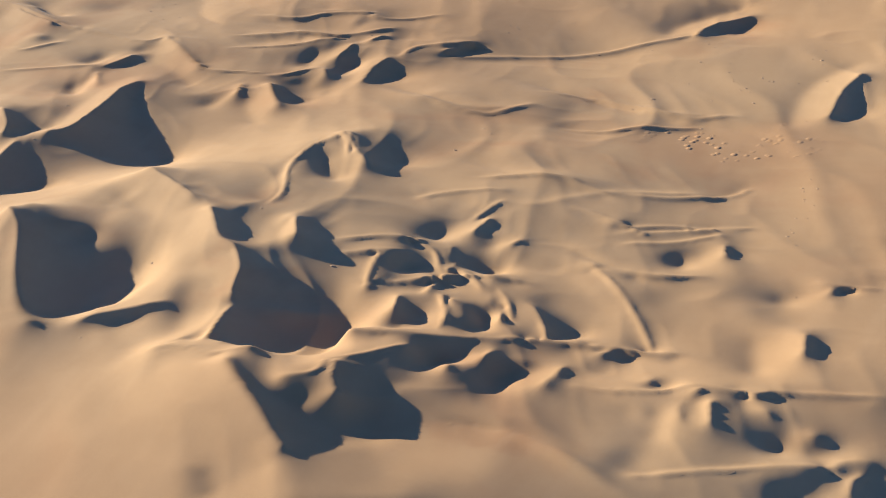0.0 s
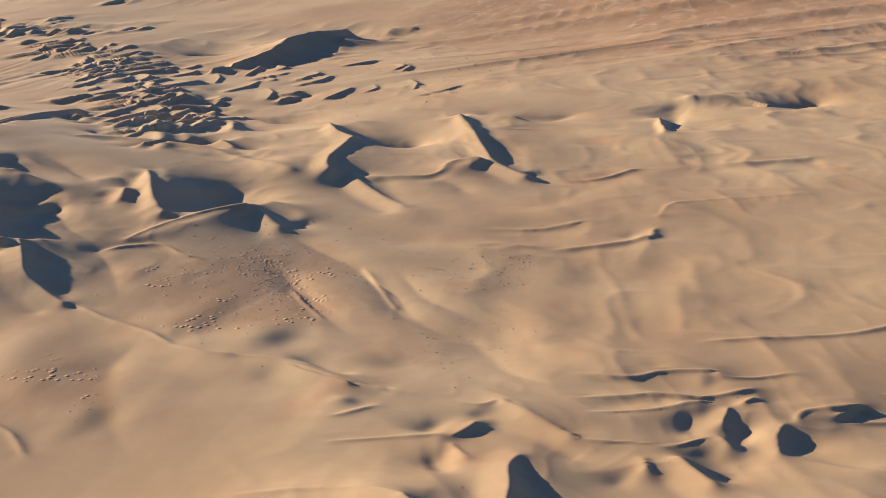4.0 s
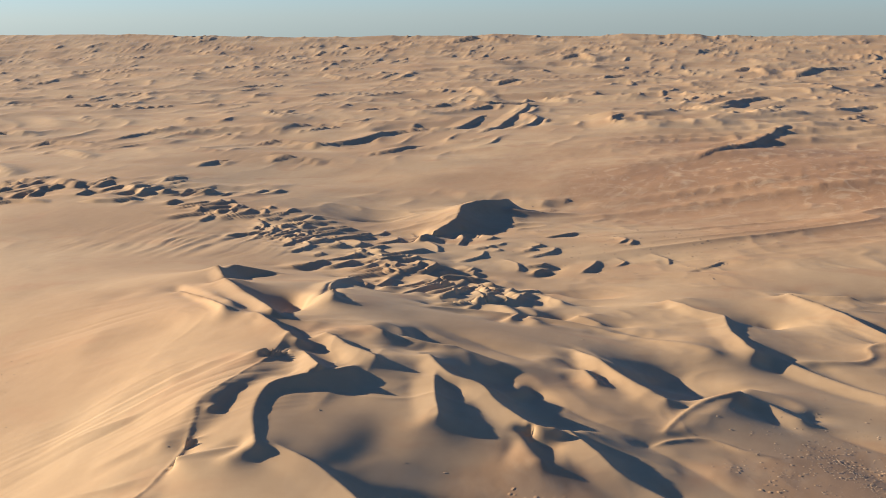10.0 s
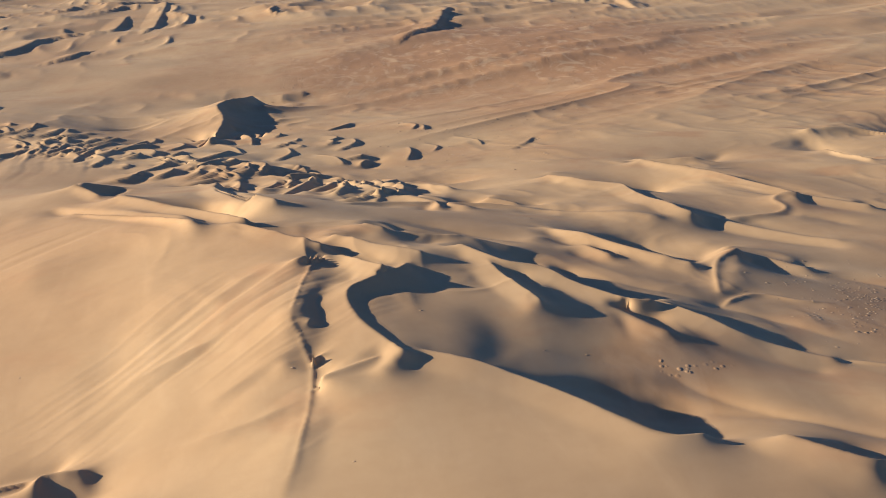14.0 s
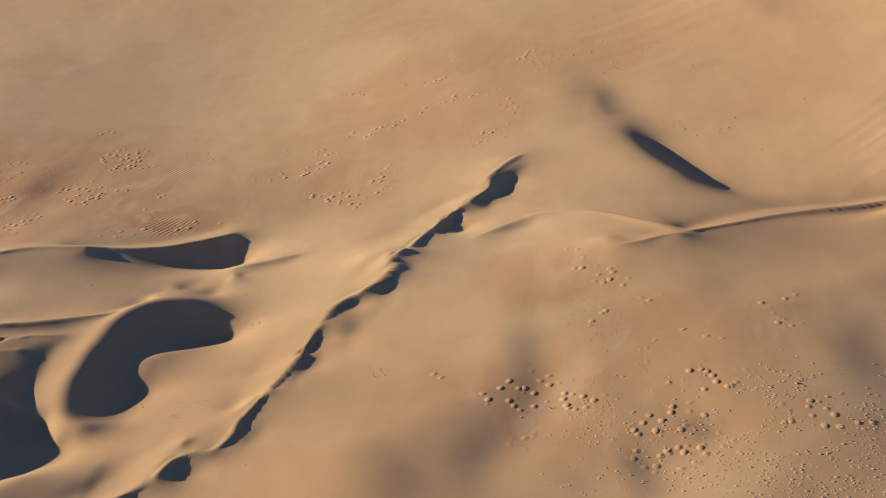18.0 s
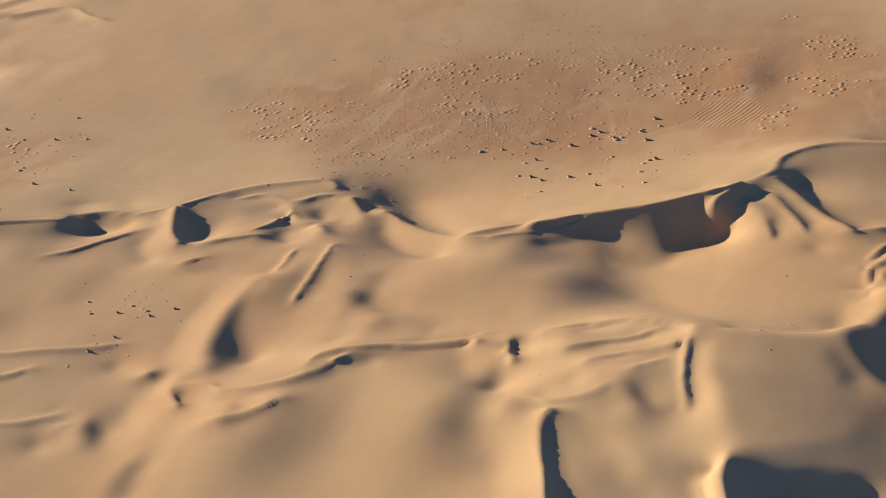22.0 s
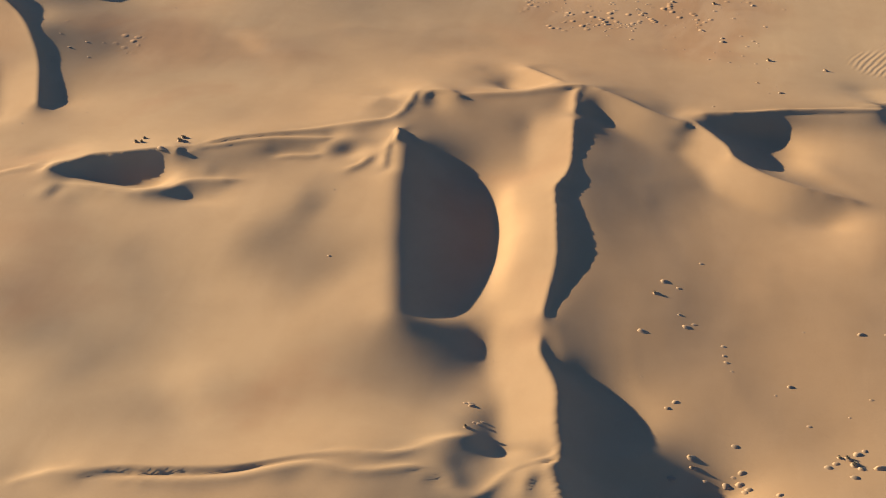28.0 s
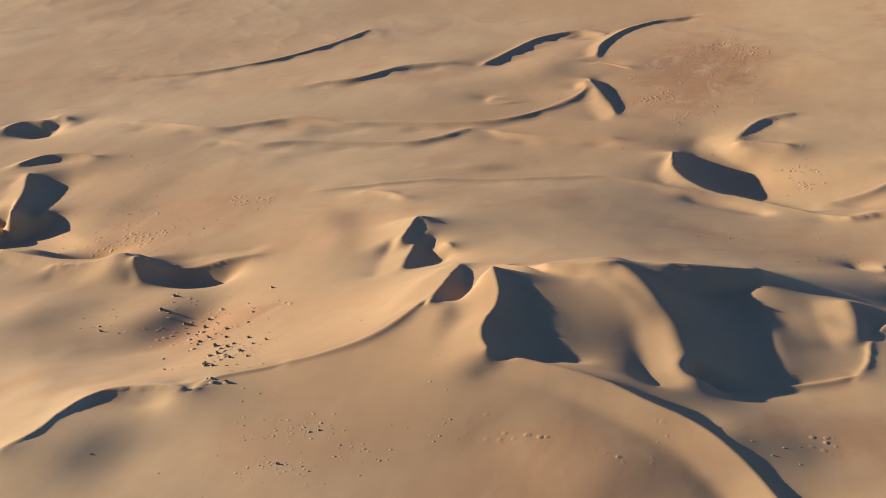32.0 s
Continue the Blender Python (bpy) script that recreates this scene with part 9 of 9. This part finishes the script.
SPOTS.sort(key=lambda s: -s[2] / (1 + max(0, s[1] - 250) / 250))
for i, (x, y, size) in enumerate(SPOTS[:280]):
    kind = 0 if size > 1.3 and rng.random() < 0.45 else rng.choice((0, 1, 1, 1, 2))
    model = rng.choice(HUMMOCKS[kind])
    m = Matrix.Translation((x, y, height(x, y))) @ Matrix.Rotation(rng.uniform(-0.35, 0.35), 4, "Z")
    thing = copy_thing(model, m)
    thing.scale = (size * rng.uniform(0.85, 1.2), size * rng.uniform(0.85, 1.2), size * rng.uniform(0.6, 0.95))
for model in sum(HUMMOCKS, []):
    x, y, size = SPOTS[280]
    del SPOTS[280]
    model.location, model.scale = (x, y, height(x, y)), (size, size, size)

# the many small ones that nobody could count
verts, faces, mats = [], [], []
for x, y, size in SPOTS[280:]:
    z, n0 = height(x, y), len(verts)
    tall = size * rng.uniform(0.3, 0.55)
    rows = mound_rows(rng, 2, 7)
    for row in rows[:-1]:
        verts.extend((x + size * p[0], y + size * p[1], z + tall * p[2]) for p in row)
    verts.append((x - 0.04 * size, y, z + 0.38 * tall))
    for k in range(7):
        q = (k + 1) % 7
        faces.append((n0 + k, n0 + q, n0 + 7 + q, n0 + 7 + k))
        faces.append((n0 + 7 + k, n0 + 7 + q, n0 + 14))
        mats += [0, 0]
    if rng.random() < 0.16:
        for _ in range(7):
            a, up = rng.uniform(0, 2 * math.pi), rng.uniform(0.2, 1.3)
            dx, dy, dz = math.cos(a) * math.cos(up), math.sin(a) * math.cos(up), math.sin(up)
            c = len(verts)
            w = 0.10 * size
            for px, py, pz in ((-dy * w, dx * w, 0), (dy * w, -dx * w, 0), (0.34 * size * dx, 0.34 * size * dy, 0.34 * tall * dz)):
                verts.append((x + px, y + py, z + 0.28 * tall + pz))
            faces.append((c, c + 1, c + 2))
            mats.append(1)
me = bpy.data.meshes.new("small_hummocks")
me.from_pydata(verts, [], faces)
me.polygons.foreach_set("material_index", np.array(mats, dtype=np.int32))
me.materials.append(MOUND)
me.materials.append(SHRUB)
me.polygons.foreach_set("use_smooth", np.ones(len(faces), dtype=bool))
small = new("small_hummocks", me)
tagged(small, "scattered small sand hummocks and dry tussocks on the plain", "sand hummocks", kind="stuff")
